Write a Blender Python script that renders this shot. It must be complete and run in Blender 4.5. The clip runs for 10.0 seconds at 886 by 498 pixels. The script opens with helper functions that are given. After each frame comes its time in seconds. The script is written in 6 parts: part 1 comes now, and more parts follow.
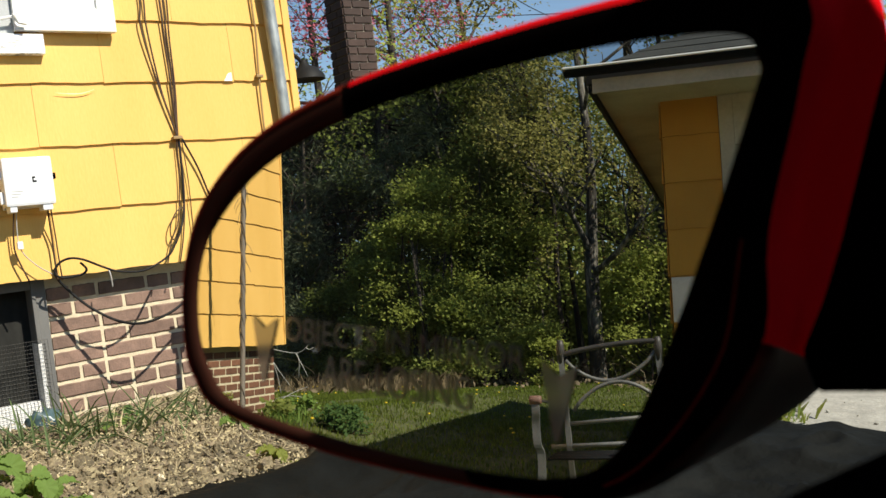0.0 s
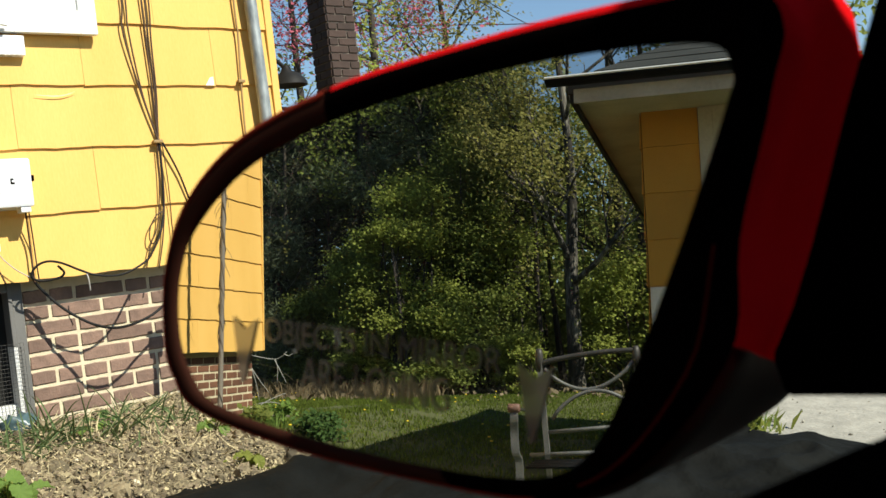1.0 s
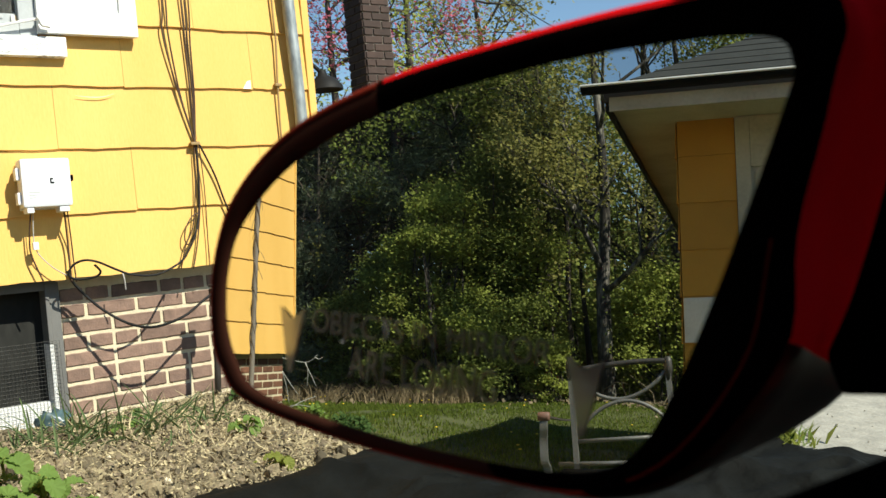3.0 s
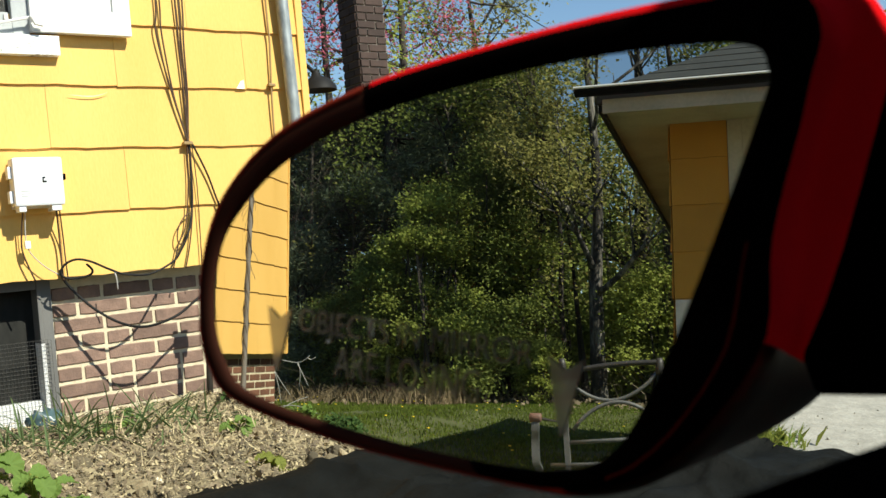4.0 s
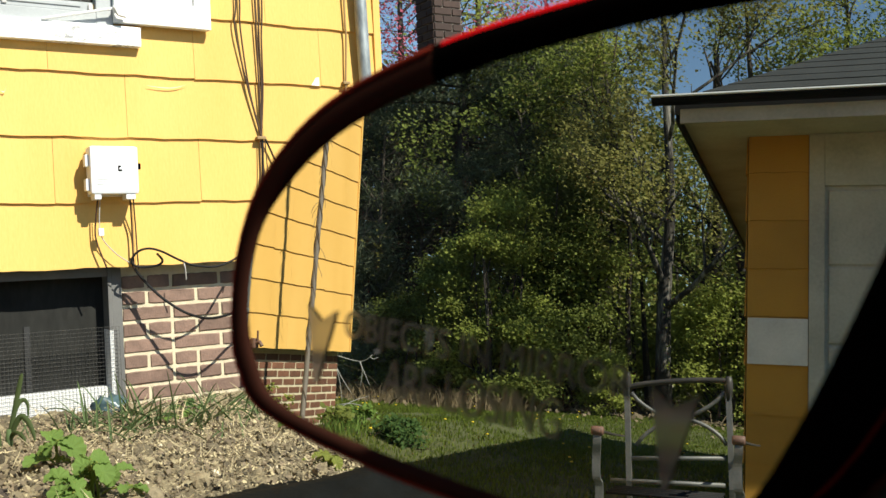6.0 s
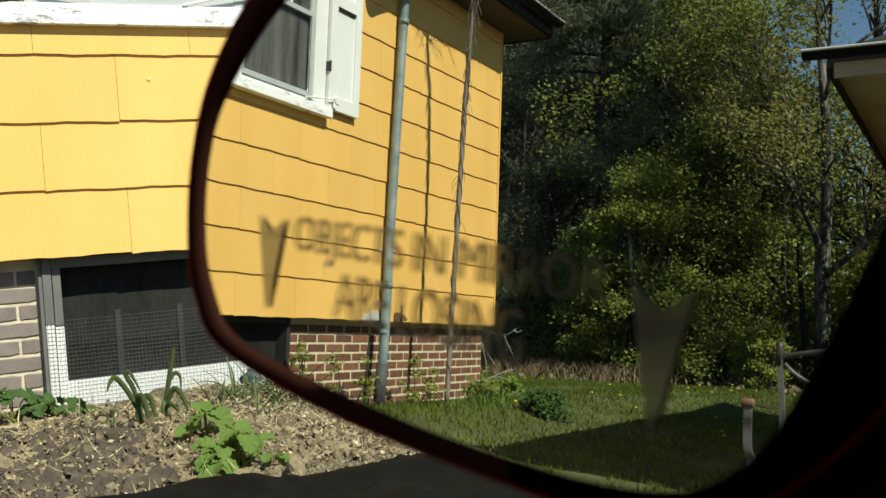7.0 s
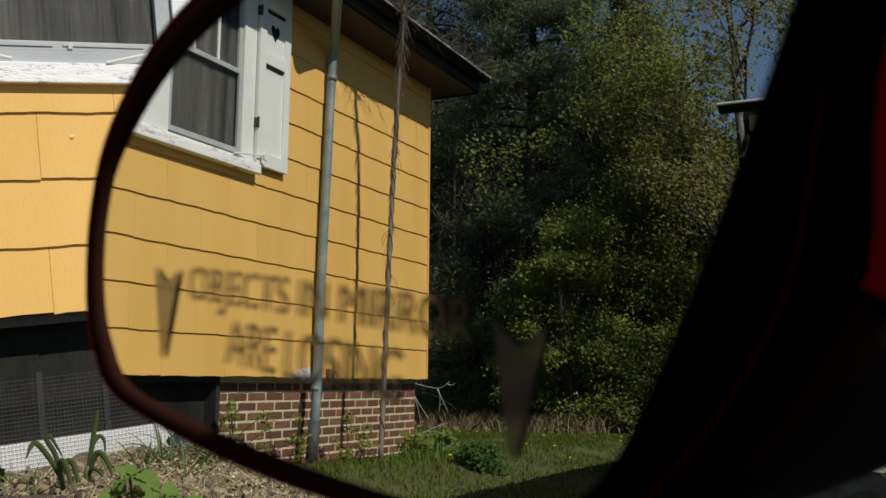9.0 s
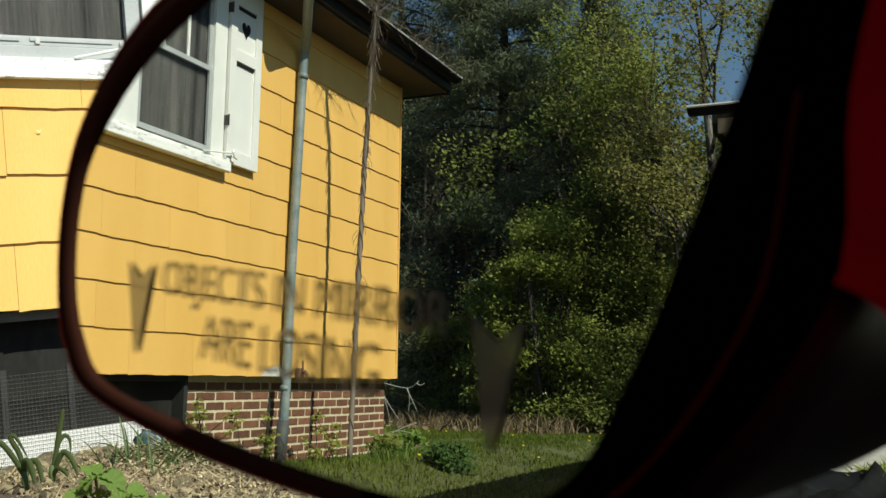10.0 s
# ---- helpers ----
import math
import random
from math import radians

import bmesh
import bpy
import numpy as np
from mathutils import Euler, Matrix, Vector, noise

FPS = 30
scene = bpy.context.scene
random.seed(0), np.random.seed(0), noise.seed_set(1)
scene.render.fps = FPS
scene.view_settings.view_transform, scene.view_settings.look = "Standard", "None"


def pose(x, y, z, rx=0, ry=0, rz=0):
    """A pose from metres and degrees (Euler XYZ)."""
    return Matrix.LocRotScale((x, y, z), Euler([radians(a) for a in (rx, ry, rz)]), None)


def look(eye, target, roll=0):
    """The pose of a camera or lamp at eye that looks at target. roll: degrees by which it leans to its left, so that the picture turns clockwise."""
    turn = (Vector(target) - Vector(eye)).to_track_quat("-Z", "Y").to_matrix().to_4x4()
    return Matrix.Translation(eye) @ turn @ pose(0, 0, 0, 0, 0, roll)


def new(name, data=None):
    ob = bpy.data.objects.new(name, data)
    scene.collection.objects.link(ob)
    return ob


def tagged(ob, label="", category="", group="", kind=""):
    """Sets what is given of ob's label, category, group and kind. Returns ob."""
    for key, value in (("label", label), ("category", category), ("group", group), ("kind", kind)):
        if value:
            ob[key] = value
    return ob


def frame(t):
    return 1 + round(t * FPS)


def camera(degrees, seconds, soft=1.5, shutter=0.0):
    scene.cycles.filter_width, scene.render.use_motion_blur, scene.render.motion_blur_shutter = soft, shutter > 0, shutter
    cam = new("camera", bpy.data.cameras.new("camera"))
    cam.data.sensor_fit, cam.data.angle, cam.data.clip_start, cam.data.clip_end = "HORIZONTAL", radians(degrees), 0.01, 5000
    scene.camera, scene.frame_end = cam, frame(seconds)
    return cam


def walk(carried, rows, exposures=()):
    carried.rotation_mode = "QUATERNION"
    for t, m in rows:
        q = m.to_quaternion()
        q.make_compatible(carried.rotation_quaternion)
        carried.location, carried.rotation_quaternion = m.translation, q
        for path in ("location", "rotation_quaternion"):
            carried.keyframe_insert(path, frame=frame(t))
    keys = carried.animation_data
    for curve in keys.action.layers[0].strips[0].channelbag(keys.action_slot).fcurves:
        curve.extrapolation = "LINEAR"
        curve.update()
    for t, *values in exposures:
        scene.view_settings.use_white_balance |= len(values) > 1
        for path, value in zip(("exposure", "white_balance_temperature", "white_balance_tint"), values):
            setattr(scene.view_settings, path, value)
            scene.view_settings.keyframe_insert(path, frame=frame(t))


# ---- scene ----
cam = camera(49.0, 10.0)
cam.data.dof.use_dof = True
cam.data.dof.focus_distance = 6.5
cam.data.dof.aperture_fstop = 27
PATH = [
    (0, (0.0004, -4.3014, 0.0076), (1.1895, -2.6941, -0.0430), -7.07),
    (0.5, (0.0042, -4.2942, 0.0062), (1.2375, -2.7201, -0.0308), -6.46),
    (1, (-0.0016, -4.3044, 0.0065), (1.2210, -2.7220, -0.0331), -6.39),
    (1.5, (-0.0004, -4.3025, 0.0060), (1.2265, -2.7236, -0.0352), -6.26),
    (2, (0.0002, -4.2972, 0.0023), (1.1979, -2.6969, -0.0658), -5.28),
    (2.5, (-0.0048, -4.2984, 0.0032), (1.1646, -2.6760, -0.0167), -5.46),
    (4, (-0.0065, -4.3061, 0.0031), (1.1773, -2.6942, -0.0155), -5.09),
    (4.5, (-0.0034, -4.2988, 0.0031), (1.1849, -2.6902, -0.0153), -5.17),
    (5, (-0.0046, -4.3022, 0.0032), (1.1880, -2.6968, -0.0197), -4.73),
    (5.2, (-0.0026, -4.2983, 0.0028), (1.1975, -2.6985, -0.0223), -4.72),
    (6.3, (0.0359, -4.2589, -0.0019), (1.0676, -2.5456, -0.0067), -2.25),
    (6.5, (0.0486, -4.2579, -0.0101), (1.0802, -2.5447, -0.0401), -2.88),
    (6.7, (0.0607, -4.2521, -0.0157), (1.0481, -2.5140, -0.0797), -3.56),
    (6.9, (0.0712, -4.2416, -0.0162), (0.9223, -2.4328, -0.0790), -3.04),
    (7, (0.0760, -4.2397, -0.0183), (0.8810, -2.4092, -0.0532), -4.08),
    (7.5, (0.0786, -4.2456, -0.0226), (0.8412, -2.3976, 0.0359), -5.53),
    (8, (0.0785, -4.2473, -0.0207), (0.8509, -2.4048, 0.0729), -5.41),
    (8.5, (0.0776, -4.2493, -0.0196), (0.8638, -2.4135, 0.0882), -5.55),
    (9, (0.0802, -4.2513, -0.0205), (1.0180, -2.4860, 0.0435), -5.16),
    (9.5, (0.0809, -4.2475, -0.0214), (1.0878, -2.5201, 0.0232), -4.83),
    (10, (0.0789, -4.2512, -0.0212), (1.0700, -2.5151, 0.0373), -4.83),
]
EXPOSURES = [(0.0, 0.50, 6800, 8), (0.5, 0.56, 6700, 6), (1.0, 0.6, 6700, 4), (2.5, 0.62, 6650, 2), (5.2, 0.65, 6600, 3), (6.5, 0.55, 6600, 5), (7.0, 0.35, 6600, -1), (7.5, 0.0, 6500, 8), (8.0, -0.32, 6500, 10), (8.5, -0.26, 6500, 10), (9.0, -0.3, 6500, 10), (9.5, -0.1, 6600, 9), (10.0, 0.3, 6600, 0)]
walk(cam, [(t, look(eye, target, roll)) for t, eye, target, roll in PATH], EXPOSURES)

# ---------------------------------------------------------------- light
SUN_FROM = Vector((0.34, -1.0, 1.02))
sun_data = bpy.data.lights.new("sun", "SUN")
sun_data.energy, sun_data.angle, sun_data.color = 5.0, radians(0.53), (1.0, 0.95, 0.87)
sun = new("sun", sun_data)
sun.matrix_world = look(SUN_FROM * 20, (0, 0, 0))
world = bpy.data.worlds.new("world")
scene.world = world
world.use_nodes = True
wn = world.node_tree
sky = wn.nodes.new("ShaderNodeTexSky")
sky.sky_type, sky.sun_disc = "NISHITA", False
sky.sun_elevation = math.atan2(SUN_FROM.z, math.hypot(SUN_FROM.x, SUN_FROM.y))
sky.sun_rotation = math.atan2(SUN_FROM.x, SUN_FROM.y)
sky.air_density, sky.dust_density, sky.ozone_density = 1.0, 0.0, 4.0
wn.links.new(sky.outputs[0], wn.nodes["Background"].inputs[0])
wn.nodes["Background"].inputs[1].default_value = 0.085


# ---------------------------------------------------------------- materials
def mat(name, base, rough=0.7, metal=0.0, vary=0.25, scale=6.0, fine=60.0, bump=0.0, bump_scale=None, tint=None,
        per_object=0.0, island=0.0, coat=0.0, stretch=(1, 1, 1), spec=0.5, edges=(0.4, 1.1)):
    """Procedural surface: base colour broken up by a broad and a fine noise, with relief."""
    m = bpy.data.materials.new(name)
    m.use_nodes = True
    n, l = m.node_tree.nodes, m.node_tree.links
    b = n["Principled BSDF"]
    b.inputs["Roughness"].default_value, b.inputs["Metallic"].default_value = rough, metal
    b.inputs["Specular IOR Level"].default_value = spec
    b.inputs["Coat Weight"].default_value = coat
    co = n.new("ShaderNodeTexCoord")
    mp = n.new("ShaderNodeMapping")
    mp.inputs["Scale"].default_value = stretch
    geo = n.new("ShaderNodeNewGeometry")
    l.new(geo.outputs["Position"], mp.inputs["Vector"])
    broad, grain = n.new("ShaderNodeTexNoise"), n.new("ShaderNodeTexNoise")
    broad.inputs["Scale"].default_value, broad.inputs["Detail"].default_value = scale, 5
    grain.inputs["Scale"].default_value, grain.inputs["Detail"].default_value = fine, 4
    l.new(mp.outputs[0], broad.inputs["Vector"])
    l.new(mp.outputs[0], grain.inputs["Vector"])
    add = n.new("ShaderNodeMath")
    add.operation = "MULTIPLY_ADD"
    l.new(grain.outputs["Fac"], add.inputs[0])
    add.inputs[1].default_value = 0.5
    l.new(broad.outputs["Fac"], add.inputs[2])
    ramp = n.new("ShaderNodeMapRange")
    ramp.inputs["From Min"].default_value, ramp.inputs["From Max"].default_value = edges
    l.new(add.outputs[0], ramp.inputs["Value"])
    mix = n.new("ShaderNodeMix")
    mix.data_type = "RGBA"
    low = tuple(c * (1 - vary) for c in base)
    high = tint or tuple(min(1, c * (1 + vary)) for c in base)
    mix.inputs["A"].default_value, mix.inputs["B"].default_value = (*low, 1), (*high, 1)
    l.new(ramp.outputs[0], mix.inputs["Factor"])
    out = mix.outputs["Result"]
    if per_object or island:
        hsv = n.new("ShaderNodeHueSaturation")
        if per_object:
            src = n.new("ShaderNodeObjectInfo").outputs["Random"]
        else:
            src = geo.outputs["Random Per Island"]
        amount = per_object or island
        mr = n.new("ShaderNodeMapRange")
        mr.inputs["To Min"].default_value, mr.inputs["To Max"].default_value = 1 - amount, 1 + amount
        l.new(src, mr.inputs["Value"])
        l.new(mr.outputs[0], hsv.inputs["Value"])
        l.new(out, hsv.inputs["Color"])
        out = hsv.outputs[0]
    l.new(out, b.inputs["Base Color"])
    if bump:
        bp = n.new("ShaderNodeBump")
        bp.inputs["Strength"].default_value = 1.0
        bp.inputs["Distance"].default_value = bump
        if bump_scale:
            g2 = n.new("ShaderNodeTexNoise")
            g2.inputs["Scale"].default_value, g2.inputs["Detail"].default_value = bump_scale, 6
            l.new(mp.outputs[0], g2.inputs["Vector"])
            l.new(g2.outputs["Fac"], bp.inputs["Height"])
        else:
            l.new(add.outputs[0], bp.inputs["Height"])
        l.new(bp.outputs[0], b.inputs["Normal"])
    return m


def leaf_mat(name, base, vary=0.18, through_light=0.40, rough=0.65):
    m = mat(name, base, rough, vary=0.2, scale=0.6, fine=8, island=vary, spec=0.12)
    n, l = m.node_tree.nodes, m.node_tree.links
    b = n["Principled BSDF"]
    tr = n.new("ShaderNodeBsdfTranslucent")
    mx = n.new("ShaderNodeMixShader")
    mx.inputs[0].default_value = through_light
    l.new(b.inputs["Base Color"].links[0].from_socket, tr.inputs["Color"])
    l.new(b.outputs[0], mx.inputs[1])
    l.new(tr.outputs[0], mx.inputs[2])
    l.new(mx.outputs[0], n["Material Output"].inputs["Surface"])
    return m


YELLOW = mat("yellow_shingle", (0.77, 0.445, 0.10), 0.75, vary=0.10, scale=2.5, fine=160, bump=0.0012, bump_scale=90, per_object=0.025,
             stretch=(1, 1, 0.25), tint=(0.82, 0.50, 0.145))
SCUFF = mat("pale_scuff", (0.82, 0.66, 0.36), 0.8, vary=0.15, scale=30, fine=120)
# garage copy of the yellow shingle, eave shade mixed into its colour
SHADED_YELLOW = mat("shaded_yellow_shingle", (0.37, 0.19, 0.022), 0.8, vary=0.14, scale=2.5, fine=160, bump=0.0012, bump_scale=90, per_object=0.06)
TARPAPER = mat("dark_felt", (0.03, 0.028, 0.025), 0.9)
BRICK_A = mat("brick_brown", (0.19, 0.122, 0.092), 0.85, vary=0.36, scale=16, fine=150, bump=0.004, per_object=0.18, tint=(0.27, 0.17, 0.125))
BRICK_M = mat("brick_mauve", (0.20, 0.163, 0.143), 0.85, vary=0.25, scale=14, fine=150, bump=0.003, per_object=0.16)
BRICK_B = mat("brick_red", (0.16, 0.07, 0.04), 0.85, vary=0.3, scale=14, fine=150, bump=0.003, per_object=0.3)
BRICK_C = mat("brick_dark", (0.045, 0.026, 0.02), 0.85, vary=0.3, scale=14, fine=150, bump=0.003, per_object=0.25)
MORTAR = mat("mortar", (0.60, 0.52, 0.36), 0.95, vary=0.2, scale=20, fine=200, bump=0.004)
DARKMORTAR = mat("dark_mortar", (0.20, 0.17, 0.14), 0.95, vary=0.2, scale=20, fine=200)
WHITE = mat("white_paint", (0.78, 0.78, 0.75), 0.5, vary=0.06, scale=8, fine=60, bump=0.0006)
PEEL = mat("peeling_white_paint", (0.62, 0.61, 0.57), 0.7, vary=0.5, scale=9, fine=70, bump=0.006, stretch=(1, 1, 3.5), tint=(0.90, 0.90, 0.88), edges=(0.56, 0.70))
# worn whites darkened below WHITE: shade under the garage eave is in the colour
SHADEWHITE = mat("weathered_shaded_white", (0.55, 0.54, 0.50), 0.7, vary=0.2, scale=5, fine=70, bump=0.001)
GREYWHITE = mat("dingy_shaded_white", (0.36, 0.35, 0.30), 0.75, vary=0.28, scale=3.5, fine=60, bump=0.001)
DARKFRAME = mat("shaded_grey_wood", (0.022, 0.022, 0.021), 0.7, vary=0.2, scale=10, fine=120)
STORM = mat("grey_storm_frame", (0.40, 0.42, 0.42), 0.55, vary=0.15, scale=9, fine=90, bump=0.0006)
GREYFRAME = mat("weathered_grey_wood", (0.13, 0.127, 0.118), 0.7, vary=0.2, scale=10, fine=120, bump=0.001)
ALUM = mat("aluminium_frame", (0.52, 0.53, 0.53), 0.45, metal=0.6, vary=0.1)
ROOF = mat("grey_asphalt_shingle", (0.019, 0.021, 0.020), 0.95, vary=0.3, scale=8, fine=250, bump=0.003, island=0.25)
BLACKMETAL = mat("dark_gutter_paint", (0.013, 0.013, 0.013), 0.6, vary=0.2, spec=0.15)
WHITEMETAL = mat("pale_gutter_lip", (0.6, 0.62, 0.62), 0.4, vary=0.1)
SOIL = mat("garden_soil", (0.125, 0.094, 0.054), 0.95, vary=0.5, scale=2.2, fine=70, bump=0.014, bump_scale=55, tint=(0.335, 0.275, 0.155))
LAWN = mat("lawn_soil", (0.066, 0.078, 0.022), 0.95, vary=0.45, scale=1.5, fine=30, bump=0.02, tint=(0.125, 0.135, 0.045))
GRAVEL = mat("pale_gravel", (0.29, 0.28, 0.235), 0.95, vary=0.3, scale=18, fine=120, bump=0.004, bump_scale=70)
TARP = mat("black_landscape_fabric", (0.0085, 0.009, 0.008), 0.65, vary=0.5, scale=5, fine=300, bump=0.02, bump_scale=10, spec=0.025)
PIPE = mat("blue_grey_painted_pipe", (0.17, 0.265, 0.30), 0.5, vary=0.4, scale=7, fine=50, bump=0.0006, tint=(0.33, 0.36, 0.33))
BOOT = mat("dull_dark_boot", (0.06, 0.065, 0.065), 0.7, vary=0.3, scale=9)
SOFFITWOOD = mat("bare_brown_soffit_board", (0.055, 0.040, 0.026), 0.85, vary=0.35, scale=3, fine=60, bump=0.001, stretch=(0.3, 1, 1))
GALV = mat("galvanised_conduit", (0.22, 0.25, 0.26), 0.45, metal=0.45, vary=0.5, scale=16, fine=60, tint=(0.52, 0.56, 0.55), stretch=(1, 1, 0.35))
CABLE = mat("brown_cable", (0.055, 0.026, 0.011), 0.6, vary=0.2)
BLACKCABLE = mat("black_cable", (0.012, 0.012, 0.012), 0.6, vary=0.2, spec=0.2)
TANCABLE = mat("tan_cable_sheath", (0.30, 0.19, 0.07), 0.6, vary=0.2)
GREYWIRE = mat("grey_wire", (0.42, 0.41, 0.38), 0.5, vary=0.2)
MESHWIRE = mat("rusted_wire", (0.10, 0.095, 0.085), 0.6, vary=0.3)
BARK = mat("bark", (0.13, 0.10, 0.075), 0.95, vary=0.4, scale=9, fine=60, bump=0.02, bump_scale=25, stretch=(1, 1, 0.3))
TRUNKBARK = mat("grey_brown_bark", (0.045, 0.038, 0.032), 0.95, vary=0.4, scale=9, fine=60, bump=0.02, bump_scale=25, stretch=(1, 1, 0.15), tint=(0.26, 0.235, 0.20), edges=(0.72, 0.98))
DARKBARK = mat("dark_bark", (0.05, 0.04, 0.033), 0.95, vary=0.4, scale=9, fine=60, bump=0.02, bump_scale=25, stretch=(1, 1, 0.3))
BARETWIG = mat("bare_grey_twig", (0.085, 0.066, 0.05), 0.9, vary=0.3, scale=9, fine=60)
GREYWOOD = mat("weathered_grey_pole", (0.205, 0.175, 0.145), 0.85, vary=0.3, scale=8, fine=90, bump=0.003, stretch=(1, 1, 0.2))
SCREEN = mat("dark_insect_screen", (0.014, 0.014, 0.0135), 0.8, vary=0.6, scale=4, fine=40, spec=0.1, tint=(0.036, 0.036, 0.032), stretch=(1, 1, 0.3))
CURTAIN = mat("grey_curtain", (0.045, 0.044, 0.042), 0.9, vary=0.7, scale=2.0, fine=30, stretch=(4, 1, 0.12), tint=(0.095, 0.092, 0.086), spec=0.1, edges=(0.5, 1.0))
PLASTIC = mat("pale_grey_plastic_box", (0.72, 0.74, 0.76), 0.4, vary=0.05)
RED = mat("red_car_paint", (0.52, 0.005, 0.008), 0.4, vary=0.08, fine=400, coat=0.0, spec=0.0)
GLOSSBLACK = mat("glossy_black_paint", (0.0045, 0.0022, 0.0015), 0.3, vary=0.3, scale=30, spec=0.05)
# red of the shell's underside with its shade put into the colour
SHADED_RED = mat("shaded_red_edge", (0.17, 0.022, 0.012), 0.7, vary=0.15, spec=0.0)
SEAM = mat("dim_red_seam", (0.06, 0.006, 0.004), 0.8, vary=0.2, spec=0.0)
LIT_BEZEL = mat("lit_brown_bezel", (0.032, 0.012, 0.008), 0.8, vary=0.2, spec=0.0)
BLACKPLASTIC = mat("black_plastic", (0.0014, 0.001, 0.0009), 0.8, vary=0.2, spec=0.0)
IRON = mat("grey_painted_iron", (0.15, 0.147, 0.138), 0.5, metal=0.2, vary=0.3, scale=20, fine=120)
DARKIRON = mat("dark_and_shaded_iron", (0.04, 0.035, 0.03), 0.5, vary=0.3, scale=20)
ARMWOOD = mat("red_brown_wood", (0.16, 0.085, 0.06), 0.6, vary=0.3, scale=15, fine=90)
MIRROR = bpy.data.materials.new("mirror_glass")
MIRROR.use_nodes = True
mb = MIRROR.node_tree.nodes["Principled BSDF"]
mb.inputs["Base Color"].default_value, mb.inputs["Metallic"].default_value, mb.inputs["Roughness"].default_value = (0.72, 0.73, 0.69, 1), 1, 0
mn, ml = MIRROR.node_tree.nodes, MIRROR.node_tree.links
md, mm = mn.new("ShaderNodeBsdfDiffuse"), mn.new("ShaderNodeMixShader")
md.inputs["Color"].default_value = (0.5, 0.48, 0.42, 1)
mt = mn.new("ShaderNodeTexNoise")
mt.inputs["Scale"].default_value = 45
mr_ = mn.new("ShaderNodeMapRange")
mr_.inputs["To Min"].default_value, mr_.inputs["To Max"].default_value = 0.004, 0.02
ml.new(mt.outputs["Fac"], mr_.inputs["Value"])
ml.new(mr_.outputs[0], mm.inputs[0])
ml.new(mb.outputs[0], mm.inputs[1])
ml.new(md.outputs[0], mm.inputs[2])
ml.new(mm.outputs[0], mn["Material Output"].inputs["Surface"])
ETCH = mat("frosted_lettering", (0.20, 0.18, 0.136), 0.9, vary=0.1)
en, el = ETCH.node_tree.nodes, ETCH.node_tree.links
es = en.new("ShaderNodeBsdfGlossy")
es.inputs["Color"].default_value, es.inputs["Roughness"].default_value = (0.55, 0.56, 0.53, 1), 0.06
em = en.new("ShaderNodeMixShader")
em.inputs[0].default_value = 0.45
el.new(en["Principled BSDF"].outputs[0], em.inputs[1])
el.new(es.outputs[0], em.inputs[2])
el.new(em.outputs[0], en["Material Output"].inputs["Surface"])
GLASS = bpy.data.materials.new("window_glass")
GLASS.use_nodes = True
gb = GLASS.node_tree.nodes["Principled BSDF"]
gb.inputs["IOR"].default_value = 1.1
gb.inputs["Base Color"].default_value, gb.inputs["Roughness"].default_value, gb.inputs["Transmission Weight"].default_value = (0.9, 0.92, 0.92, 1), 0.02, 1.0
LEAF_BRIGHT = leaf_mat("spring_leaf", (0.29, 0.325, 0.073), vary=0.30, through_light=0.5)
LEAF_MID = leaf_mat("mid_green_leaf", (0.225, 0.262, 0.068), vary=0.30, through_light=0.5)
LEAF_OLIVE = leaf_mat("olive_young_leaf", (0.23, 0.215, 0.065), vary=0.36)
LEAF_PINE = leaf_mat("blue_green_needle", (0.12, 0.14, 0.08), vary=0.25, through_light=0.25)
LEAF_YOUNGPINE = leaf_mat("young_pine_needle", (0.19, 0.215, 0.13), vary=0.25, through_light=0.3)
LEAF_PINK = leaf_mat("pink_blossom", (0.42, 0.11, 0.15), vary=0.3)
LEAF_GARDEN = leaf_mat("garden_leaf", (0.18, 0.275, 0.065))
LEAF_STRAWBERRY = leaf_mat("dark_strawberry_leaf", (0.085, 0.15, 0.045))
LEAF_LEEK = leaf_mat("leek_leaf", (0.08, 0.11, 0.04))
LEAF_ONION = leaf_mat("onion_leaf", (0.135, 0.195, 0.08))
GRASS = leaf_mat("grass_blade", (0.135, 0.175, 0.03), vary=0.35)
STRAW = mat("dry_straw", (0.36, 0.295, 0.165), 0.9, vary=0.3, island=0.4)
CLOD = mat("soil_clod", (0.172, 0.138, 0.08), 0.95, vary=0.5, scale=30, fine=150, bump=0.004, island=0.65)
DARKCLOD = mat("damp_soil_clod", (0.048, 0.037, 0.027), 0.95, vary=0.5, scale=14, fine=90, bump=0.008, island=0.3, tint=(0.095, 0.073, 0.050))
DRYWEED = mat("dry_brown_weed", (0.21, 0.155, 0.085), 0.9, vary=0.3, island=0.35)
DEADLEAF = mat("dead_leaf_litter", (0.15, 0.115, 0.07), 0.95, vary=0.3, island=0.4)


# ---------------------------------------------------------------- building helpers
def obj_from(name, bm, material, parent=None, label="", smooth=False):
    me = bpy.data.meshes.new(name)
    bm.to_mesh(me)
    bm.free()
    if smooth:
        me.polygons.foreach_set("use_smooth", [True] * len(me.polygons))
    me.materials.append(material)
    ob = new(name, me)
    if parent:
        ob.parent = parent
    return tagged(ob, label)


def part(name, bm, material, parent, label="", smooth=False):
    return obj_from(name, bm, material, parent, label, smooth)


def thing(name, label, category, at=(0, 0, 0), group="", kind=""):
    e = new(name)
    e.empty_display_size = 0.1
    e.location = at
    return tagged(e, label, category, group, kind)


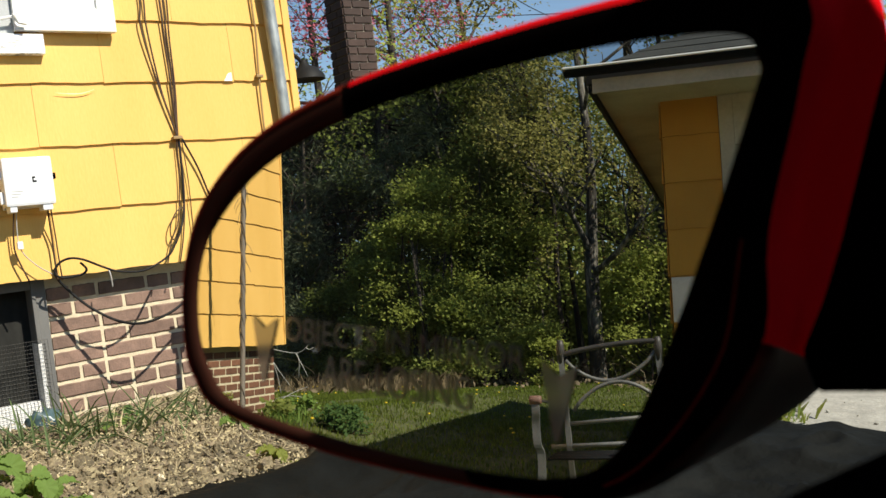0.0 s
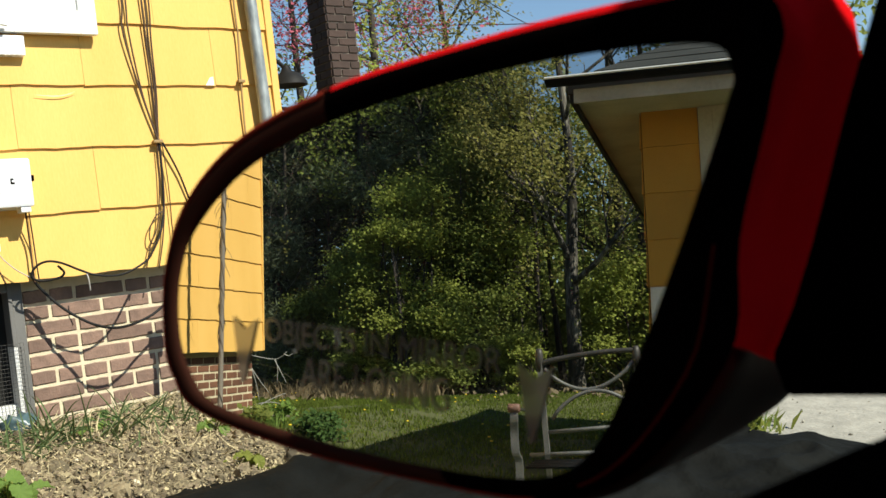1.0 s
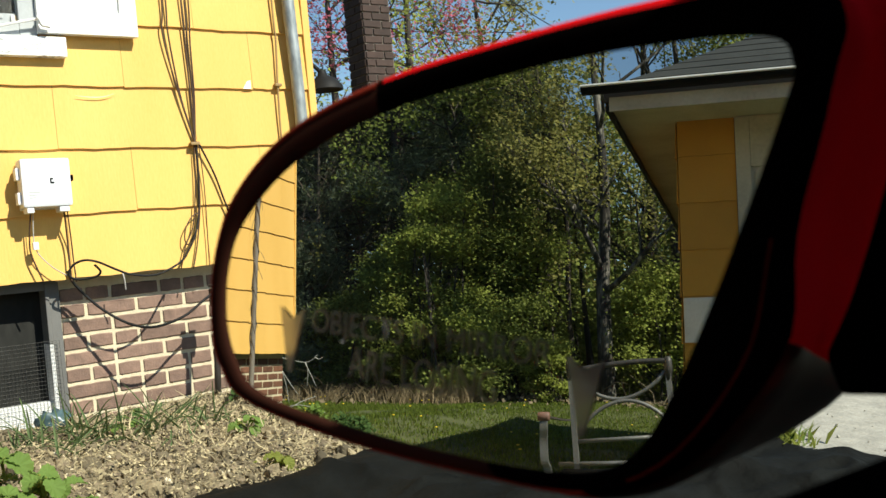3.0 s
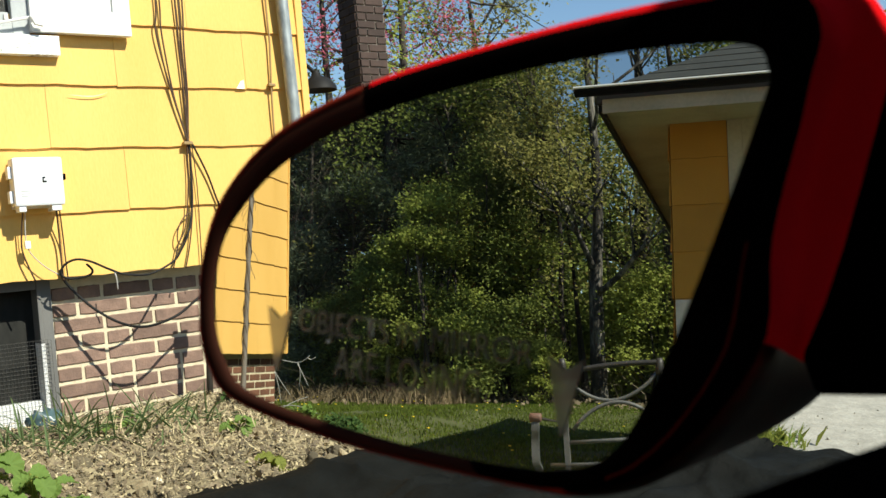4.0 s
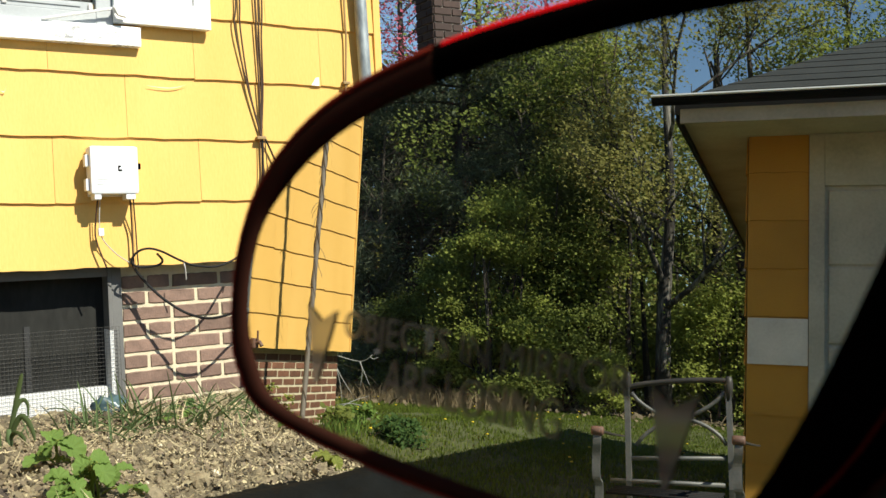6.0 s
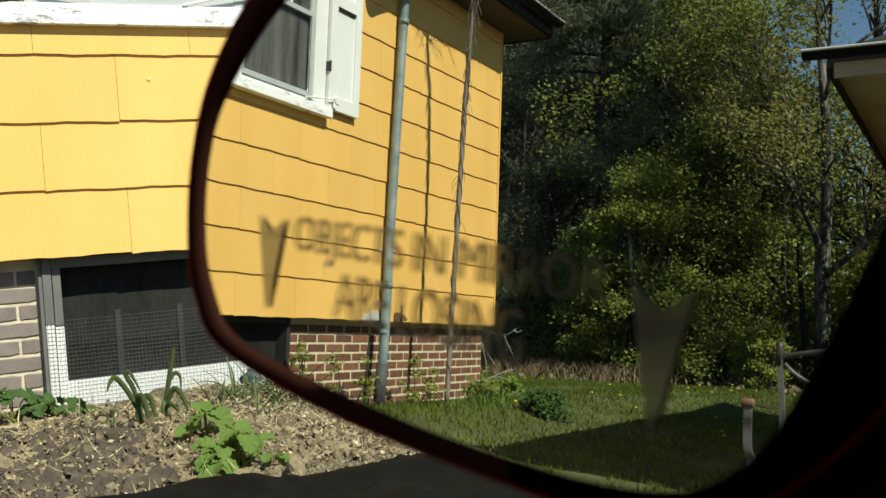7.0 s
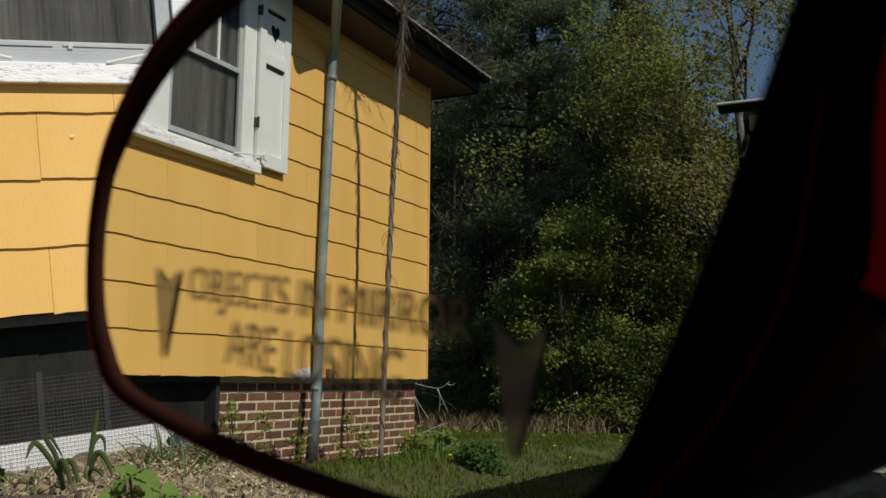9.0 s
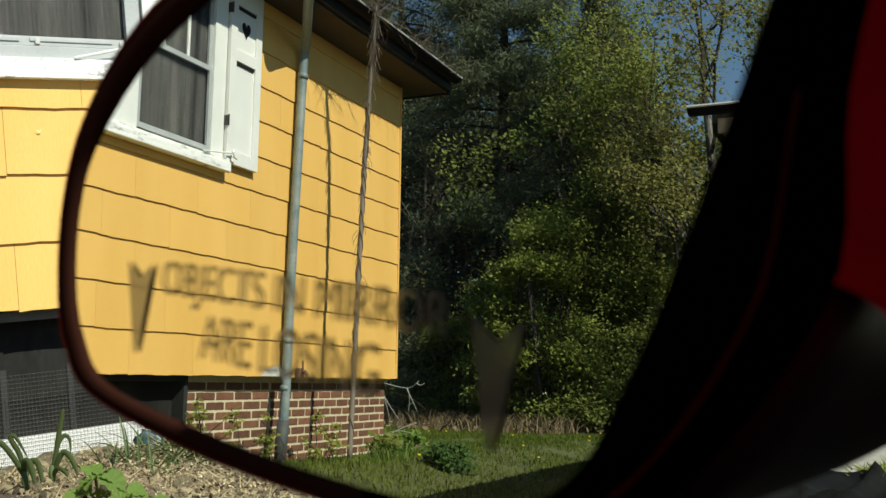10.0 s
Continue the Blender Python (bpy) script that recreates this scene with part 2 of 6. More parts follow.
def box(bm, x0, x1, y0, y1, z0, z1, bevel=0.0, m=None):
    r = bmesh.ops.create_cube(bm, size=1)
    t = Matrix.Translation(((x0 + x1) / 2, (y0 + y1) / 2, (z0 + z1) / 2)) @ Matrix.Diagonal((abs(x1 - x0), abs(y1 - y0), abs(z1 - z0), 1))
    bmesh.ops.transform(bm, matrix=t, verts=r["verts"])
    if bevel:
        edges = list({e for v in r["verts"] for e in v.link_edges})
        out = bmesh.ops.bevel(bm, geom=edges, offset=bevel, segments=2, affect="EDGES", profile=0.6)
        verts = list({v for f in out["faces"] for v in f.verts} | {v for v in r["verts"] if v.is_valid})
    else:
        verts = r["verts"]
    if m is not None:
        bmesh.ops.transform(bm, matrix=m, verts=verts)
    return verts


def boxes(*rows, bevel=0.0):
    bm = bmesh.new()
    for r in rows:
        box(bm, *r, bevel=bevel)
    return bm


def tube(bm, pts, radius, sides=8, cap=True):
    """A tube along points; radius is a number or a list."""
    pts = [Vector(p) for p in pts]
    rad = radius if isinstance(radius, (list, tuple)) else [radius] * len(pts)
    rings, ref = [], None
    for i, p in enumerate(pts):
        d = (pts[min(i + 1, len(pts) - 1)] - pts[max(i - 1, 0)])
        d = d.normalized() if d.length > 1e-9 else Vector((0, 0, 1))
        if ref is None:
            ref = d.orthogonal().normalized()
        a = (ref - d * ref.dot(d))
        a = a.normalized() if a.length > 1e-6 else d.orthogonal().normalized()
        ref = a
        b = d.cross(a)
        rings.append([bm.verts.new(p + (a * math.cos(k * math.tau / sides) + b * math.sin(k * math.tau / sides)) * rad[i]) for k in range(sides)])
    for r0, r1 in zip(rings, rings[1:]):
        for k in range(sides):
            bm.faces.new((r0[k], r0[(k + 1) % sides], r1[(k + 1) % sides], r1[k]))
    if cap and sides > 2:
        bm.faces.new(list(reversed(rings[0])))
        bm.faces.new(rings[-1])


def smooth_line(points, steps=6):
    """Catmull-Rom through points."""
    p = [Vector(q) for q in points]
    out = []
    for i in range(len(p) - 1):
        a, b, c, d = p[max(i - 1, 0)], p[i], p[i + 1], p[min(i + 2, len(p) - 1)]
        for s in range(steps):
            t = s / steps
            out.append(0.5 * ((2 * b) + (c - a) * t + (2 * a - 5 * b + 4 * c - d) * t * t + (3 * b - a - 3 * c + d) * t ** 3))
    return out + [p[-1]]


def mesh_obj(name, verts, faces, material, parent=None, label="", smooth=False):
    me = bpy.data.meshes.new(name)
    me.from_pydata(verts, [], faces)
    if smooth:
        me.polygons.foreach_set("use_smooth", [True] * len(me.polygons))
    me.materials.append(material)
    ob = new(name, me)
    if parent:
        ob.parent = parent
    return tagged(ob, label)


# ---------------------------------------------------------------- ground
def ground_z(x, y):
    """The lie of the land: nearly level by the house, with a shallow hollow in the lawn, falling a little towards the woods."""
    z = -0.655
    hollow = min(1, max(0, (-2.9 - x) / 1.4)) * min(1, max(0, (x + 14.6) / 3.5)) * min(1, max(0, (-0.45 - y) / 1.3))
    z -= 0.25 * hollow * hollow * (3 - 2 * hollow)
    z -= 0.16 * min(1, max(0, (-6.5 - x) / 8)) + 0.02 * max(0, -14 - x)
    z -= 0.09 * min(1, max(0, (-1.9 - y) / 1.2))
    z += 0.05 * noise.noise(Vector((x * 0.35, y * 0.35, 3.1))) * min(1, max(0, (-3 - x) / 4))
    return z


def sheet(name, xs, ys, height, material, skip=None, parent=None, label=""):
    verts, faces, at = [], [], {}
    for i, x in enumerate(xs):
        for j, y in enumerate(ys):
            at[i, j] = len(verts)
            verts.append((x, y, height(x, y)))
    for i in range(len(xs) - 1):
        for j in range(len(ys) - 1):
            if skip and skip((xs[i] + xs[i + 1]) / 2, (ys[j] + ys[j + 1]) / 2):
                continue
            faces.append((at[i, j], at[i + 1, j], at[i + 1, j + 1], at[i, j + 1]))
    return mesh_obj(name, verts, faces, material, parent, label, smooth=True)


def span(a, b, step):
    n = max(1, round((b - a) / step))
    return [a + (b - a) * i / n for i in range(n + 1)]


gx = [-900, -300, -120, -60, -40] + span(-30, 8, 0.25) + [12, 20, 40, 100, 300, 900]
gy = [-900, -300, -100, -50, -30, -20] + span(-12, 6, 0.25) + [9, 14, 20, 30, 60, 120, 300, 900]
ground = tagged(sheet("ground", gx, gy, ground_z, LAWN), "grassy ground of a back yard with bare soil between", "ground", kind="structure")


def bed_z(x, y):
    edge = min(1, max(0, (y + 1.95) / 0.3))
    lump = 0.045 * noise.fractal(Vector((x * 3.2, y * 3.2, 0.4)), 0.8, 2.1, 5) + 0.02 * noise.noise(Vector((x * 11, y * 11, 2))) + 0.016 * noise.noise(Vector((x * 27, y * 27, 6)))
    return -0.655 + 0.035 * edge + lump * edge * 0.75 + 0.03 * max(0, min(1, (0.4 - x)))


soil = tagged(sheet("garden_bed", span(-2.2, 2.45, 0.022), span(-1.98, 0.06, 0.022), bed_z, SOIL),
              "crumbly brown garden soil in a bed along the house", "garden bed", kind="structure")


def tarp_z(x, y):
    fold = 0.035 * math.exp(-((y + 1.86 + 0.05 * math.sin(x * 1.7)) / 0.09) ** 2)
    crease = (1 - abs(noise.noise(Vector((x * 2.2 + y * 1.1, y * 2.6 - x * 0.7, 3.3))))) ** 7 * 0.026 + (1 - abs(noise.noise(Vector((x * 5.1, y * 4.3 + x, 9.1))))) ** 9 * 0.013
    wr = crease + 0.03 * noise.fractal(Vector((x * 1.6 + y * 0.8, y * 3.0, 7)), 0.7, 2.0, 4)
    ridge = 0.05 * max(0, 1 - abs(y + 2.35 + 0.35 * (x - 1.4)) / 0.10) + 0.04 * max(0, 1 - abs(y + 2.75 - 0.15 * (x - 1.5)) / 0.08)
    tail = 0.02 * max(0, 1 - abs(x - 2.40 + 0.05 * (y + 2.7)) / 0.10) * (0.6 + 0.4 * math.sin(y * 7))
    tail += 0.03 * math.exp(-((y + 2.62 + 0.30 * (x - 2.0)) / 0.05) ** 2) + 0.03 * math.exp(-((y + 3.05 + 0.5 * (x - 1.8)) / 0.06) ** 2)
    flap = 0.035 * max(0, 1 - abs((x - 2.26) * 0.3 - (y + 2.53) * 0.95) / 0.03) * max(0, min(1, (x - 2.06) / 0.06))
    folds = (1 - abs(noise.noise(Vector((x * 3.4 - y * 2.2, y * 3.0 + x * 1.6, 2.2))))) ** 12 * 0.026
    flap += folds * max(0, min(1, (x - 1.1) / 0.4))
    pucker = 0.03 * max(0, 1 - math.hypot(x - 2.11, (y + 2.62) * 1.6) / 0.05)
    return flap + pucker - 0.655 - 0.085 * min(1, max(0, (-1.9 - y) / 1.2)) + 0.014 + 0.028 * max(0, min(1, (y + 2.15) / 0.2)) * max(0.4, min(1, -x)) + 0.002 * max(0, min(1, (x - 2.2) / 0.1)) + max(-0.004, fold + (max(wr, 0) + ridge * 0.5 + tail) * max(0.25, min(1, (2.36 - x) / 0.35)) + 0.003 * math.exp(-((x - 2.34) / 0.08) ** 2 - ((y + 2.77) / 0.13) ** 2))


def tarp_far(y):
    return 2.45 + 0.022 * math.sin(y * 17) + 0.03 * math.sin(y * 3.1) + 0.03 * math.sin(y * 8.3) - 0.02 * (y + 3.2)


def tarp_near_bed(x):
    return -1.78 + 0.035 * math.sin(x * 2.3) + 0.02 * math.sin(x * 7)


verts, faces = [], []
NI, NJ = 300, 140
for i in range(NI + 1):
    for j in range(NJ + 1):
        y0 = -3.9 + 2.1 * j / NJ
        x = -2.4 + (tarp_far(y0) + 2.4) * i / NI
        y = -3.9 + (tarp_near_bed(x) + 3.9) * j / NJ
        verts.append((x, y, tarp_z(x, y)))
for i in range(NI):
    for j in range(NJ):
        k = i * (NJ + 1) + j
        faces.append((k, k + NJ + 1, k + NJ + 2, k + 1))
tarp = tagged(mesh_obj("ground_cloth", verts, faces, TARP, smooth=True), "wrinkled black weed cloth laid on the ground beside the bed", "ground cloth")
gravel = tagged(sheet("gravel_drive", span(2.36, 16, 0.2), span(-9, 1.2, 0.3),
                      lambda x, y: ground_z(x, y) + 0.007 + 0.005 * noise.noise(Vector((x * 2, y * 2, 1))), GRAVEL),
                "pale grey gravel driveway in full sun", "driveway", kind="structure")

# ---------------------------------------------------------------- the yellow house
HX0, HX1, HY1, EAVE = -8.129, 2.38, 7.6, 2.86
COURSE = 0.275
house = thing("house", "yellow shingle-clad house with white trim on a brick base", "house")
core = bmesh.new()
box(core, HX0 + 0.02, HX1 - 0.02, 0.02, HY1, -0.005, EAVE)
wall = part("wall", core, TARPAPER, house, "yellow asbestos shingle wall with wavy edges")


def shingle_mesh(width, seed, material=None):
    """A shingle with a wavy lower edge, thicker below, leaning out over the course beneath."""
    rnd = random.Random(seed)
    n = 12
    ph = rnd.random() * 6
    verts, faces = [], []
    for i in range(n + 1):
        x = width * i / n
        w = 0.0022 * math.sin(i * 1.0 + ph) + 0.0012 * math.sin(i * 2.7 + ph * 2)
        verts += [(x, -0.004, COURSE + 0.02), (x, -0.0160, w), (x, -0.004, w)]
    for i in range(n):
        a, b = 3 * i, 3 * i + 3
        faces += [(a, a + 1, b + 1, b), (a + 1, a + 2, b + 2, b + 1)]
    faces += [(0, 2, 1), (3 * n, 3 * n + 1, 3 * n + 2)]
    me = bpy.data.meshes.new("shingle")
    me.from_pydata(verts, [], faces)
    me.materials.append(material or YELLOW)
    return me


rnd = random.Random(4)
shingle_kinds = [shingle_mesh(0.616, k) for k in range(6)]
shaded_kinds = [shingle_mesh(0.616, k, SHADED_YELLOW) for k in range(3)]


def shingle_course(parent, x0, x1, z, matrix, offset, kinds, gaps=()):
    for g0, g1, z0, z1 in gaps:
        if min(z + COURSE, z1) - max(z, z0) > 0.11 and x0 < g0 and g1 < x1:
            shingle_course(parent, x0, g0, z, matrix, offset, kinds, gaps)
            shingle_course(parent, g1, x1, z, matrix, (offset + g1 - x0) % 0.62, kinds, gaps)
            return
    x = x0 - offset
    while x < x1 - 0.01:
        a, b = max(x, x0), min(x + 0.62, x1)
        if b - a > 0.03:
            ob = new("shingle", rnd.choice(kinds))
            ob.parent = parent
            ob.matrix_basis = matrix @ Matrix.Translation((a, 0, z + rnd.uniform(-0.003, 0.003))) @ Matrix.Diagonal(((b - a - 0.0016) / 0.616, 1, 1, 1))
        x += 0.62


SEAMS = [0.524, 0.208, 0.515, 0.202]
for k in range(11):
    seam = SEAMS[k] if k < 4 else (0.49, 0.19)[k % 2] + rnd.uniform(0, 0.06)
    shingle_course(wall, HX0, HX1, -0.012 + COURSE * k, Matrix.Identity(4), (HX0 - seam) % 0.62, shingle_kinds,
                   gaps=((0.18, 1.085, 1.08, 2.43), (-5.20, -3.20, 1.50, 2.87)))
part("shingle", boxes((-5.20, -3.20, -0.0155, 0.0, 1.366, 1.424)), YELLOW, wall)
# front return of the wall
for k in range(11):
    shingle_course(wall, 0.0, 2.4, -0.012 + COURSE * k, Matrix.Translation((HX1, 0, 0)) @ Matrix.Rotation(radians(90), 4, "Z"),
                   (0.0, 0.305)[k % 2], shingle_kinds)
part("corner_board", boxes((HX1 - 0.02, HX1 + 0.018, -0.022, 0.02, -0.01, EAVE), bevel=0.003), YELLOW, house)
part("corner_board", boxes((HX0 - 0.012, HX0 + 0.012, -0.022, 0.02, -0.01, EAVE), bevel=0.003), YELLOW, house)
# siding of the far gable end
for k in range(11):
    shingle_course(wall, -3.0, 0.0, -0.012 + COURSE * k, Matrix.Translation((HX0, 0, 0)) @ Matrix.Rotation(radians(-90), 4, "Z"),
                   (0.0, 0.305)[k % 2], shingle_kinds)

# foundation: piers of brickwork between the basement windows, and the rest of the base behind
BW = [(0.155, 1.098), (-5.11, -3.9)]
piers = [(HX0 + 0.03, BW[1][0]), (BW[1][1], BW[0][0]), (BW[0][1], HX1 - 0.03)]
foundation = part("foundation", boxes((HX0 + 0.03, HX1 - 0.03, 0.36, HY1 - 0.05, -1.1, -0.02)), MORTAR, house, "brick basement wall with pale mortar joints")
for a, b in piers:
    part("mortar_bed", boxes((a, b, 0.097, 0.355, -1.1, -0.006)), MORTAR, foundation)
for a, b in BW:
    part("mortar_bed", boxes((a + 0.002, b - 0.002, 0.097, 0.355, -1.1, -0.625)), MORTAR, foundation)

# roof: hipped, with soffit and gutters
OV, OVX = 0.39, 0.33
rb = bmesh.new()
v = [rb.verts.new(p) for p in ((HX0 - OVX, -OV, EAVE + 0.15), (HX1 + OV, -OV, EAVE + 0.15), (HX1 + OV, HY1 + OV, EAVE + 0.15), (HX0 - OVX, HY1 + OV, EAVE + 0.15),
                               (HX0 + 3.4, HY1 / 2, EAVE + 2.1), (HX1 - 3.4, HY1 / 2, EAVE + 2.1))]
for f in ((0, 1, 5, 4), (2, 3, 4, 5), (3, 0, 4), (1, 2, 5), (3, 2, 1, 0)):
    rb.faces.new([v[i] for i in f])
part("roof", rb, ROOF, house, "grey asphalt shingle hip roof")
part("soffit", boxes((HX0 - OVX + 0.02, HX1 + OV - 0.02, -OV + 0.02, HY1 + OV - 0.02, EAVE, EAVE + 0.012)), SOFFITWOOD, house, "bare brown wooden soffit boards")
part("fascia", boxes((HX0 - OVX, HX1 + OV, -OV - 0.02, -OV + 0.015, EAVE + 0.02, EAVE + 0.15), (HX0 - OVX - 0.02, HX0 - OVX + 0.015, -OV, HY1 + OV, EAVE - 0.01, EAVE + 0.15)),
     BLACKMETAL, house, "dark fascia board")


def gutter(parent, a, b, out, z, lip=True, deep=0.065):
    """A half-round gutter trough from a to b (x, y), opening upwards, out: outward direction."""
    bm = bmesh.new()
    a, b, o = Vector((*a, 0)), Vector((*b, 0)), Vector((*out, 0))
    rings = []
    for p in (a, b):
        ring = []
        for k in range(9):
            t = math.pi * k / 8
            ring.append(bm.verts.new(p + o * (0.06 - 0.06 * math.cos(t)) + Vector((0, 0, z - deep * math.sin(t)))))
        rings.append(ring)
    for k in range(8):
        bm.faces.new((rings[0][k], rings[0][k + 1], rings[1][k + 1], rings[1][k]))
    bmesh.ops.solidify(bm, geom=bm.faces[:], thickness=0.004)
    g = part("gutter", bm, BLACKMETAL, parent, "dark metal eaves gutter")
    if lip:
        bm = bmesh.new()
        tube(bm, [a + o * 0.122 + Vector((0, 0, z)), b + o * 0.122 + Vector((0, 0, z))], 0.008, 6)
        part("lip", bm, WHITEMETAL, g, "pale bare metal gutter lip")
    return g


gutter(house, (HX0 - OVX, -OV - 0.021), (HX1 + OV, -OV - 0.021), (0, -1), EAVE + 0.14, deep=0.052)

# ---------------------------------------------------------------- garage behind the car
GX, GY0, GY1, GZ = -5.45, -3.815, -9.5, 1.33
garage = thing("garage", "yellow shingle garage with white trim and a low hip roof", "garage")
gw = bmesh.new()
box(gw, GX - 5.5, GX - 0.01, GY1, GY0 - 0.01, -1.4, GZ)
gwall = part("wall", gw, TARPAPER, garage, "yellow shingle wall with a white patch")
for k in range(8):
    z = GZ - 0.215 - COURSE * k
    shingle_course(gwall, 0.0, 0.327, z, Matrix.Translation((GX, GY0 - 0.327, 0)) @ Matrix.Rotation(radians(90), 4, "Z"), 0.0, shaded_kinds)
    shingle_course(gwall, 0.0, 5.0, z, Matrix.Translation((GX, GY0, 0)) @ Matrix.Rotation(radians(180), 4, "Z"), (0.0, 0.305)[k % 2], shaded_kinds)
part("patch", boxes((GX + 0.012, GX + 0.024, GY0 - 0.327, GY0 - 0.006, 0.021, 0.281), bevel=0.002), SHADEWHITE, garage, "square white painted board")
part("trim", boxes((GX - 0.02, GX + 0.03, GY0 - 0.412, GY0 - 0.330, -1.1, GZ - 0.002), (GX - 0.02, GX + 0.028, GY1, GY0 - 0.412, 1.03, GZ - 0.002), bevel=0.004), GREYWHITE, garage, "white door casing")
gd = bmesh.new()
for r in range(4):
    for c in range(4):
        y1 = GY0 - 0.422 - c * 0.62
        box(gd, GX - 0.005, GX + 0.016, y1 - 0.60, y1 - 0.01, -0.72 + r * 0.435, -0.72 + r * 0.435 + 0.42, bevel=0.01)
box(gd, GX - 0.009, GX + 0.002, GY0 - 2.90, GY0 - 0.412, -0.74, 1.03)
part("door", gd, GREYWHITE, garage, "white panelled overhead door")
GO, GOY = 0.545, 0.385
rb = bmesh.new()
v = [rb.verts.new(p) for p in ((GX + GO, GY0 + GOY - 0.042, GZ + 0.088), (GX - 6, GY0 + GOY - 0.042, GZ + 0.088), (GX - 6, GY1 - GO, GZ + 0.088), (GX + GO, GY1 - GO, GZ + 0.088),
                               (GX - 2.7, GY0 - 2.85, GZ + 1.95), (GX - 2.9, GY0 - 2.85, GZ + 1.95))]
for f in ((0, 1, 5, 4), (1, 2, 5), (2, 3, 4, 5), (3, 0, 4), (0, 3, 2, 1)):
    rb.faces.new([v[i] for i in f])
groof = part("roof", rb, ROOF, garage, "grey asphalt shingle hip roof")
# courses of shingles on the slope above the door
e0, e1, apex = Vector((GX + GO, GY0 + GOY - 0.042, GZ + 0.088)), Vector((GX + GO, GY1 - GO, GZ + 0.088)), Vector((GX - 2.7, GY0 - 2.85, GZ + 1.95))
up = (apex - (e0 + e1) / 2).normalized()
out = Vector((0, 1, 0)).cross(up).normalized()
out = out if out.z > 0 else -out
for k in range(26):
    f0, f1 = k / 26, min(0.995, (k + 1.15) / 26)
    bm = bmesh.new()
    a0, b0, a1, b1 = e0.lerp(apex, f0), e1.lerp(apex, f0), e0.lerp(apex, f1), e1.lerp(apex, f1)
    n = max(2, int((b0 - a0).length / 0.3))
    low, high, under = [], [], []
    for i in range(n + 1):
        lift = 0.006 + rnd.uniform(0, 0.003)
        low.append(bm.verts.new(a0.lerp(b0, i / n) + out * lift))
        under.append(bm.verts.new(a0.lerp(b0, i / n) + out * 0.001))
        high.append(bm.verts.new(a1.lerp(b1, i / n) + out * 0.003))
    for i in range(n):
        bm.faces.new((low[i], low[i + 1], high[i + 1], high[i]))
        bm.faces.new((under[i], under[i + 1], low[i + 1], low[i]))
    part("shingle_row", bm, ROOF, groof)
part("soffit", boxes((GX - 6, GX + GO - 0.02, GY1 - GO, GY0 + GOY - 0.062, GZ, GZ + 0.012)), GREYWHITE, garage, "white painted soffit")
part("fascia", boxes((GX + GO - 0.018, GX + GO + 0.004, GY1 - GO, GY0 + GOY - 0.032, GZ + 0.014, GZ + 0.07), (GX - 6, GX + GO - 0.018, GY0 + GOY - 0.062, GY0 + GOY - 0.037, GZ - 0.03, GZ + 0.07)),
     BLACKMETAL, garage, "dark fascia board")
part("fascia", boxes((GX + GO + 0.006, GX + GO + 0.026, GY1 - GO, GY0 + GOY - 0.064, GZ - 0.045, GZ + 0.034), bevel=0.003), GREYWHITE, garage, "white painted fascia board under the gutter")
gutter(garage, (GX + GO + 0.028, GY0 + 0.46), (GX + GO + 0.028, GY1 - GO), (1, 0), GZ + 0.078, deep=0.036)

# ---------------------------------------------------------------- the car's door mirror
MN = Vector((-0.9458, -0.3168, 0.0717)).normalized()
MU = Vector((0, 0, 1)).cross(MN).normalized()
MV = MN.cross(MU)
MP = Vector((0.0315, -3.7613, -0.0091))


def on_mirror(u, v, w=0.0):
    """A place by its distance along the glass, up it, and in front of it."""
    return MP + MU * u + MV * v + MN * w


# outline of the glass through a few corners and bulges, anticlockwise from the outer end
OUTLINE = [(0.2668, -0.0056), (0.2705, -0.0187), (0.2810, -0.0290), (0.3171, -0.0380), (0.3555, -0.0443), (0.3860, -0.0463), (0.4022, -0.0412), (0.4140, -0.0250),
        (0.4290, 0.0050), (0.4421, 0.0347), (0.4441, 0.0420), (0.4390, 0.0490), (0.4110, 0.0523), (0.3750, 0.0524), (0.3330, 0.0486), (0.3000, 0.0395),
        (0.2775, 0.0245), (0.2690, 0.0110)]


def ring(keys, steps=5):
    n, out = len(keys), []
    for i in range(n):
        a, b, c, d = (Vector(keys[(i + k) % n]) for k in (-1, 0, 1, 2))
        for s in range(steps):
            t = s / steps
            out.append(0.5 * ((2 * b) + (c - a) * t + (2 * a - 5 * b + 4 * c - d) * t * t + (3 * b - a - 3 * c + d) * t ** 3))
    return out


GLASS_RING = ring(OUTLINE)


def loft(name, rings, material, parent, label="", cap_last=False, chosen=None, cut=None):
    """A skin over rings of (along, up, front) places; chosen picks faces by their middle."""
    bm = bmesh.new()
    made = [[bm.verts.new(p) for p in pts] for pts in rings]
    n = len(made[0])
    for r0, r1 in zip(made, made[1:]):
        for k in range(n):
            quad = (r0[k], r0[(k + 1) % n], r1[(k + 1) % n], r1[k])
            if chosen is None or cut or chosen(sum((q.co for q in quad), Vector()) / 4):
                bm.faces.new(quad)
    if cap_last:
        bm.faces.new(made[-1])
    if cut:
        some = [f for f in bm.faces if f.calc_center_median().x > 0.37]
        some += list({e for f in some for e in f.edges}) + list({q for f in some for q in f.verts})
        bmesh.ops.bisect_plane(bm, geom=some, plane_co=cut[0], plane_no=cut[1])
        bmesh.ops.delete(bm, geom=[f for f in bm.faces if not chosen(f.calc_center_median())], context="FACES")
    bmesh.ops.delete(bm, geom=[q for q in bm.verts if not q.link_faces], context="VERTS")
    bmesh.ops.recalc_face_normals(bm, faces=bm.faces[:])
    for q in bm.verts:
        q.co = on_mirror(*q.co)
    return part(name, bm, material, parent, label, smooth=True)


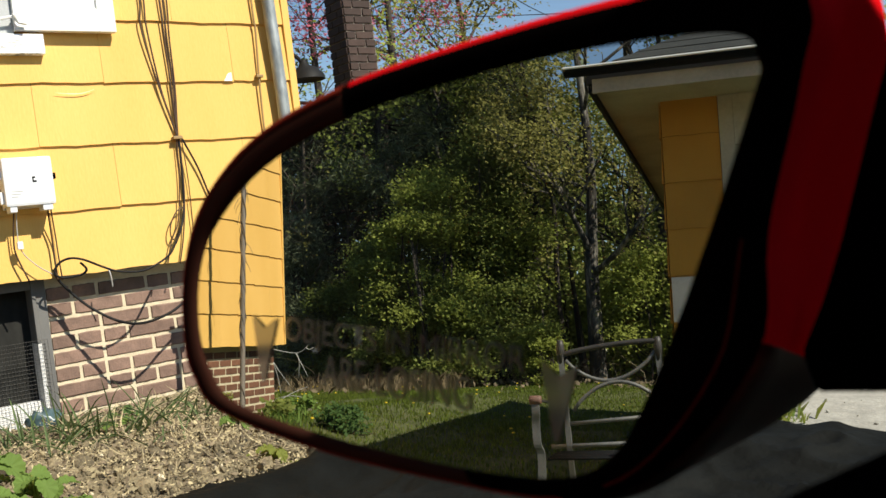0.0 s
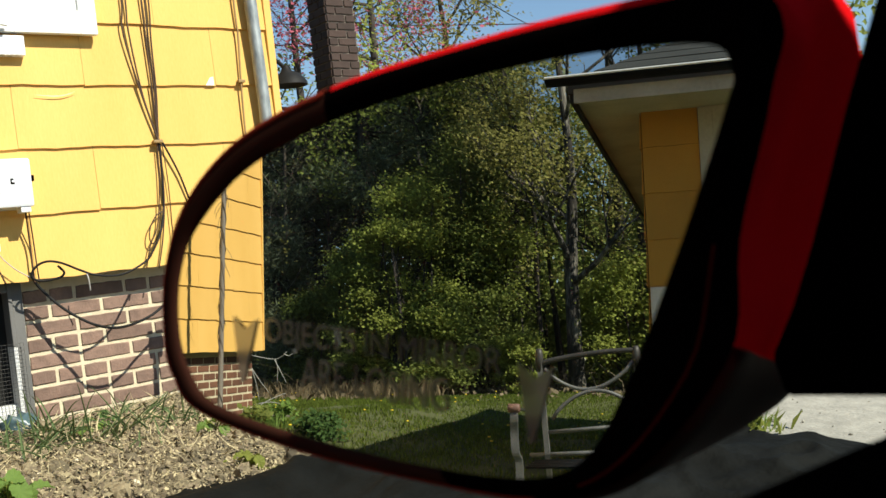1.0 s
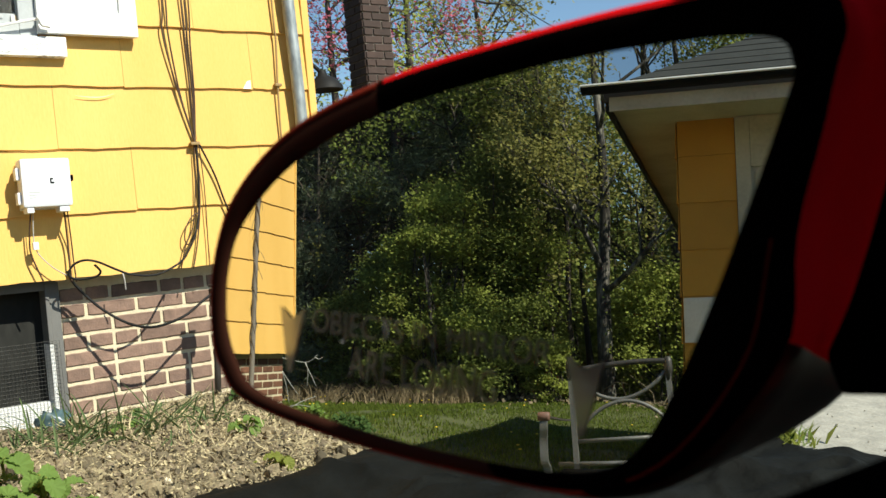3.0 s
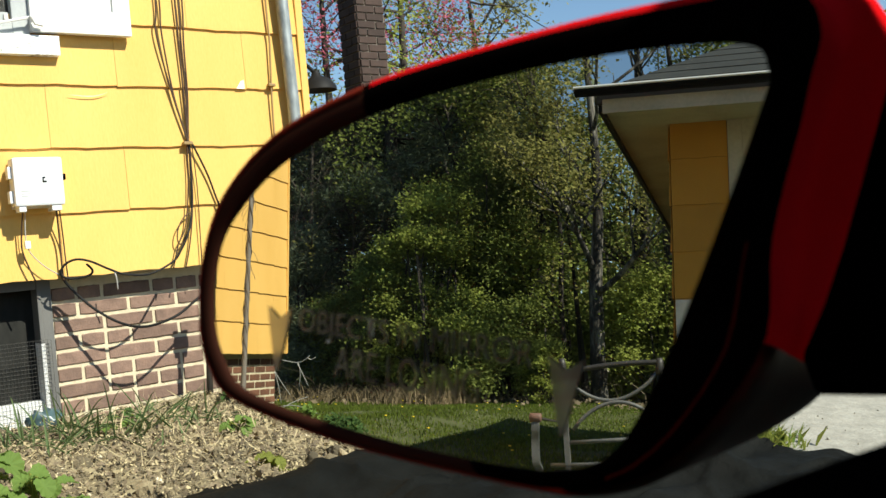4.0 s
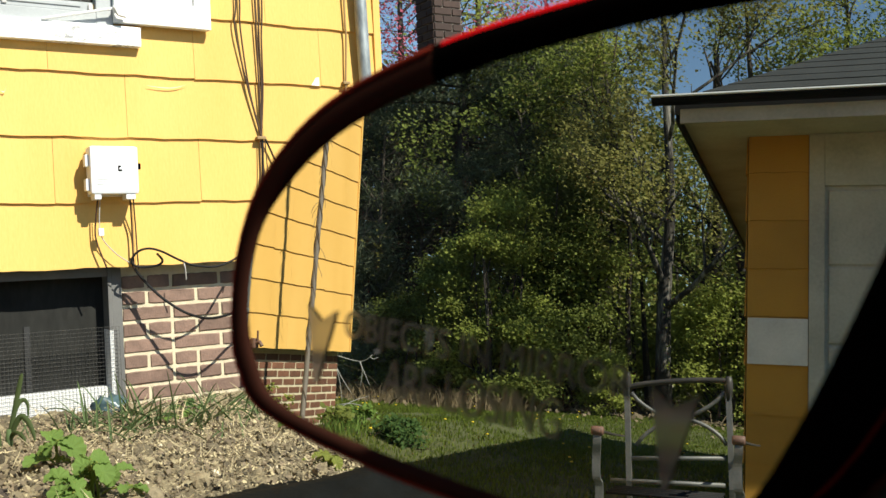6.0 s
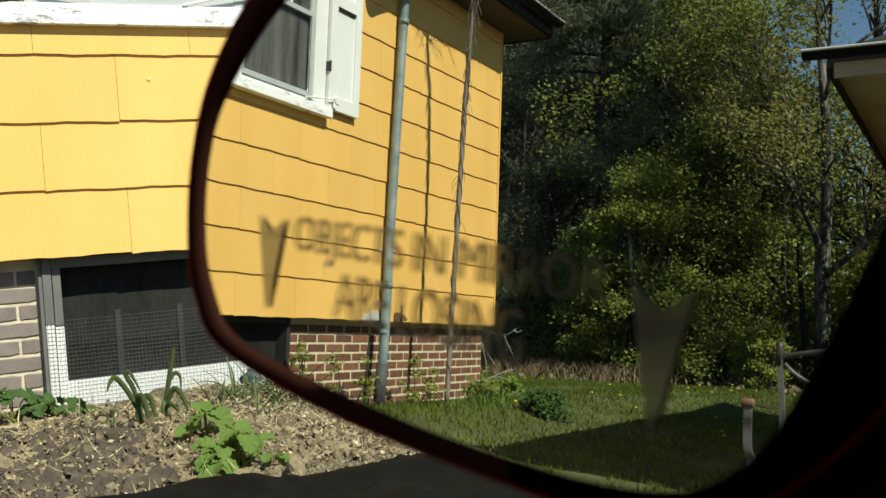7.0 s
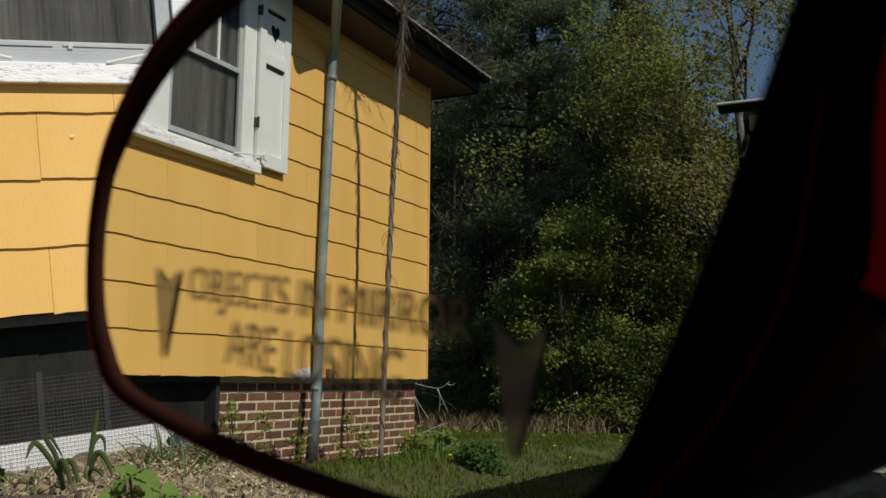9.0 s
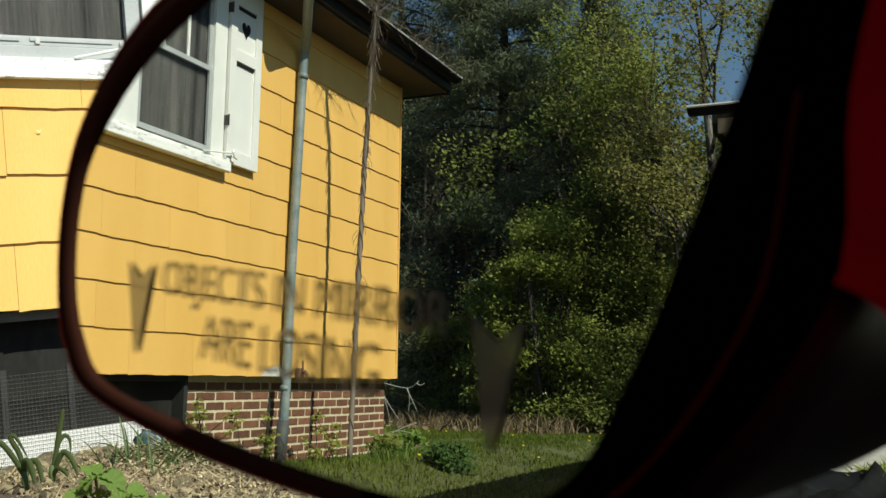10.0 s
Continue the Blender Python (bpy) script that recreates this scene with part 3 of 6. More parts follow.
door_mirror = thing("door_mirror", "red car door mirror with black bezel and lettered glass", "car mirror")
gm = bmesh.new()
gm.faces.new([gm.verts.new(on_mirror(p.x, p.y, 0)) for p in GLASS_RING])
glass = part("glass", gm, MIRROR, door_mirror, "flat mirror glass with frosted lettering")
# outer edge of the head, in the same order as the glass outline
HEAD = [(0.2580, -0.0060), (0.2598, -0.0195), (0.2700, -0.0320), (0.3130, -0.0440), (0.3600, -0.0508), (0.3920, -0.0535), (0.4160, -0.0450), (0.4378, -0.0195),
        (0.4405, 0.0065), (0.4503, 0.0370), (0.4548, 0.0520), (0.4470, 0.0620), (0.4130, 0.0645), (0.3720, 0.0632), (0.3320, 0.0600), (0.2960, 0.0515),
        (0.2715, 0.0345), (0.2608, 0.0140)]
HEAD_RING = ring(HEAD)


def car_side(u, v=0.0):
    """0 on the outer part of the head, 1 at the end next to the car; later along the top."""
    u -= 0.03 * min(1, max(0, (v - 0.02) / 0.02))
    t = min(1, max(0, (u - 0.385) / 0.045))
    return t * t * (3 - 2 * t)


def between(f0, f1, w0, w1, pull=0.0):
    """An outline part of the way from glass to head: f0, w0 on the outer side, f1, w1 at the car's side, pulled in there."""
    out = []
    for a, b in zip(GLASS_RING, HEAD_RING):
        t = car_side(a.x, a.y)
        low = 0.92 if 0.1 < f0 < 0.95 and a.y < -0.02 else 1.0
        p = a.lerp(b, f0 * low + (f1 - f0 * low) * t)
        out.append(Vector((p.x - pull * t, p.y, w0 + (w1 - w0) * t)))
    return out


ANCHOR = Vector((0.4415, -0.010))


def scaled(s, w, pull):
    out = []
    for p, a in zip(HEAD_RING, GLASS_RING):
        q = ANCHOR + (p - ANCHOR) * s
        rise = 0.022 * car_side(a.x) * min(1, max(0, p.y / 0.05)) * min(1, max(0, (-w - 0.036) / 0.03))
        rise -= 0.007 * car_side(a.x) * min(1, max(0, -p.y / 0.03)) * min(1, max(0, (-w - 0.036) / 0.03))
        out.append(Vector((q.x - pull * car_side(a.x), q.y + rise, w)))
    return out


bezel_end = between(0.74, 1.0, -0.002, -0.007)
bezel_rings = [between(0, 0, -0.003, -0.003), between(0, 0, 0.0004, 0.0004), between(0.15, 0.1, 0.0012, 0.0012), between(0.45, 0.45, 0.0014, 0.001), between(0.68, 0.7, 0.0006, -0.001),
               between(0.72, 0.92, -0.001, -0.004), bezel_end]
# one bezel in two tones: the outer end's reddish light is painted as brown
loft("bezel", bezel_rings, LIT_BEZEL, door_mirror, "black plastic bezel, red reflection painted in as brown", chosen=lambda c: c.x < (0.335 if c.y > 0 else 0.365))
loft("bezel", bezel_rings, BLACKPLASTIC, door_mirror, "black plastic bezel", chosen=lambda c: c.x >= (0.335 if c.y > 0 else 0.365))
shell = [bezel_end, between(0.9, 1.0, -0.003, -0.011, 0.0003), between(1.0, 1.0, -0.007, -0.018, 0.001), between(1.0, 1.0, -0.02, -0.032, 0.002), scaled(0.985, -0.052, 0.003), scaled(0.95, -0.072, 0.002),
         scaled(0.89, -0.089, 0.0), scaled(0.72, -0.108, 0.0), scaled(0.45, -0.122, 0.0), scaled(0.15, -0.127, 0.0)]


# the joint between the painted shell and its black lower cover slopes down towards the back
JOINT = (Vector((0.44, -0.0165, -0.007)), Vector((0, 1, -0.18)).normalized())


def low_end(c):
    return c.x > 0.385 and (c - JOINT[0]).dot(JOINT[1]) < 0


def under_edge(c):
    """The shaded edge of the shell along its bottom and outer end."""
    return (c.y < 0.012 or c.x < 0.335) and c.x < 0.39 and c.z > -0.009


# ring over the shell's low edge that paints its shade as maroon
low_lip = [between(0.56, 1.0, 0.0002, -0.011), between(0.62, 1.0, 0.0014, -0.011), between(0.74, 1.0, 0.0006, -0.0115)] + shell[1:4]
loft("lower_lip", low_lip, SHADED_RED, door_mirror, "lower edge of the red shell, shade painted in", chosen=under_edge)
loft("shell", shell, RED, door_mirror, "glossy red painted shell", cap_last=True, chosen=lambda c: not low_end(c) and not under_edge(c), cut=JOINT)
loft("lower_cover", shell, GLOSSBLACK, door_mirror, "glossy black lower cover", chosen=low_end, cut=JOINT)
seam = bmesh.new()
line = [on_mirror(p.x, p.y, p.z + 0.0006) for p in between(0.42, 0.7, 0.0016, -0.0006) if p.x > 0.400 and p.y < 0.008]
tube(seam, line, 0.00035, 5)
part("seam", seam, SEAM, door_mirror, "thin dull red seam along the bezel")

# lettering and arrows on the glass
def arrow(u, v, s):
    bm = bmesh.new()
    shape = [(-0.0050, 0.0), (0.0, -0.0034), (0.0050, 0.0), (0.0006, -0.0190), (-0.0006, -0.0190)]
    bm.faces.new([bm.verts.new(on_mirror(u + (x + 0.139 * y) * s, v + (y - 0.139 * x) * s, 0.0006)) for x, y in shape])
    part("arrow_mark", bm, ETCH, glass, "frosted dart-shaped mark")


arrow(0.2964, -0.0034, 1.0)
arrow(0.3918, -0.0186, 1.0)


def lettering(text, u, v, height, width):
    cu = bpy.data.curves.new("lettering", "FONT")
    cu.body, cu.align_x, cu.align_y, cu.size = text, "LEFT", "CENTER", 1.0
    cu.offset = -0.004
    tmp = new("lettering_source", cu)
    bpy.context.view_layer.update()
    me = bpy.data.meshes.new_from_object(tmp.evaluated_get(bpy.context.evaluated_depsgraph_get()))
    bpy.data.objects.remove(tmp)
    co = np.array([w.co[:] for w in me.vertices])
    lo, hi = co.min(0), co.max(0)
    for w in me.vertices:
        a = (w.co.x - lo[0]) / (hi[0] - lo[0])
        b = (w.co.y - (lo[1] + hi[1]) / 2) / (hi[1] - lo[1])
        w.co = on_mirror(u + a * width + 0.13 * b * height, v + b * height - 0.138 * a * width, 0.0006)
    me.materials.clear()
    me.materials.append(ETCH)
    ob = new("lettering", me)
    ob.parent = glass
    tagged(ob, "frosted capital letters")


lettering("OBJECTS IN MIRROR", 0.3040, -0.0083, 0.0088, 0.0785)
lettering("ARE LOSING", 0.3172, -0.0196, 0.0086, 0.0490)

# the sail plate on the door that carries the mirror
bm = bmesh.new()
edge = [(0.4412, -0.0302), (0.4386, -0.0210), (0.4443, -0.0095), (0.4497, 0.0045), (0.4548, 0.0198), (0.4598, 0.0351), (0.476, 0.08), (0.53, 0.26), (0.60, 0.26), (0.60, -0.0302)]
near = bm.faces.new([bm.verts.new(on_mirror(u, v, -0.03)) for u, v in edge])
moved = bmesh.ops.extrude_face_region(bm, geom=[near])["geom"]
bmesh.ops.translate(bm, vec=MN * -0.006, verts=[q for q in moved if isinstance(q, bmesh.types.BMVert)])
bmesh.ops.recalc_face_normals(bm, faces=bm.faces[:])
bmesh.ops.bevel(bm, geom=bm.edges[:], offset=0.001, segments=1, affect="EDGES")
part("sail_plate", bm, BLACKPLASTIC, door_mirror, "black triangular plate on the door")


# ---------------------------------------------------------------- details of the long wall
def shutter(x0, x1, z0, z1, heart=False, label="white board shutter with battens"):
    """A louvre-less board shutter: stiles, rails, sunk panels, and hinges on the window side."""
    w, s = x1 - x0, thing_under("shutter", house, label)
    y0, y1 = -0.062, -0.026
    st = 0.075
    part("stile", boxes((x0, x0 + st, y0, y1, z0, z1), bevel=0.003), WHITE, s)
    part("stile", boxes((x1 - st, x1, y0, y1, z0, z1), bevel=0.003), WHITE, s)
    mid = z0 + 0.50 * (z1 - z0) + 0.085
    for a, b in ((z0, z0 + 0.10), (mid, mid + 0.09), (z1 - 0.175, z1)):
        part("rail", boxes((x0 + st, x1 - st, y0, y1, a, b), bevel=0.003), WHITE, s)
    part("panel", boxes((x0 + st - 0.01, x1 - st + 0.01, y0 + 0.014, y1 - 0.004, z0 + 0.05, z0 + 0.52 * (z1 - z0)), bevel=0.002), WHITE, s)
    part("panel", boxes((x0 + st - 0.01, x1 - st + 0.01, y0 + 0.014, y1 - 0.004, z0 + 0.52 * (z1 - z0), z1 - 0.05), bevel=0.002), WHITE, s)
    # dark strips that paint the shadow line at the top of each panel
    for z in (z1 - 0.203, mid - 0.026):
        part("shadow_line", boxes((x0 + st + 0.01, x1 - st - 0.01, y0 + 0.004, y0 + 0.013, z, z + 0.022)), BLACKMETAL, s, "painted shadow line under the panel's top bevel")
    if heart:
        bm = bmesh.new()
        cx, cz, k = (x0 + x1) / 2, z0 + 0.757 * (z1 - z0), 0.0046
        pts = []
        for i in range(24):
            t = math.tau * i / 24
            pts.append(bm.verts.new((cx + k * 16 * math.sin(t) ** 3 * 0.75, y0 + 0.0125, cz + k * (13 * math.cos(t) - 5 * math.cos(2 * t) - 2 * math.cos(3 * t) - math.cos(4 * t)))))
        bm.faces.new(pts)
        part("heart_cutout", bm, BLACKMETAL, s, "dark heart-shaped cut-out")
    return s


def thing_under(name, parent, label=""):
    e = new(name)
    e.parent = parent
    e.empty_display_size = 0.05
    return tagged(e, label)


def stay(parent, a, b, side):
    """The iron shutter dog: a thin bar from the sill with a scrolled end."""
    bm = bmesh.new()
    tube(bm, [a, b], 0.006, 6)
    tube(bm, [Vector(b) + Vector((0, -0.01, 0.02)), Vector(b) + Vector((0.015 * side, -0.012, 0.0)), Vector(b) + Vector((0.0, -0.01, -0.03)), Vector(b) + Vector((-0.03 * side, -0.01, -0.035))], 0.009, 6)
    part("shutter_stay", bm, WHITE, parent, "white painted iron stay")


def window(x0, x1, z0, z1, mullions=(), muntins=True, deep=0.05, sill_mat=None, name_label="double-hung window in a white frame", sill_over=0.06, sill_h=0.085, meeting=0.5, side=0.09):
    w = thing_under("window", house, name_label)
    part("sill", boxes((x0 - sill_over, x1 + sill_over, -0.085, 0.03, z0 - sill_h, z0 - 0.02), (x0 - sill_over + 0.01, x1 + sill_over - 0.01, -0.07, 0.03, z0 - 0.02, z0), bevel=0.006), sill_mat or WHITE, w, "white sill with worn paint")
    edges = [x0] + [e for m in mullions for e in m] + [x1]
    bays = [(edges[i], edges[i + 1]) for i in range(0, len(edges), 2)]
    for a, b in [(x0 - side, x0)] + list(mullions) + [(x1, x1 + 0.09)]:
        part("casing", boxes((a, b, -0.034, 0.03, z0, z1 + 0.08), bevel=0.004), WHITE, w, "white casing board")
    part("casing", boxes((x0 - side, x1 + 0.09, -0.034, 0.03, z1 + 0.081, z1 + 0.17), bevel=0.004), WHITE, w)
    for a, b in bays:
        for name, lo, hi, y in (("sash", z0 + 0.03, z0 + (z1 - z0) * meeting, -0.022), ("sash", z0 + (z1 - z0) * meeting - 0.03, z1, -0.010)):
            f = 0.035
            s = part(name, boxes((a, a + f, y, y + 0.02, lo, hi), (b - f, b, y, y + 0.02, lo, hi), (a + f, b - f, y, y + 0.02, lo, lo + f), (a + f, b - f, y, y + 0.02, hi - f, hi), bevel=0.002), STORM, w, "grey painted sash")
            if muntins and y > -0.02:
                for k in (1, 2):
                    x = a + (b - a) * k / 3
                    part("muntin", boxes((x - 0.009, x + 0.009, y + 0.004, y + 0.018, lo + f, hi - f)), WHITE, s)
            g = part("pane", boxes((a + f, b - f, y + 0.008, y + 0.011, lo + f, hi - f)), GLASS, s, "dusty clear glass")
            g.visible_shadow = False
        bm = bmesh.new()
        n = 40
        prev = None
        for i in range(n + 1):
            x = a + (b - a) * i / n
            yy = 0.0145 + 0.003 * math.sin(i * 1.3) + 0.002 * math.sin(i * 0.47)
            cur = (bm.verts.new((x, yy, z0 + 0.05)), bm.verts.new((x, yy, z1 - 0.02)))
            if prev:
                bm.faces.new((prev[0], cur[0], cur[1], prev[1]))
            prev = cur
        part("curtain", bm, CURTAIN, w, "grey net curtain in folds", smooth=True)
    return w


def storm_window(x0, x1, z0, z1):
    """A wide window behind a grey storm frame on a white sill."""
    w = thing_under("window", house, "wide storm window with grey frame and peeling white sill")
    part("sill", boxes((x0 - 0.132, x1 + 0.112, -0.052, 0.03, z0 - 0.084, z0), bevel=0.004), PEEL, w, "white sill with peeling paint")
    f = 0.052
    for a, b in ((x0, x0 + f), (x1 - f - 0.016, x1)):
        part("stile", boxes((a, b, -0.036, 0.02, z0 + 0.002, z1), bevel=0.003), STORM, w, "grey storm frame")
    for a, b in ((z0 + 0.002, z0 + 0.052), (z1 - 0.05, z1)):
        part("rail", boxes((x0 + f, x1 - f - 0.016, -0.034, 0.02, a, b), bevel=0.003), STORM, w)
    a, b = x0 + f, x1 - f - 0.016
    part("rail", boxes((a + 0.01, b - 0.01, -0.026, 0.012, z0 + 0.054, z0 + 0.094), (a + 0.08, a + 0.36, -0.032, -0.026, z0 + 0.070, z0 + 0.088), (a + 0.40, b - 0.06, -0.031, -0.026, z0 + 0.072, z0 + 0.086), bevel=0.002), STORM, w, "lower rail with slotted track")
    for x in (a + 0.012, a + 0.42, b - 0.03):
        part("catch", boxes((x, x + 0.018, -0.036, -0.026, z0 + 0.060, z0 + 0.084), bevel=0.002), SHADEWHITE, w)
    part("rail", boxes((a, b, -0.022, 0.012, (z0 + z1) / 2 + 0.02, (z0 + z1) / 2 + 0.06), bevel=0.002), STORM, w)
    g = part("pane", boxes((a, b, -0.012, -0.009, z0 + 0.09, z1 - 0.04)), GLASS, w, "dusty clear glass")
    g.visible_shadow = False
    verts, faces = [], []
    for i in range(121):
        x = a + (b - a) * i / 120
        y = 0.006 + 0.004 * math.sin(i * 0.21) + 0.003 * math.sin(i * 0.53 + 1) + 0.0012 * math.sin(i * 1.9)
        verts += [(x, y, z0 + 0.05), (x, y, z1 - 0.02)]
        if i:
            k = 2 * i
            faces.append((k - 2, k, k + 1, k - 1))
    mesh_obj("curtain", verts, faces, CURTAIN, w, "grey net curtain in folds", smooth=True)
    return w


front_window = storm_window(0.182, 1.088, 1.012, 2.40)
shutter(1.088, 1.511, 1.024, 2.40, label="white board shutter beside the front window")
shutter(-0.27, 0.178, 1.022, 2.40, label="white board shutter beside the front window")
stay(front_window, (0.435, -0.055, 1.022), (0.135, -0.075, 1.085), 1)
stay(front_window, (0.80, -0.055, 1.014), (1.10, -0.075, 1.082), -1)
rear_window = window(-5.12, -3.28, 1.505, 2.78, mullions=((-4.37, -4.12),), sill_over=0.175, sill_h=0.085, side=0.138, sill_mat=PEEL, name_label="paired double-hung window in white casing")
heart_shutter = shutter(-5.65, -5.265, 1.49, 2.855, heart=True, label="white shutter with a heart cut-out")
for z in (1.76, 2.60):
    part("hinge", boxes((-5.272, -5.252, -0.068, -0.034, z, z + 0.07), (-5.268, -5.256, -0.074, -0.066, z - 0.006, z + 0.076), bevel=0.002), DARKIRON, heart_shutter, "small dark hinge")
stay(rear_window, (-4.97, -0.085, 1.505), (-5.31, -0.085, 1.56), 1)


def basement_window(x0, x1, wired=True):
    b = thing_under("basement_window", house, "basement window with grey frame and wire mesh")
    top, bot, paint = -0.012, -0.62, -0.285
    # the unwired window's near-black frame and stops carry the recess shade in their colour
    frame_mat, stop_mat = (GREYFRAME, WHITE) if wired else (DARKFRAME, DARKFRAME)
    for a, m, c in ((x0, x0 + 0.016, x0 + 0.050), (x1, x1 - 0.044, x1 - 0.060)):
        part("jamb", boxes((min(a, m), max(a, m), 0.058, 0.16, bot, top), bevel=0.003), frame_mat, b, "weathered grey jamb")
        part("stop", boxes((min(m, c), max(m, c), 0.050, 0.16, paint, top), bevel=0.003), frame_mat, b)
        part("stop", boxes((min(m, c), max(m, c), 0.049, 0.16, bot, paint), bevel=0.003), stop_mat, b, "painted lower stop")
    part("head", boxes((x0 + 0.050, x1 - 0.060, 0.055, 0.12, top - 0.042, top), bevel=0.003), frame_mat, b)
    part("sill", boxes((x0 + 0.050, x1 - 0.060, 0.085, 0.16, bot - 0.02, bot + 0.09), bevel=0.006), stop_mat, b, "painted sill board")
    for x in (x0 + (x1 - x0) * 0.325, x0 + (x1 - x0) * 0.60):
        part("mullion", boxes((x - 0.012, x + 0.012, 0.142, 0.148, bot + 0.09, -0.25)), DARKFRAME, b, "dim grey glazing bar")
    part("insect_screen", boxes((x0 + 0.050, x1 - 0.060, 0.149, 0.153, bot + 0.085, top - 0.03)), SCREEN, b, "dark insect screen")
    if wired:
        part("stile", boxes((x0 + 0.053, x0 + 0.086, 0.054, 0.16, bot, paint - 0.01), bevel=0.003), stop_mat, b, "white sash stile")
        part("stile", boxes((x0 + 0.053, x0 + 0.086, 0.056, 0.16, paint - 0.01, top - 0.042), bevel=0.003), frame_mat, b)
        verts, faces = [], []
        def strip(a, c, d):
            n = len(verts)
            for p in (a, c):
                verts.extend([(p[0] - d[0], p[1], p[2] - d[1]), (p[0] + d[0], p[1], p[2] + d[1]), (p[0], p[1] - 0.002, p[2])])
            faces.extend([(n, n + 3, n + 5, n + 2), (n + 2, n + 5, n + 4, n + 1), (n + 1, n + 4, n + 3, n)])
        z1 = -0.27
        nx, nz = 62, 23
        sag = [0.008 * noise.noise(Vector((i * 0.2, 0, 5))) for i in range(nx + 1)]
        for i in range(nx + 1):
            x = x0 + 0.022 + (x1 - x0 - 0.044) * i / nx
            strip((x, 0.036 + sag[i] * 0.5, bot - 0.03), (x + sag[i] * 0.5, 0.040, z1 + sag[i]), (0.0007, 0))
        for k in range(nz + 1):
            z = bot - 0.03 + (z1 - bot + 0.03) * k / nz
            strip((x0 + 0.022, 0.036, z), (x1 - 0.022, 0.038, z), (0, 0.0007))
        tagged(mesh_obj("wire_mesh", verts, faces, MESHWIRE, b, "galvanised wire mesh"), kind="stuff")
    return b


basement_window(*BW[0])
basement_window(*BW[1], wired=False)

# chipped shingle corners showing white
for x, z, s in ((2.035, 0.822, 0.021),):
    bm = bmesh.new()
    bm.faces.new([bm.verts.new(p) for p in ((x - s * 1.3, -0.0205, z - 0.012), (x + s * 0.7, -0.0205, z - 0.012), (x + s * 0.7, -0.019, z + s * 1.4), (x - s * 0.1, -0.019, z + s * 1.2))])
    part("chip", bm, WHITE, house, "chipped white shingle corner")
bm = bmesh.new()
bm.faces.new([bm.verts.new(p) for p in ((-6.10, -0.0225, -0.008), (-5.86, -0.0225, -0.008), (-5.90, -0.0215, 0.035), (-6.0, -0.0215, 0.06), (-6.09, -0.0215, 0.07))])
part("chip", bm, WHITE, house, "bare white patch at the shingle edge")

# pale scuffs on the paint
for x0, x1, z, rise, w in ((1.225, 1.40, 0.762, 0.022, 0.008), (0.635, 0.66, 0.712, 0.03, 0.010)):
    bm = bmesh.new()
    prev = None
    for i in range(13):
        f = i / 12
        x, zz = x0 + (x1 - x0) * f, z + rise * (2 * f - 1) ** 2 * (1 if f > 0.5 else 0.3)
        h = w * math.sin(math.pi * min(1, max(0.04, f))) * (0.6 + 0.4 * noise.noise(Vector((x * 60, z, 1))))
        row = (bm.verts.new((x, -0.0205, zz - h / 2)), bm.verts.new((x, -0.0195, zz + h / 2)))
        if prev:
            bm.faces.new((prev[0], row[0], row[1], prev[1]))
        prev = row
    part("scuff", bm, SCUFF, house, "pale scuff on the yellow paint")

# ---------------------------------------------------------------- services on the wall
ubox = thing("utility_box", "white plastic telephone box screwed to the yellow wall", "utility box")
part("back_plate", boxes((0.955, 1.135, -0.045, -0.018, 0.285, 0.487), bevel=0.004), PLASTIC, ubox)
bm = bmesh.new()
box(bm, 0.948, 1.145, -0.125, -0.047, 0.290, 0.490, bevel=0.012)
part("cover", bm, PLASTIC, ubox, "pale moulded cover")
for a, c in ((0.962, 0.99), (1.09, 1.13)):
    part("cable_boot", boxes((a, c, -0.118, -0.05, 0.268, 0.292), bevel=0.003), PLASTIC, ubox, "pale cable entry")
for z in (0.33, 0.43):
    part("hinge", boxes((0.934, 0.949, -0.10, -0.06, z - 0.025, z + 0.025), bevel=0.003), PLASTIC, ubox)
part("latch", boxes((1.144, 1.158, -0.11, -0.08, 0.395, 0.42), bevel=0.002), BLACKPLASTIC, ubox, "dark latch")
part("badge", boxes((1.060, 1.076, -0.1265, -0.1245, 0.385, 0.392), (1.060, 1.065, -0.1265, -0.1245, 0.392, 0.408), (1.060, 1.072, -0.1265, -0.1245, 0.402, 0.408)), BLACKPLASTIC, ubox, "small dark printed mark")
for k in range(3):
    part("print_line", boxes((0.972, 1.02 - 0.01 * k, -0.1262, -0.1245, 0.350 - 0.011 * k, 0.353 - 0.011 * k)), GREYWIRE, ubox, "faint printed line")

def cable(points, r, material, label, steps=8):
    bm = bmesh.new()
    tube(bm, smooth_line(points, steps), r, 6)
    ob = obj_from("cable", bm, material, smooth=True)
    return tagged(ob, label, "cable", group="cables on the wall")


BR = "thin dark brown cable clipped to the yellow wall"
Y = -0.03
# five cables come down to one clip
for top, mid, low in (((1.644, 1.205), (1.633, 1.056), (1.674, 0.82)), ((1.662, 1.207), (1.659, 1.057), (1.689, 0.775)), ((1.735, 1.212), (1.736, 1.061), (1.737, 0.82)),
                      ((1.751, 1.213), (1.748, 1.017), (1.749, 0.79)), ((1.770, 1.215), (1.760, 1.017), (1.756, 0.775))):
    cable([(top[0] - 0.02, Y, 2.9), (top[0], Y, top[1] + 0.6), (top[0], Y, top[1]), (mid[0], Y, mid[1]), (low[0], Y, low[1]), (1.729 + 0.15 * (low[0] - 1.674), Y, 0.59), (1.740, Y, 0.55)], 0.0040, CABLE, BR)
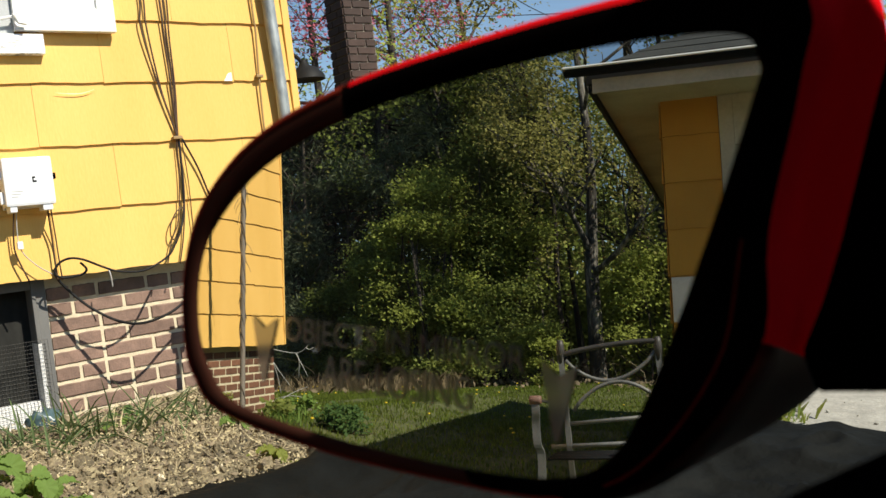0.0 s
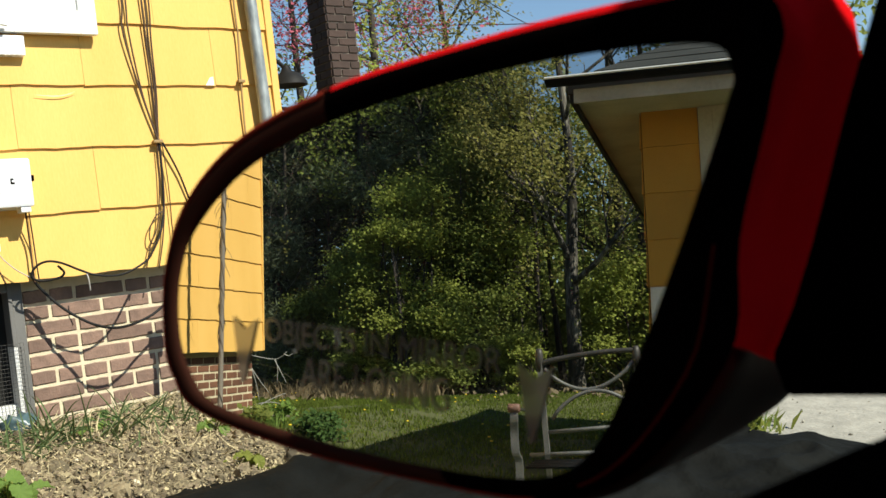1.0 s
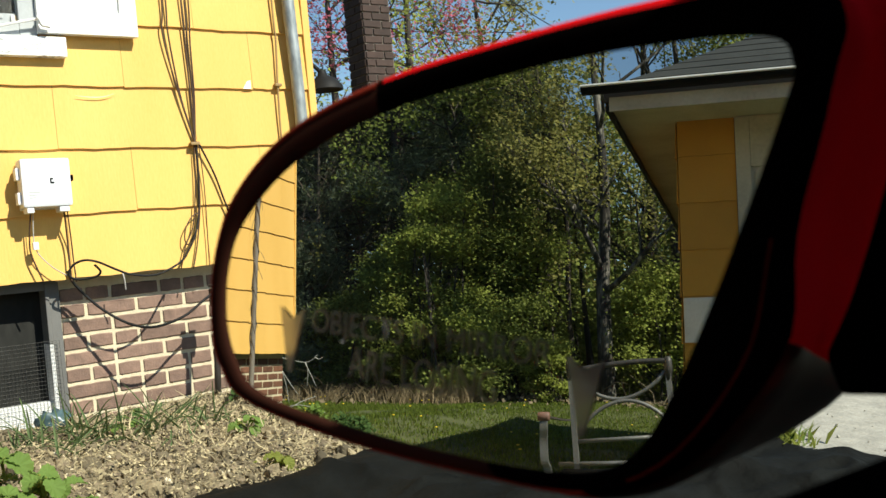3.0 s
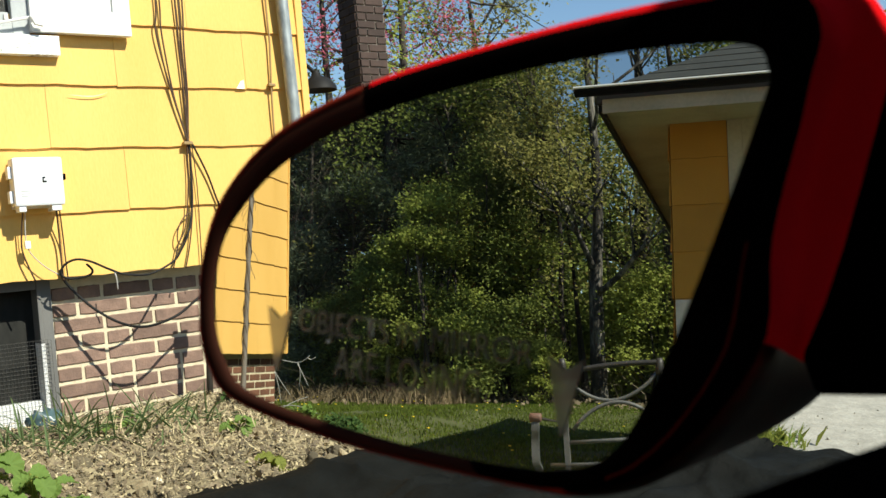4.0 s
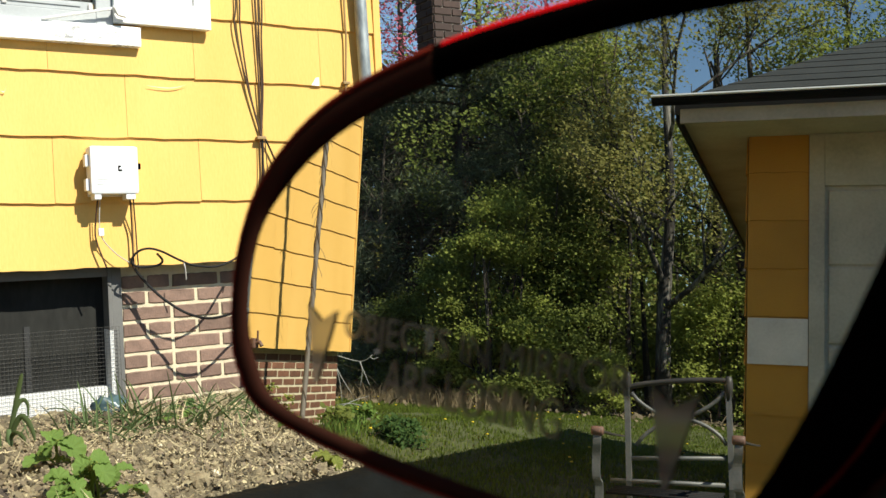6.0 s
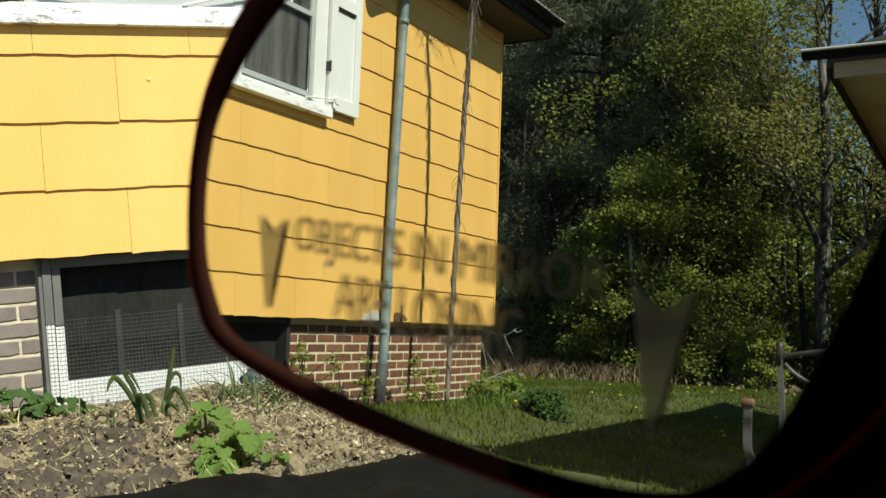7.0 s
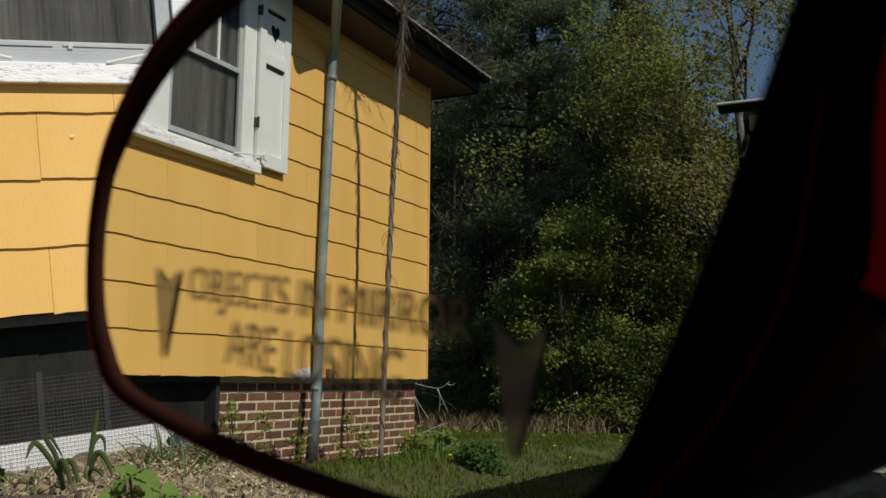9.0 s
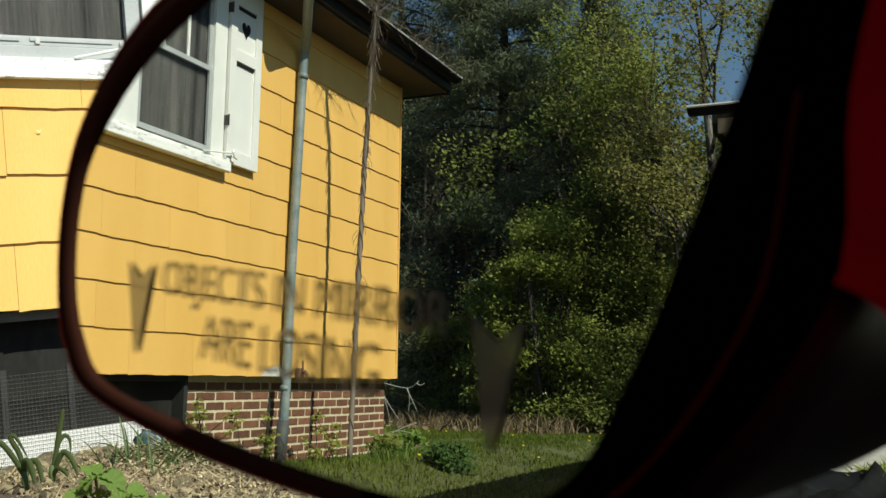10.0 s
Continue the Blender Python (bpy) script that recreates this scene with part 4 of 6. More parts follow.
# and go on below it
cable([(1.733, Y, 0.56), (1.720, Y, 0.36), (1.690, Y, 0.173), (1.643, -0.04, 0.086), (1.610, -0.045, -0.016)], 0.003, CABLE, BR)
cable([(1.746, Y, 0.56), (1.736, Y, 0.30), (1.707, Y, 0.111), (1.671, -0.035, -0.021)], 0.0032, CABLE, BR)
cable([(1.754, Y, 0.56), (1.762, Y, 0.351), (1.755, Y, 0.108), (1.749, -0.035, -0.013)], 0.0025, CABLE, BR)
cable([(1.754, Y, 0.555), (1.816, Y, 0.41), (1.853, Y, 0.286), (1.903, Y, 0.128), (1.934, -0.035, -0.01)], 0.0045, BLACKCABLE, "black cable running aslant down the wall")
cable([(1.722, Y, 0.231), (1.684, -0.04, 0.214), (1.648, -0.045, 0.161), (1.640, -0.045, 0.109), (1.659, -0.04, 0.092), (1.702, -0.035, 0.157), (1.726, Y, 0.25)], 0.003, CABLE, "brown cable coiled in a loop on the wall")
cable([(1.742, Y, 0.55), (1.735, Y, 0.352), (1.722, Y, 0.22), (1.684, -0.06, 0.13), (1.614, -0.14, 0.06), (1.545, -0.21, 0.012), (1.435, -0.224, -0.03), (1.34, -0.20, -0.022), (1.281, -0.18, 0.005), (1.222, -0.124, 0.045), (1.172, -0.10, 0.058), (1.13, -0.08, 0.041), (1.112, -0.07, 0.002),
       (1.15, -0.07, -0.02), (1.215, -0.09, -0.015), (1.235, -0.10, 0.005), (1.21, -0.11, 0.035)], 0.005, BLACKCABLE, "black cable looped below the siding")
cable([(1.34, -0.05, 0.0), (1.345, -0.06, -0.035), (1.35, -0.05, -0.085)], 0.003, GREYWIRE, "short grey wire end below the siding")
cable([(1.12, -0.03, 0.02), (1.14, -0.02, -0.03), (1.186, -0.022, -0.092), (1.248, -0.049, -0.163), (1.336, -0.098, -0.231), (1.423, -0.159, -0.255), (1.543, -0.19, -0.225), (1.66, -0.15, -0.165), (1.735, -0.12, -0.13)], 0.0058, BLACKCABLE, "black cable sagging in front of the brickwork")
# leads of the telephone box
cable([(0.985, -0.07, 0.275), (0.974, -0.05, 0.151), (0.979, -0.05, 0.089), (1.014, -0.05, -0.016)], 0.0035, CABLE, "brown cable from the telephone box")
cable([(0.994, -0.07, 0.275), (0.992, -0.06, 0.13), (1.044, -0.06, 0.05), (1.109, -0.06, 0.0)], 0.0022, GREYWIRE, "grey wire from the telephone box")
bm = boxes((0.982, 1.004, -0.075, -0.055, 0.118, 0.15), bevel=0.003)
tagged(obj_from("wire_joint", bm, WHITE), "small white wire joint below the telephone box", "wire joint")
cable([(1.116, -0.08, 0.285), (1.127, -0.045, 0.154), (1.127, -0.045, 0.043), (1.127, -0.05, -0.027)], 0.004, CABLE, "brown cable from the telephone box")
cable([(1.128, -0.08, 0.285), (1.142, -0.045, 0.152), (1.144, -0.045, 0.055), (1.146, -0.05, -0.029)], 0.003, CABLE, "brown cable from the telephone box")
cable([(2.18, Y, 0.35), (2.18, Y, 0.606), (2.187, Y, 0.83), (2.20, Y, 1.07), (2.197, Y, 1.25), (2.20, Y, 2.9)], 0.005, TANCABLE, "tan ground cable running up the wall")
bm = boxes((1.713, 1.757, -0.045, -0.018, 0.543, 0.557), bevel=0.003)
tagged(obj_from("cable_clip", bm, TANCABLE), "tan clip that holds the cable bundle", "clip")
bm = boxes((2.170, 2.206, -0.042, -0.018, 0.822, 0.836), bevel=0.003)
tagged(obj_from("cable_clip", bm, TANCABLE), "tan clip on the ground cable", "clip")

conduit = thing("conduit", "galvanised metal service conduit up the front corner", "pipe")
bm = bmesh.new()
tube(bm, [(2.285, -0.055, -0.62), (2.285, -0.055, 0.73), (2.272, -0.055, 1.23), (2.24, -0.055, 2.84)], 0.031, 14)
part("tube", bm, GALV, conduit, smooth=True)
for z in (0.3, 1.6):
    part("strap", boxes((2.24, 2.33, -0.09, -0.018, z, z + 0.025), bevel=0.004), GALV, conduit)

spout = thing("downpipe", "blue-grey painted downpipe standing in a black boot", "pipe")
bm = bmesh.new()
tube(bm, smooth_line([(-6.09, -0.075, -0.40), (-6.105, -0.075, -0.2), (-6.125, -0.07, 0.05), (-6.144, -0.065, 0.6), (-6.172, -0.065, 1.3), (-6.205, -0.065, 2.0), (-6.228, -0.065, 2.5), (-6.21, -0.09, 2.64), (-6.05, -0.20, 2.72), (-5.80, -0.36, 2.79), (-5.66, -0.46, 2.84), (-5.63, -0.47, 2.94)], 6), 0.038, 14)
part("tube", bm, PIPE, spout, smooth=True)
bm = bmesh.new()
tube(bm, [(-6.06, -0.075, -0.68), (-6.075, -0.075, -0.50), (-6.095, -0.075, -0.34)], 0.048, 14)
part("boot", bm, BOOT, spout, "dull dark drain boot", smooth=True)
for z, x in ((0.265, -6.132), (-0.10, -6.115), (2.40, -6.224)):
    bm = bmesh.new()
    tube(bm, [(x + 0.002, -0.068, z - 0.02), (x - 0.002, -0.068, z + 0.02)], 0.0425, 14)
    part("collar", bm, PIPE, spout, smooth=True)
bm = bmesh.new()
tube(bm, [(-6.36, -0.02, 0.02), (-6.36, -0.09, 0.03), (-6.36, -0.11, 0.0)], 0.016, 8)
tube(bm, [(-6.36, -0.07, 0.02), (-6.345, -0.075, 0.12)], 0.008, 6)
box(bm, -6.40, -6.32, -0.06, -0.02, -0.02, 0.06, bevel=0.01)
tagged(obj_from("wall_tap", bm, ARMWOOD), "rusty outdoor tap on the wall", "tap")

pole = thing("pole", "weathered grey pole wound with dry vine, leaning on the gutter", "pole")
bm = bmesh.new()
line = smooth_line([(-6.587, -0.38, -0.658), (-6.615, -0.385, 0.0), (-6.627, -0.39, 0.414), (-6.655, -0.40, 1.253), (-6.632, -0.45, 2.15), (-6.53, -0.55, 2.85), (-6.456, -0.60, 3.198), (-6.40, -0.65, 3.65)], 5)
tube(bm, line, [0.0215 - 0.006 * i / len(line) for i in range(len(line))], 9)
part("stem", bm, GREYWOOD, pole, smooth=True)
rv = random.Random(9)


def on_pole(z):
    for a, b in zip(line, line[1:]):
        if a.z <= z <= b.z:
            return a.lerp(b, (z - a.z) / (b.z - a.z))
    return line[-1].copy()


for k in range(4):
    bm = bmesh.new()
    pts = []
    lo = (-0.35, -0.1, 0.15, -0.5)[k]
    for i in range(70):
        f = i / 69
        z = lo + (3.6 - lo) * f
        c = on_pole(z)
        a = z * (9 + 2 * k) + k * 1.6
        r = 0.021 + 0.010 * noise.noise(Vector((z * 4, k, 0)))
        pts.append((c.x + r * math.cos(a), c.y + r * math.sin(a), z))
    tube(bm, pts, 0.0038, 5)
    part("vine", bm, BARK, pole, "dry twining vine stem", smooth=True)
bm = bmesh.new()
for k in range(150):
    z = rv.choice((rv.uniform(0.3, 3.2), rv.uniform(1.9, 3.2), rv.uniform(2.3, 3.2)))
    p = on_pole(z)
    d = Vector((rv.gauss(0, 1), rv.gauss(0, 1), -0.4)).normalized()
    q = [p]
    for i in range(4):
        d = (d + Vector((0, 0, -0.8)) + Vector((rv.gauss(0, 0.3), rv.gauss(0, 0.3), 0))).normalized()
        q.append(q[-1] + d * rv.uniform(0.015, 0.05))
    tube(bm, q, 0.0022, 3)
tagged(part("tendrils", bm, BARK, pole, "dry hanging tendrils"), kind="stuff")
# dry vine twigs sprawling over the gutter from the pole
bm = bmesh.new()
for k in range(130):
    p = Vector((rv.uniform(-8.2, -6.1), rv.uniform(-0.56, -0.44), 3.0)) if k % 3 else on_pole(rv.uniform(2.95, 3.5))
    d = Vector((rv.gauss(-0.3, 0.8), rv.gauss(-0.2, 0.5), rv.uniform(0.1, 1.0))).normalized()
    q = [p]
    for i in range(6):
        d = (d + Vector((rv.gauss(0, 0.25), rv.gauss(0, 0.25), rv.gauss(-0.12, 0.2)))).normalized()
        q.append(q[-1] + d * rv.uniform(0.03, 0.075))
    tube(bm, q, [0.0042 - 0.0005 * i for i in range(7)], 4)
tagged(part("twigs", bm, BARK, pole, "dry vine twigs over the gutter"), kind="stuff")

# a garden standpipe against the base
stand = thing("standpipe", "dark iron standpipe with a garden tap by the house", "standpipe")
bm = bmesh.new()
tube(bm, [(1.69, -0.12, -0.68), (1.71, -0.12, -0.42), (1.735, -0.12, -0.16)], 0.015, 10)
part("riser", bm, DARKIRON, stand, smooth=True)
bm = bmesh.new()
box(bm, 1.705, 1.765, -0.145, -0.095, -0.20, -0.12, bevel=0.008)
tube(bm, [(1.735, -0.12, -0.15), (1.745, -0.17, -0.15), (1.747, -0.19, -0.19)], 0.013, 8)
part("tap_head", bm, DARKIRON, stand, smooth=True)
bm = bmesh.new()
tube(bm, [(1.70, -0.12, -0.105), (1.77, -0.12, -0.105)], 0.007, 8)
tube(bm, [(1.735, -0.12, -0.125), (1.735, -0.12, -0.10)], 0.006, 8)
part("tap_handle", bm, DARKIRON, stand, smooth=True)

# ---------------------------------------------------------------- bricks
def brick_mesh(length, height, seed):
    r = random.Random(seed)
    bm = bmesh.new()
    # a worn face: its outline wanders and its corners are knocked off
    n, rows = 7, []
    for y, inset in ((0.02, 0.0), (-0.008, 0.0), (-0.012, 0.0038)):
        low = [(length * i / n, inset) for i in range(n + 1)]
        ring_ = low + [(x, height - inset) for x, z in reversed(low)]
        rows.append([])
        for i, (x, z) in enumerate(ring_):
            end = i in (0, n, n + 1, 2 * n + 1)
            if i in (0, 2 * n + 1):
                x = inset / 0.2 * length
            if i in (n, n + 1):
                x = length - inset / 0.2 * length
            z += r.gauss(0, 0.0011) + (r.uniform(0, 0.003) if end else 0) * (1 if i <= n else -1)
            rows[-1].append(bm.verts.new((x + (r.gauss(0, 0.006) if end else 0), y + r.gauss(0, 0.0007), z)))
    for r0, r1 in zip(rows, rows[1:]):
        for i in range(2 * n + 2):
            k = (i + 1) % (2 * n + 2)
            bm.faces.new((r0[i], r0[k], r1[k], r1[i]))
    bm.faces.new(rows[-1])
    bmesh.ops.recalc_face_normals(bm, faces=bm.faces[:])
    me = bpy.data.meshes.new("brick")
    bm.to_mesh(me)
    bm.free()
    return me


def brickwork(parent, x0, x1, z_top, z_bot, row, length, joint, material, matrix=Matrix.Identity(4), y=0.097, seed=1, joints=None, headers=0.0):
    kinds = [brick_mesh(1.0, row - joint, seed * 10 + k) for k in range(4)]
    for me in kinds:
        me.materials.append(material)
    r, k, z = random.Random(seed), 0, z_top - row
    while z > z_bot - row:
        x = x0 - ((0 if k % 2 else length / 2) if joints is None else (x0 - joints[k % 2]) % length)
        while x < x1 - 0.01:
            a, b = max(x, x0), min(x + length, x1)
            # now and then two halves stand in place of a whole brick
            halves = [(a, (a + b) / 2), ((a + b) / 2, b)] if headers and b - a > 0.18 and r.random() < headers else [(a, b)]
            for a, b in halves:
                if b - a > joint + 0.02:
                    ob = new("brick", kinds[r.randrange(4)])
                    ob.parent = parent
                    ob.matrix_basis = matrix @ Matrix.Translation((a + joint / 2, y + r.uniform(-0.0015, 0.0015), z + joint / 2)) @ Matrix.Diagonal((b - a - joint, 1, 1, 1))
            x += length
        z -= row
        k += 1


brickwork(foundation, piers[2][0] + 0.002, piers[2][1] + 0.012, -0.05, -0.66, 0.0705, 0.224, 0.015, BRICK_A, y=0.1025, seed=1, joints=(1.324, 1.213), headers=0.16)
brickwork(foundation, -0.95, piers[1][1] - 0.004, -0.05, -0.66, 0.0705, 0.230, 0.012, BRICK_M, y=0.1025, seed=2, joints=(0.07, -0.05))
brickwork(foundation, -6.14, piers[0][1] - 0.005, -0.05, -0.70, 0.0705, 0.224, 0.0165, BRICK_B, y=0.1045, seed=3)
brickwork(foundation, piers[0][0] - 0.012, -6.15, -0.05, -0.72, 0.0705, 0.205, 0.0165, BRICK_B, y=0.1045, seed=4)


# ---------------------------------------------------------------- the car round the camera
car = thing("car", "red two-door car parked beside the house, driver's window open", "car")
DY = -4.222
bm = bmesh.new()
sections = [(-2.45, -0.14, 0.72), (-2.2, -0.06, 0.84), (-1.3, -0.045, 0.865), (0.6, -0.045, 0.865), (1.2, -0.085, 0.855), (1.9, -0.16, 0.80), (2.15, -0.28, 0.66)]
rows = []
for x, top, half in sections:
    c = DY - 0.868
    prof = [(half, -0.56), (half + 0.0, -0.30), (half - 0.004, top - 0.03), (half - 0.03, top), (-(half - 0.03), top), (-(half - 0.004), top - 0.03), (-half, -0.30), (-half, -0.56)]
    rows.append([bm.verts.new((x, c + a, z)) for a, z in prof])
for r0, r1 in zip(rows, rows[1:]):
    for k in range(8):
        bm.faces.new((r0[k], r0[(k + 1) % 8], r1[(k + 1) % 8], r1[k]))
bm.faces.new(rows[0])
bm.faces.new(rows[-1][::-1])
bmesh.ops.recalc_face_normals(bm, faces=bm.faces[:])
part("body", bm, RED, car, "glossy red bodywork", smooth=False)
part("door_ledge", boxes((-0.75, 0.62, DY - 0.075, DY + 0.012, -0.066, -0.038), bevel=0.008), BLACKPLASTIC, car, "black rubber window ledge")
part("cabin_floor", boxes((-1.3, 0.62, DY - 1.66, DY - 0.08, -0.044, -0.036)), BLACKPLASTIC, car, "dark cabin trim")
part("roof", boxes((-1.25, -0.02, DY - 1.50, DY - 0.235, 0.372, 0.405), bevel=0.012), RED, car, "red roof panel")
part("headliner", boxes((-1.22, -0.04, DY - 1.48, DY - 0.25, 0.350, 0.371)), BLACKPLASTIC, car, "dark headliner")
for y, s in ((DY - 0.03, 1), (DY - 1.706, -1)):
    bm = bmesh.new()
    tube(bm, [(0.66, y, -0.045), (0.35, y - 0.09 * s, 0.19), (-0.03, y - 0.235 * s, 0.385)], 0.028, 8)
    # unseen thicker tube added beside the pillar to shade the mirror shell
    tube(bm, [(0.66, y - 0.07 * s, -0.045), (0.37, y - 0.16 * s, 0.19), (-0.02, y - 0.29 * s, 0.385)], 0.058, 8)
    part("windscreen_pillar", bm, BLACKPLASTIC, car, "black windscreen pillar with an added sun-blocking tube", smooth=True)
    bm = bmesh.new()
    tube(bm, [(-1.75, y - 0.02 * s, -0.045), (-1.45, y - 0.12 * s, 0.22), (-1.20, y - 0.235 * s, 0.385)], 0.05, 8)
    part("rear_pillar", bm, RED, car, smooth=True)
for x in (1.35, -1.55):
    for y, s in ((DY - 0.11, 1), (DY - 1.63, -1)):
        bm = bmesh.new()
        prof = [(0.30, -0.10), (0.315, -0.06), (0.315, 0.06), (0.30, 0.10), (0.20, 0.105), (0.20, -0.105)]
        n = 28
        rr = [[bm.verts.new((x + r * math.cos(math.tau * i / n), y + w, -0.43 + r * math.sin(math.tau * i / n))) for r, w in prof] for i in range(n)]
        for i in range(n):
            for k in range(len(prof)):
                bm.faces.new((rr[i][k], rr[(i + 1) % n][k], rr[(i + 1) % n][(k + 1) % len(prof)], rr[i][(k + 1) % len(prof)]))
        wheel = part("wheel", bm, BLACKPLASTIC, car, "black tyre", smooth=True)
        bm = bmesh.new()
        for i in range(5):
            a = math.tau * i / 5
            tube(bm, [(x, y + 0.08 * s, -0.43), (x + 0.19 * math.cos(a), y + 0.095 * s, -0.43 + 0.19 * math.sin(a))], 0.022, 6)
        tube(bm, [(x, y + 0.05 * s, -0.43), (x, y + 0.10 * s, -0.43)], 0.05, 14)
        part("rim", bm, ALUM, wheel, "five-spoke alloy rim")

# ---------------------------------------------------------------- iron garden chair by the garage
chair = thing("garden_chair", "grey iron garden chair with arched back and wooden arms", "chair")
BX = -4.38
yl, yr, ground_c = -3.349, -3.795, ground_z(-4.3, -3.5)


def bar(name, pts, r, material, label="", parent=chair, sides=8, steps=0):
    bm = bmesh.new()
    tube(bm, smooth_line(pts, steps) if steps else pts, r, sides)
    return part(name, bm, material, parent, label, smooth=True)


def flat_bar(name, pts, wide, thick, material, label="", steps=5):
    """A strip of flat iron, wide across the chair, that follows points in the chair's depth."""
    bm = bmesh.new()
    line = smooth_line(pts, steps)
    rows = []
    for i, p in enumerate(line):
        d = (line[min(i + 1, len(line) - 1)] - line[max(i - 1, 0)]).normalized()
        side = Vector((0, 1, 0))
        n = d.cross(side).normalized()
        rows.append([bm.verts.new(p + side * a * wide / 2 + n * b * thick / 2) for a, b in ((-1, -1), (1, -1), (1, 1), (-1, 1))])
    for r0, r1 in zip(rows, rows[1:]):
        for k in range(4):
            bm.faces.new((r0[k], r0[(k + 1) % 4], r1[(k + 1) % 4], r1[k]))
    bm.faces.new(rows[0][::-1])
    bm.faces.new(rows[-1])
    return part(name, bm, material, chair, label)


def square_post(top, mid, foot, s):
    bm = bmesh.new()
    rows = [[bm.verts.new(Vector(p) + Vector((a * s, b * s, 0))) for a, b in ((-1, -1), (1, -1), (1, 1), (-1, 1))] for p in (top, mid, foot)]
    for r0, r1 in zip(rows, rows[1:]):
        for k in range(4):
            bm.faces.new((r0[k], r0[(k + 1) % 4], r1[(k + 1) % 4], r1[k]))
    bm.faces.new(rows[0])
    bm.faces.new(rows[-1][::-1])
    bmesh.ops.recalc_face_normals(bm, faces=bm.faces[:])
    part("back_post", bm, IRON, chair, "square grey iron post")


square_post((BX, yl + 0.018, -0.10), (BX + 0.02, yl - 0.008, -0.56), (BX - 0.08, yl - 0.015, ground_c), 0.0125)
square_post((BX, yr - 0.004, -0.09), (BX + 0.02, yr - 0.03, -0.56), (BX - 0.08, yr - 0.03, ground_c), 0.0125)
# top rail and post caps take the darker iron: their shaded side is painted in
bar("top_rail", [(BX, yl + 0.03, -0.135), (BX, yl - 0.03, -0.112), (BX, yl - 0.18, -0.088), (BX, yl - 0.32, -0.074), (BX, yr - 0.02, -0.070)], 0.013, DARKIRON, "iron top rail with its shade painted dark", steps=4)
for y in (yl + 0.018, yr - 0.006):
    bm = bmesh.new()
    tube(bm, [(BX, y, -0.165), (BX, y, -0.10), (BX, y, -0.075), (BX, y, -0.05)], [0.0165, 0.021, 0.019, 0.013], 10)
    part("post_cap", bm, DARKIRON, chair, "rounded post cap, shade painted in as dark iron", smooth=True)
bar("seat_rail", [(BX + 0.01, yl, -0.458), (BX + 0.01, yr, -0.424)], 0.010, IRON)
bar("seat_rail", [(BX + 0.02, yl + 0.08, -0.566), (BX + 0.02, yr, -0.545)], 0.011, IRON)
w = yl - yr
bar("arch", [(BX, yl - 0.005 - w * k / 14 * 0.97, -0.150 + 0.03 * k / 14 - 0.118 * math.sin(math.pi * k / 14) ** 0.8) for k in range(15)], 0.0095, IRON, "upturned iron arch")
bar("arch", [(BX + 0.01, yl - 0.035 - w * k / 14 * 0.93, -0.395 + 0.03 * k / 14 + 0.120 * math.sin(math.pi * k / 14) ** 0.75) for k in range(15)], 0.0095, IRON, "iron arch")
for y in (yl + 0.088, yr - 0.075):
    x = BX + 0.31
    flat_bar("arm_post", [(x - 0.03, y, -0.325), (x + 0.012, y, -0.335), (x + 0.018, y, -0.37), (x + 0.004, y + 0.004, -0.43), (x + 0.008, y, -0.52), (x - 0.01, y - 0.012, -0.60), (x, y, ground_c)], 0.036, 0.010, IRON, "curved flat iron arm support")
    flat_bar("arm_strip", [(x, y, -0.322), (x - 0.10, y - 0.004, -0.330), (x - 0.20, y - 0.03, -0.345), (x - 0.29, y - 0.06, -0.355)], 0.030, 0.008, DARKIRON, "dark flat iron arm")
    bm = bmesh.new()
    tube(bm, [(x + 0.012, y - 0.027, -0.318), (x + 0.012, y - 0.022, -0.318), (x + 0.012, y + 0.022, -0.318), (x + 0.012, y + 0.027, -0.318)], [0.017, 0.021, 0.021, 0.017], 12)
    part("arm_roll", bm, ARMWOOD, chair, "worn red-brown wooden roll at the arm's end", smooth=True)
# slats in near-black, the shadow on the seat put into their colour
for k in range(5):
    bar("seat_slat", [(BX + 0.05 + 0.06 * k, yl + 0.05, -0.590), (BX + 0.05 + 0.06 * k, yr, -0.583)], 0.007, BLACKMETAL)

# ---------------------------------------------------------------- seen past the front corner of the house
chimney = thing("chimney", "dark brown brick chimney stack standing past the house corner", "chimney", at=(0, 0, 0))
CX, CY = 4.98, 3.45
shaft = part("shaft", boxes((CX - 0.15, CX + 0.15, CY - 0.15, CY + 0.15, ground_z(CX, CY) - 0.1, 5.2)), DARKMORTAR, chimney, "mortar core of the chimney")
brickwork(shaft, CX - 0.155, CX + 0.155, 3.75, 1.05, 0.072, 0.20, 0.010, BRICK_C, y=CY - 0.15, seed=7)
brickwork(shaft, -0.155, 0.155, 3.75, 1.05, 0.072, 0.20, 0.010, BRICK_C, matrix=Matrix.Translation((CX, CY, 0)) @ Matrix.Rotation(radians(-90), 4, "Z"), y=-0.15, seed=8)

lamp = thing("porch_lamp", "black metal barn lamp on the front corner of the house", "lamp")
bm = bmesh.new()
tube(bm, smooth_line([(2.40, 0.6, 1.06), (2.55, 0.6, 1.10), (2.72, 0.6, 1.08), (2.80, 0.6, 1.02)], 4), 0.012, 8)
part("arm", bm, BLACKMETAL, lamp, smooth=True)
bm = bmesh.new()
tube(bm, [(2.80, 0.6, 1.04), (2.80, 0.6, 1.01), (2.805, 0.6, 0.985), (2.81, 0.6, 0.94), (2.81, 0.6, 0.925)], [0.02, 0.03, 0.07, 0.105, 0.108], 18, cap=False)
part("shade", bm, BLACKMETAL, lamp, "black bell-shaped shade", smooth=True)

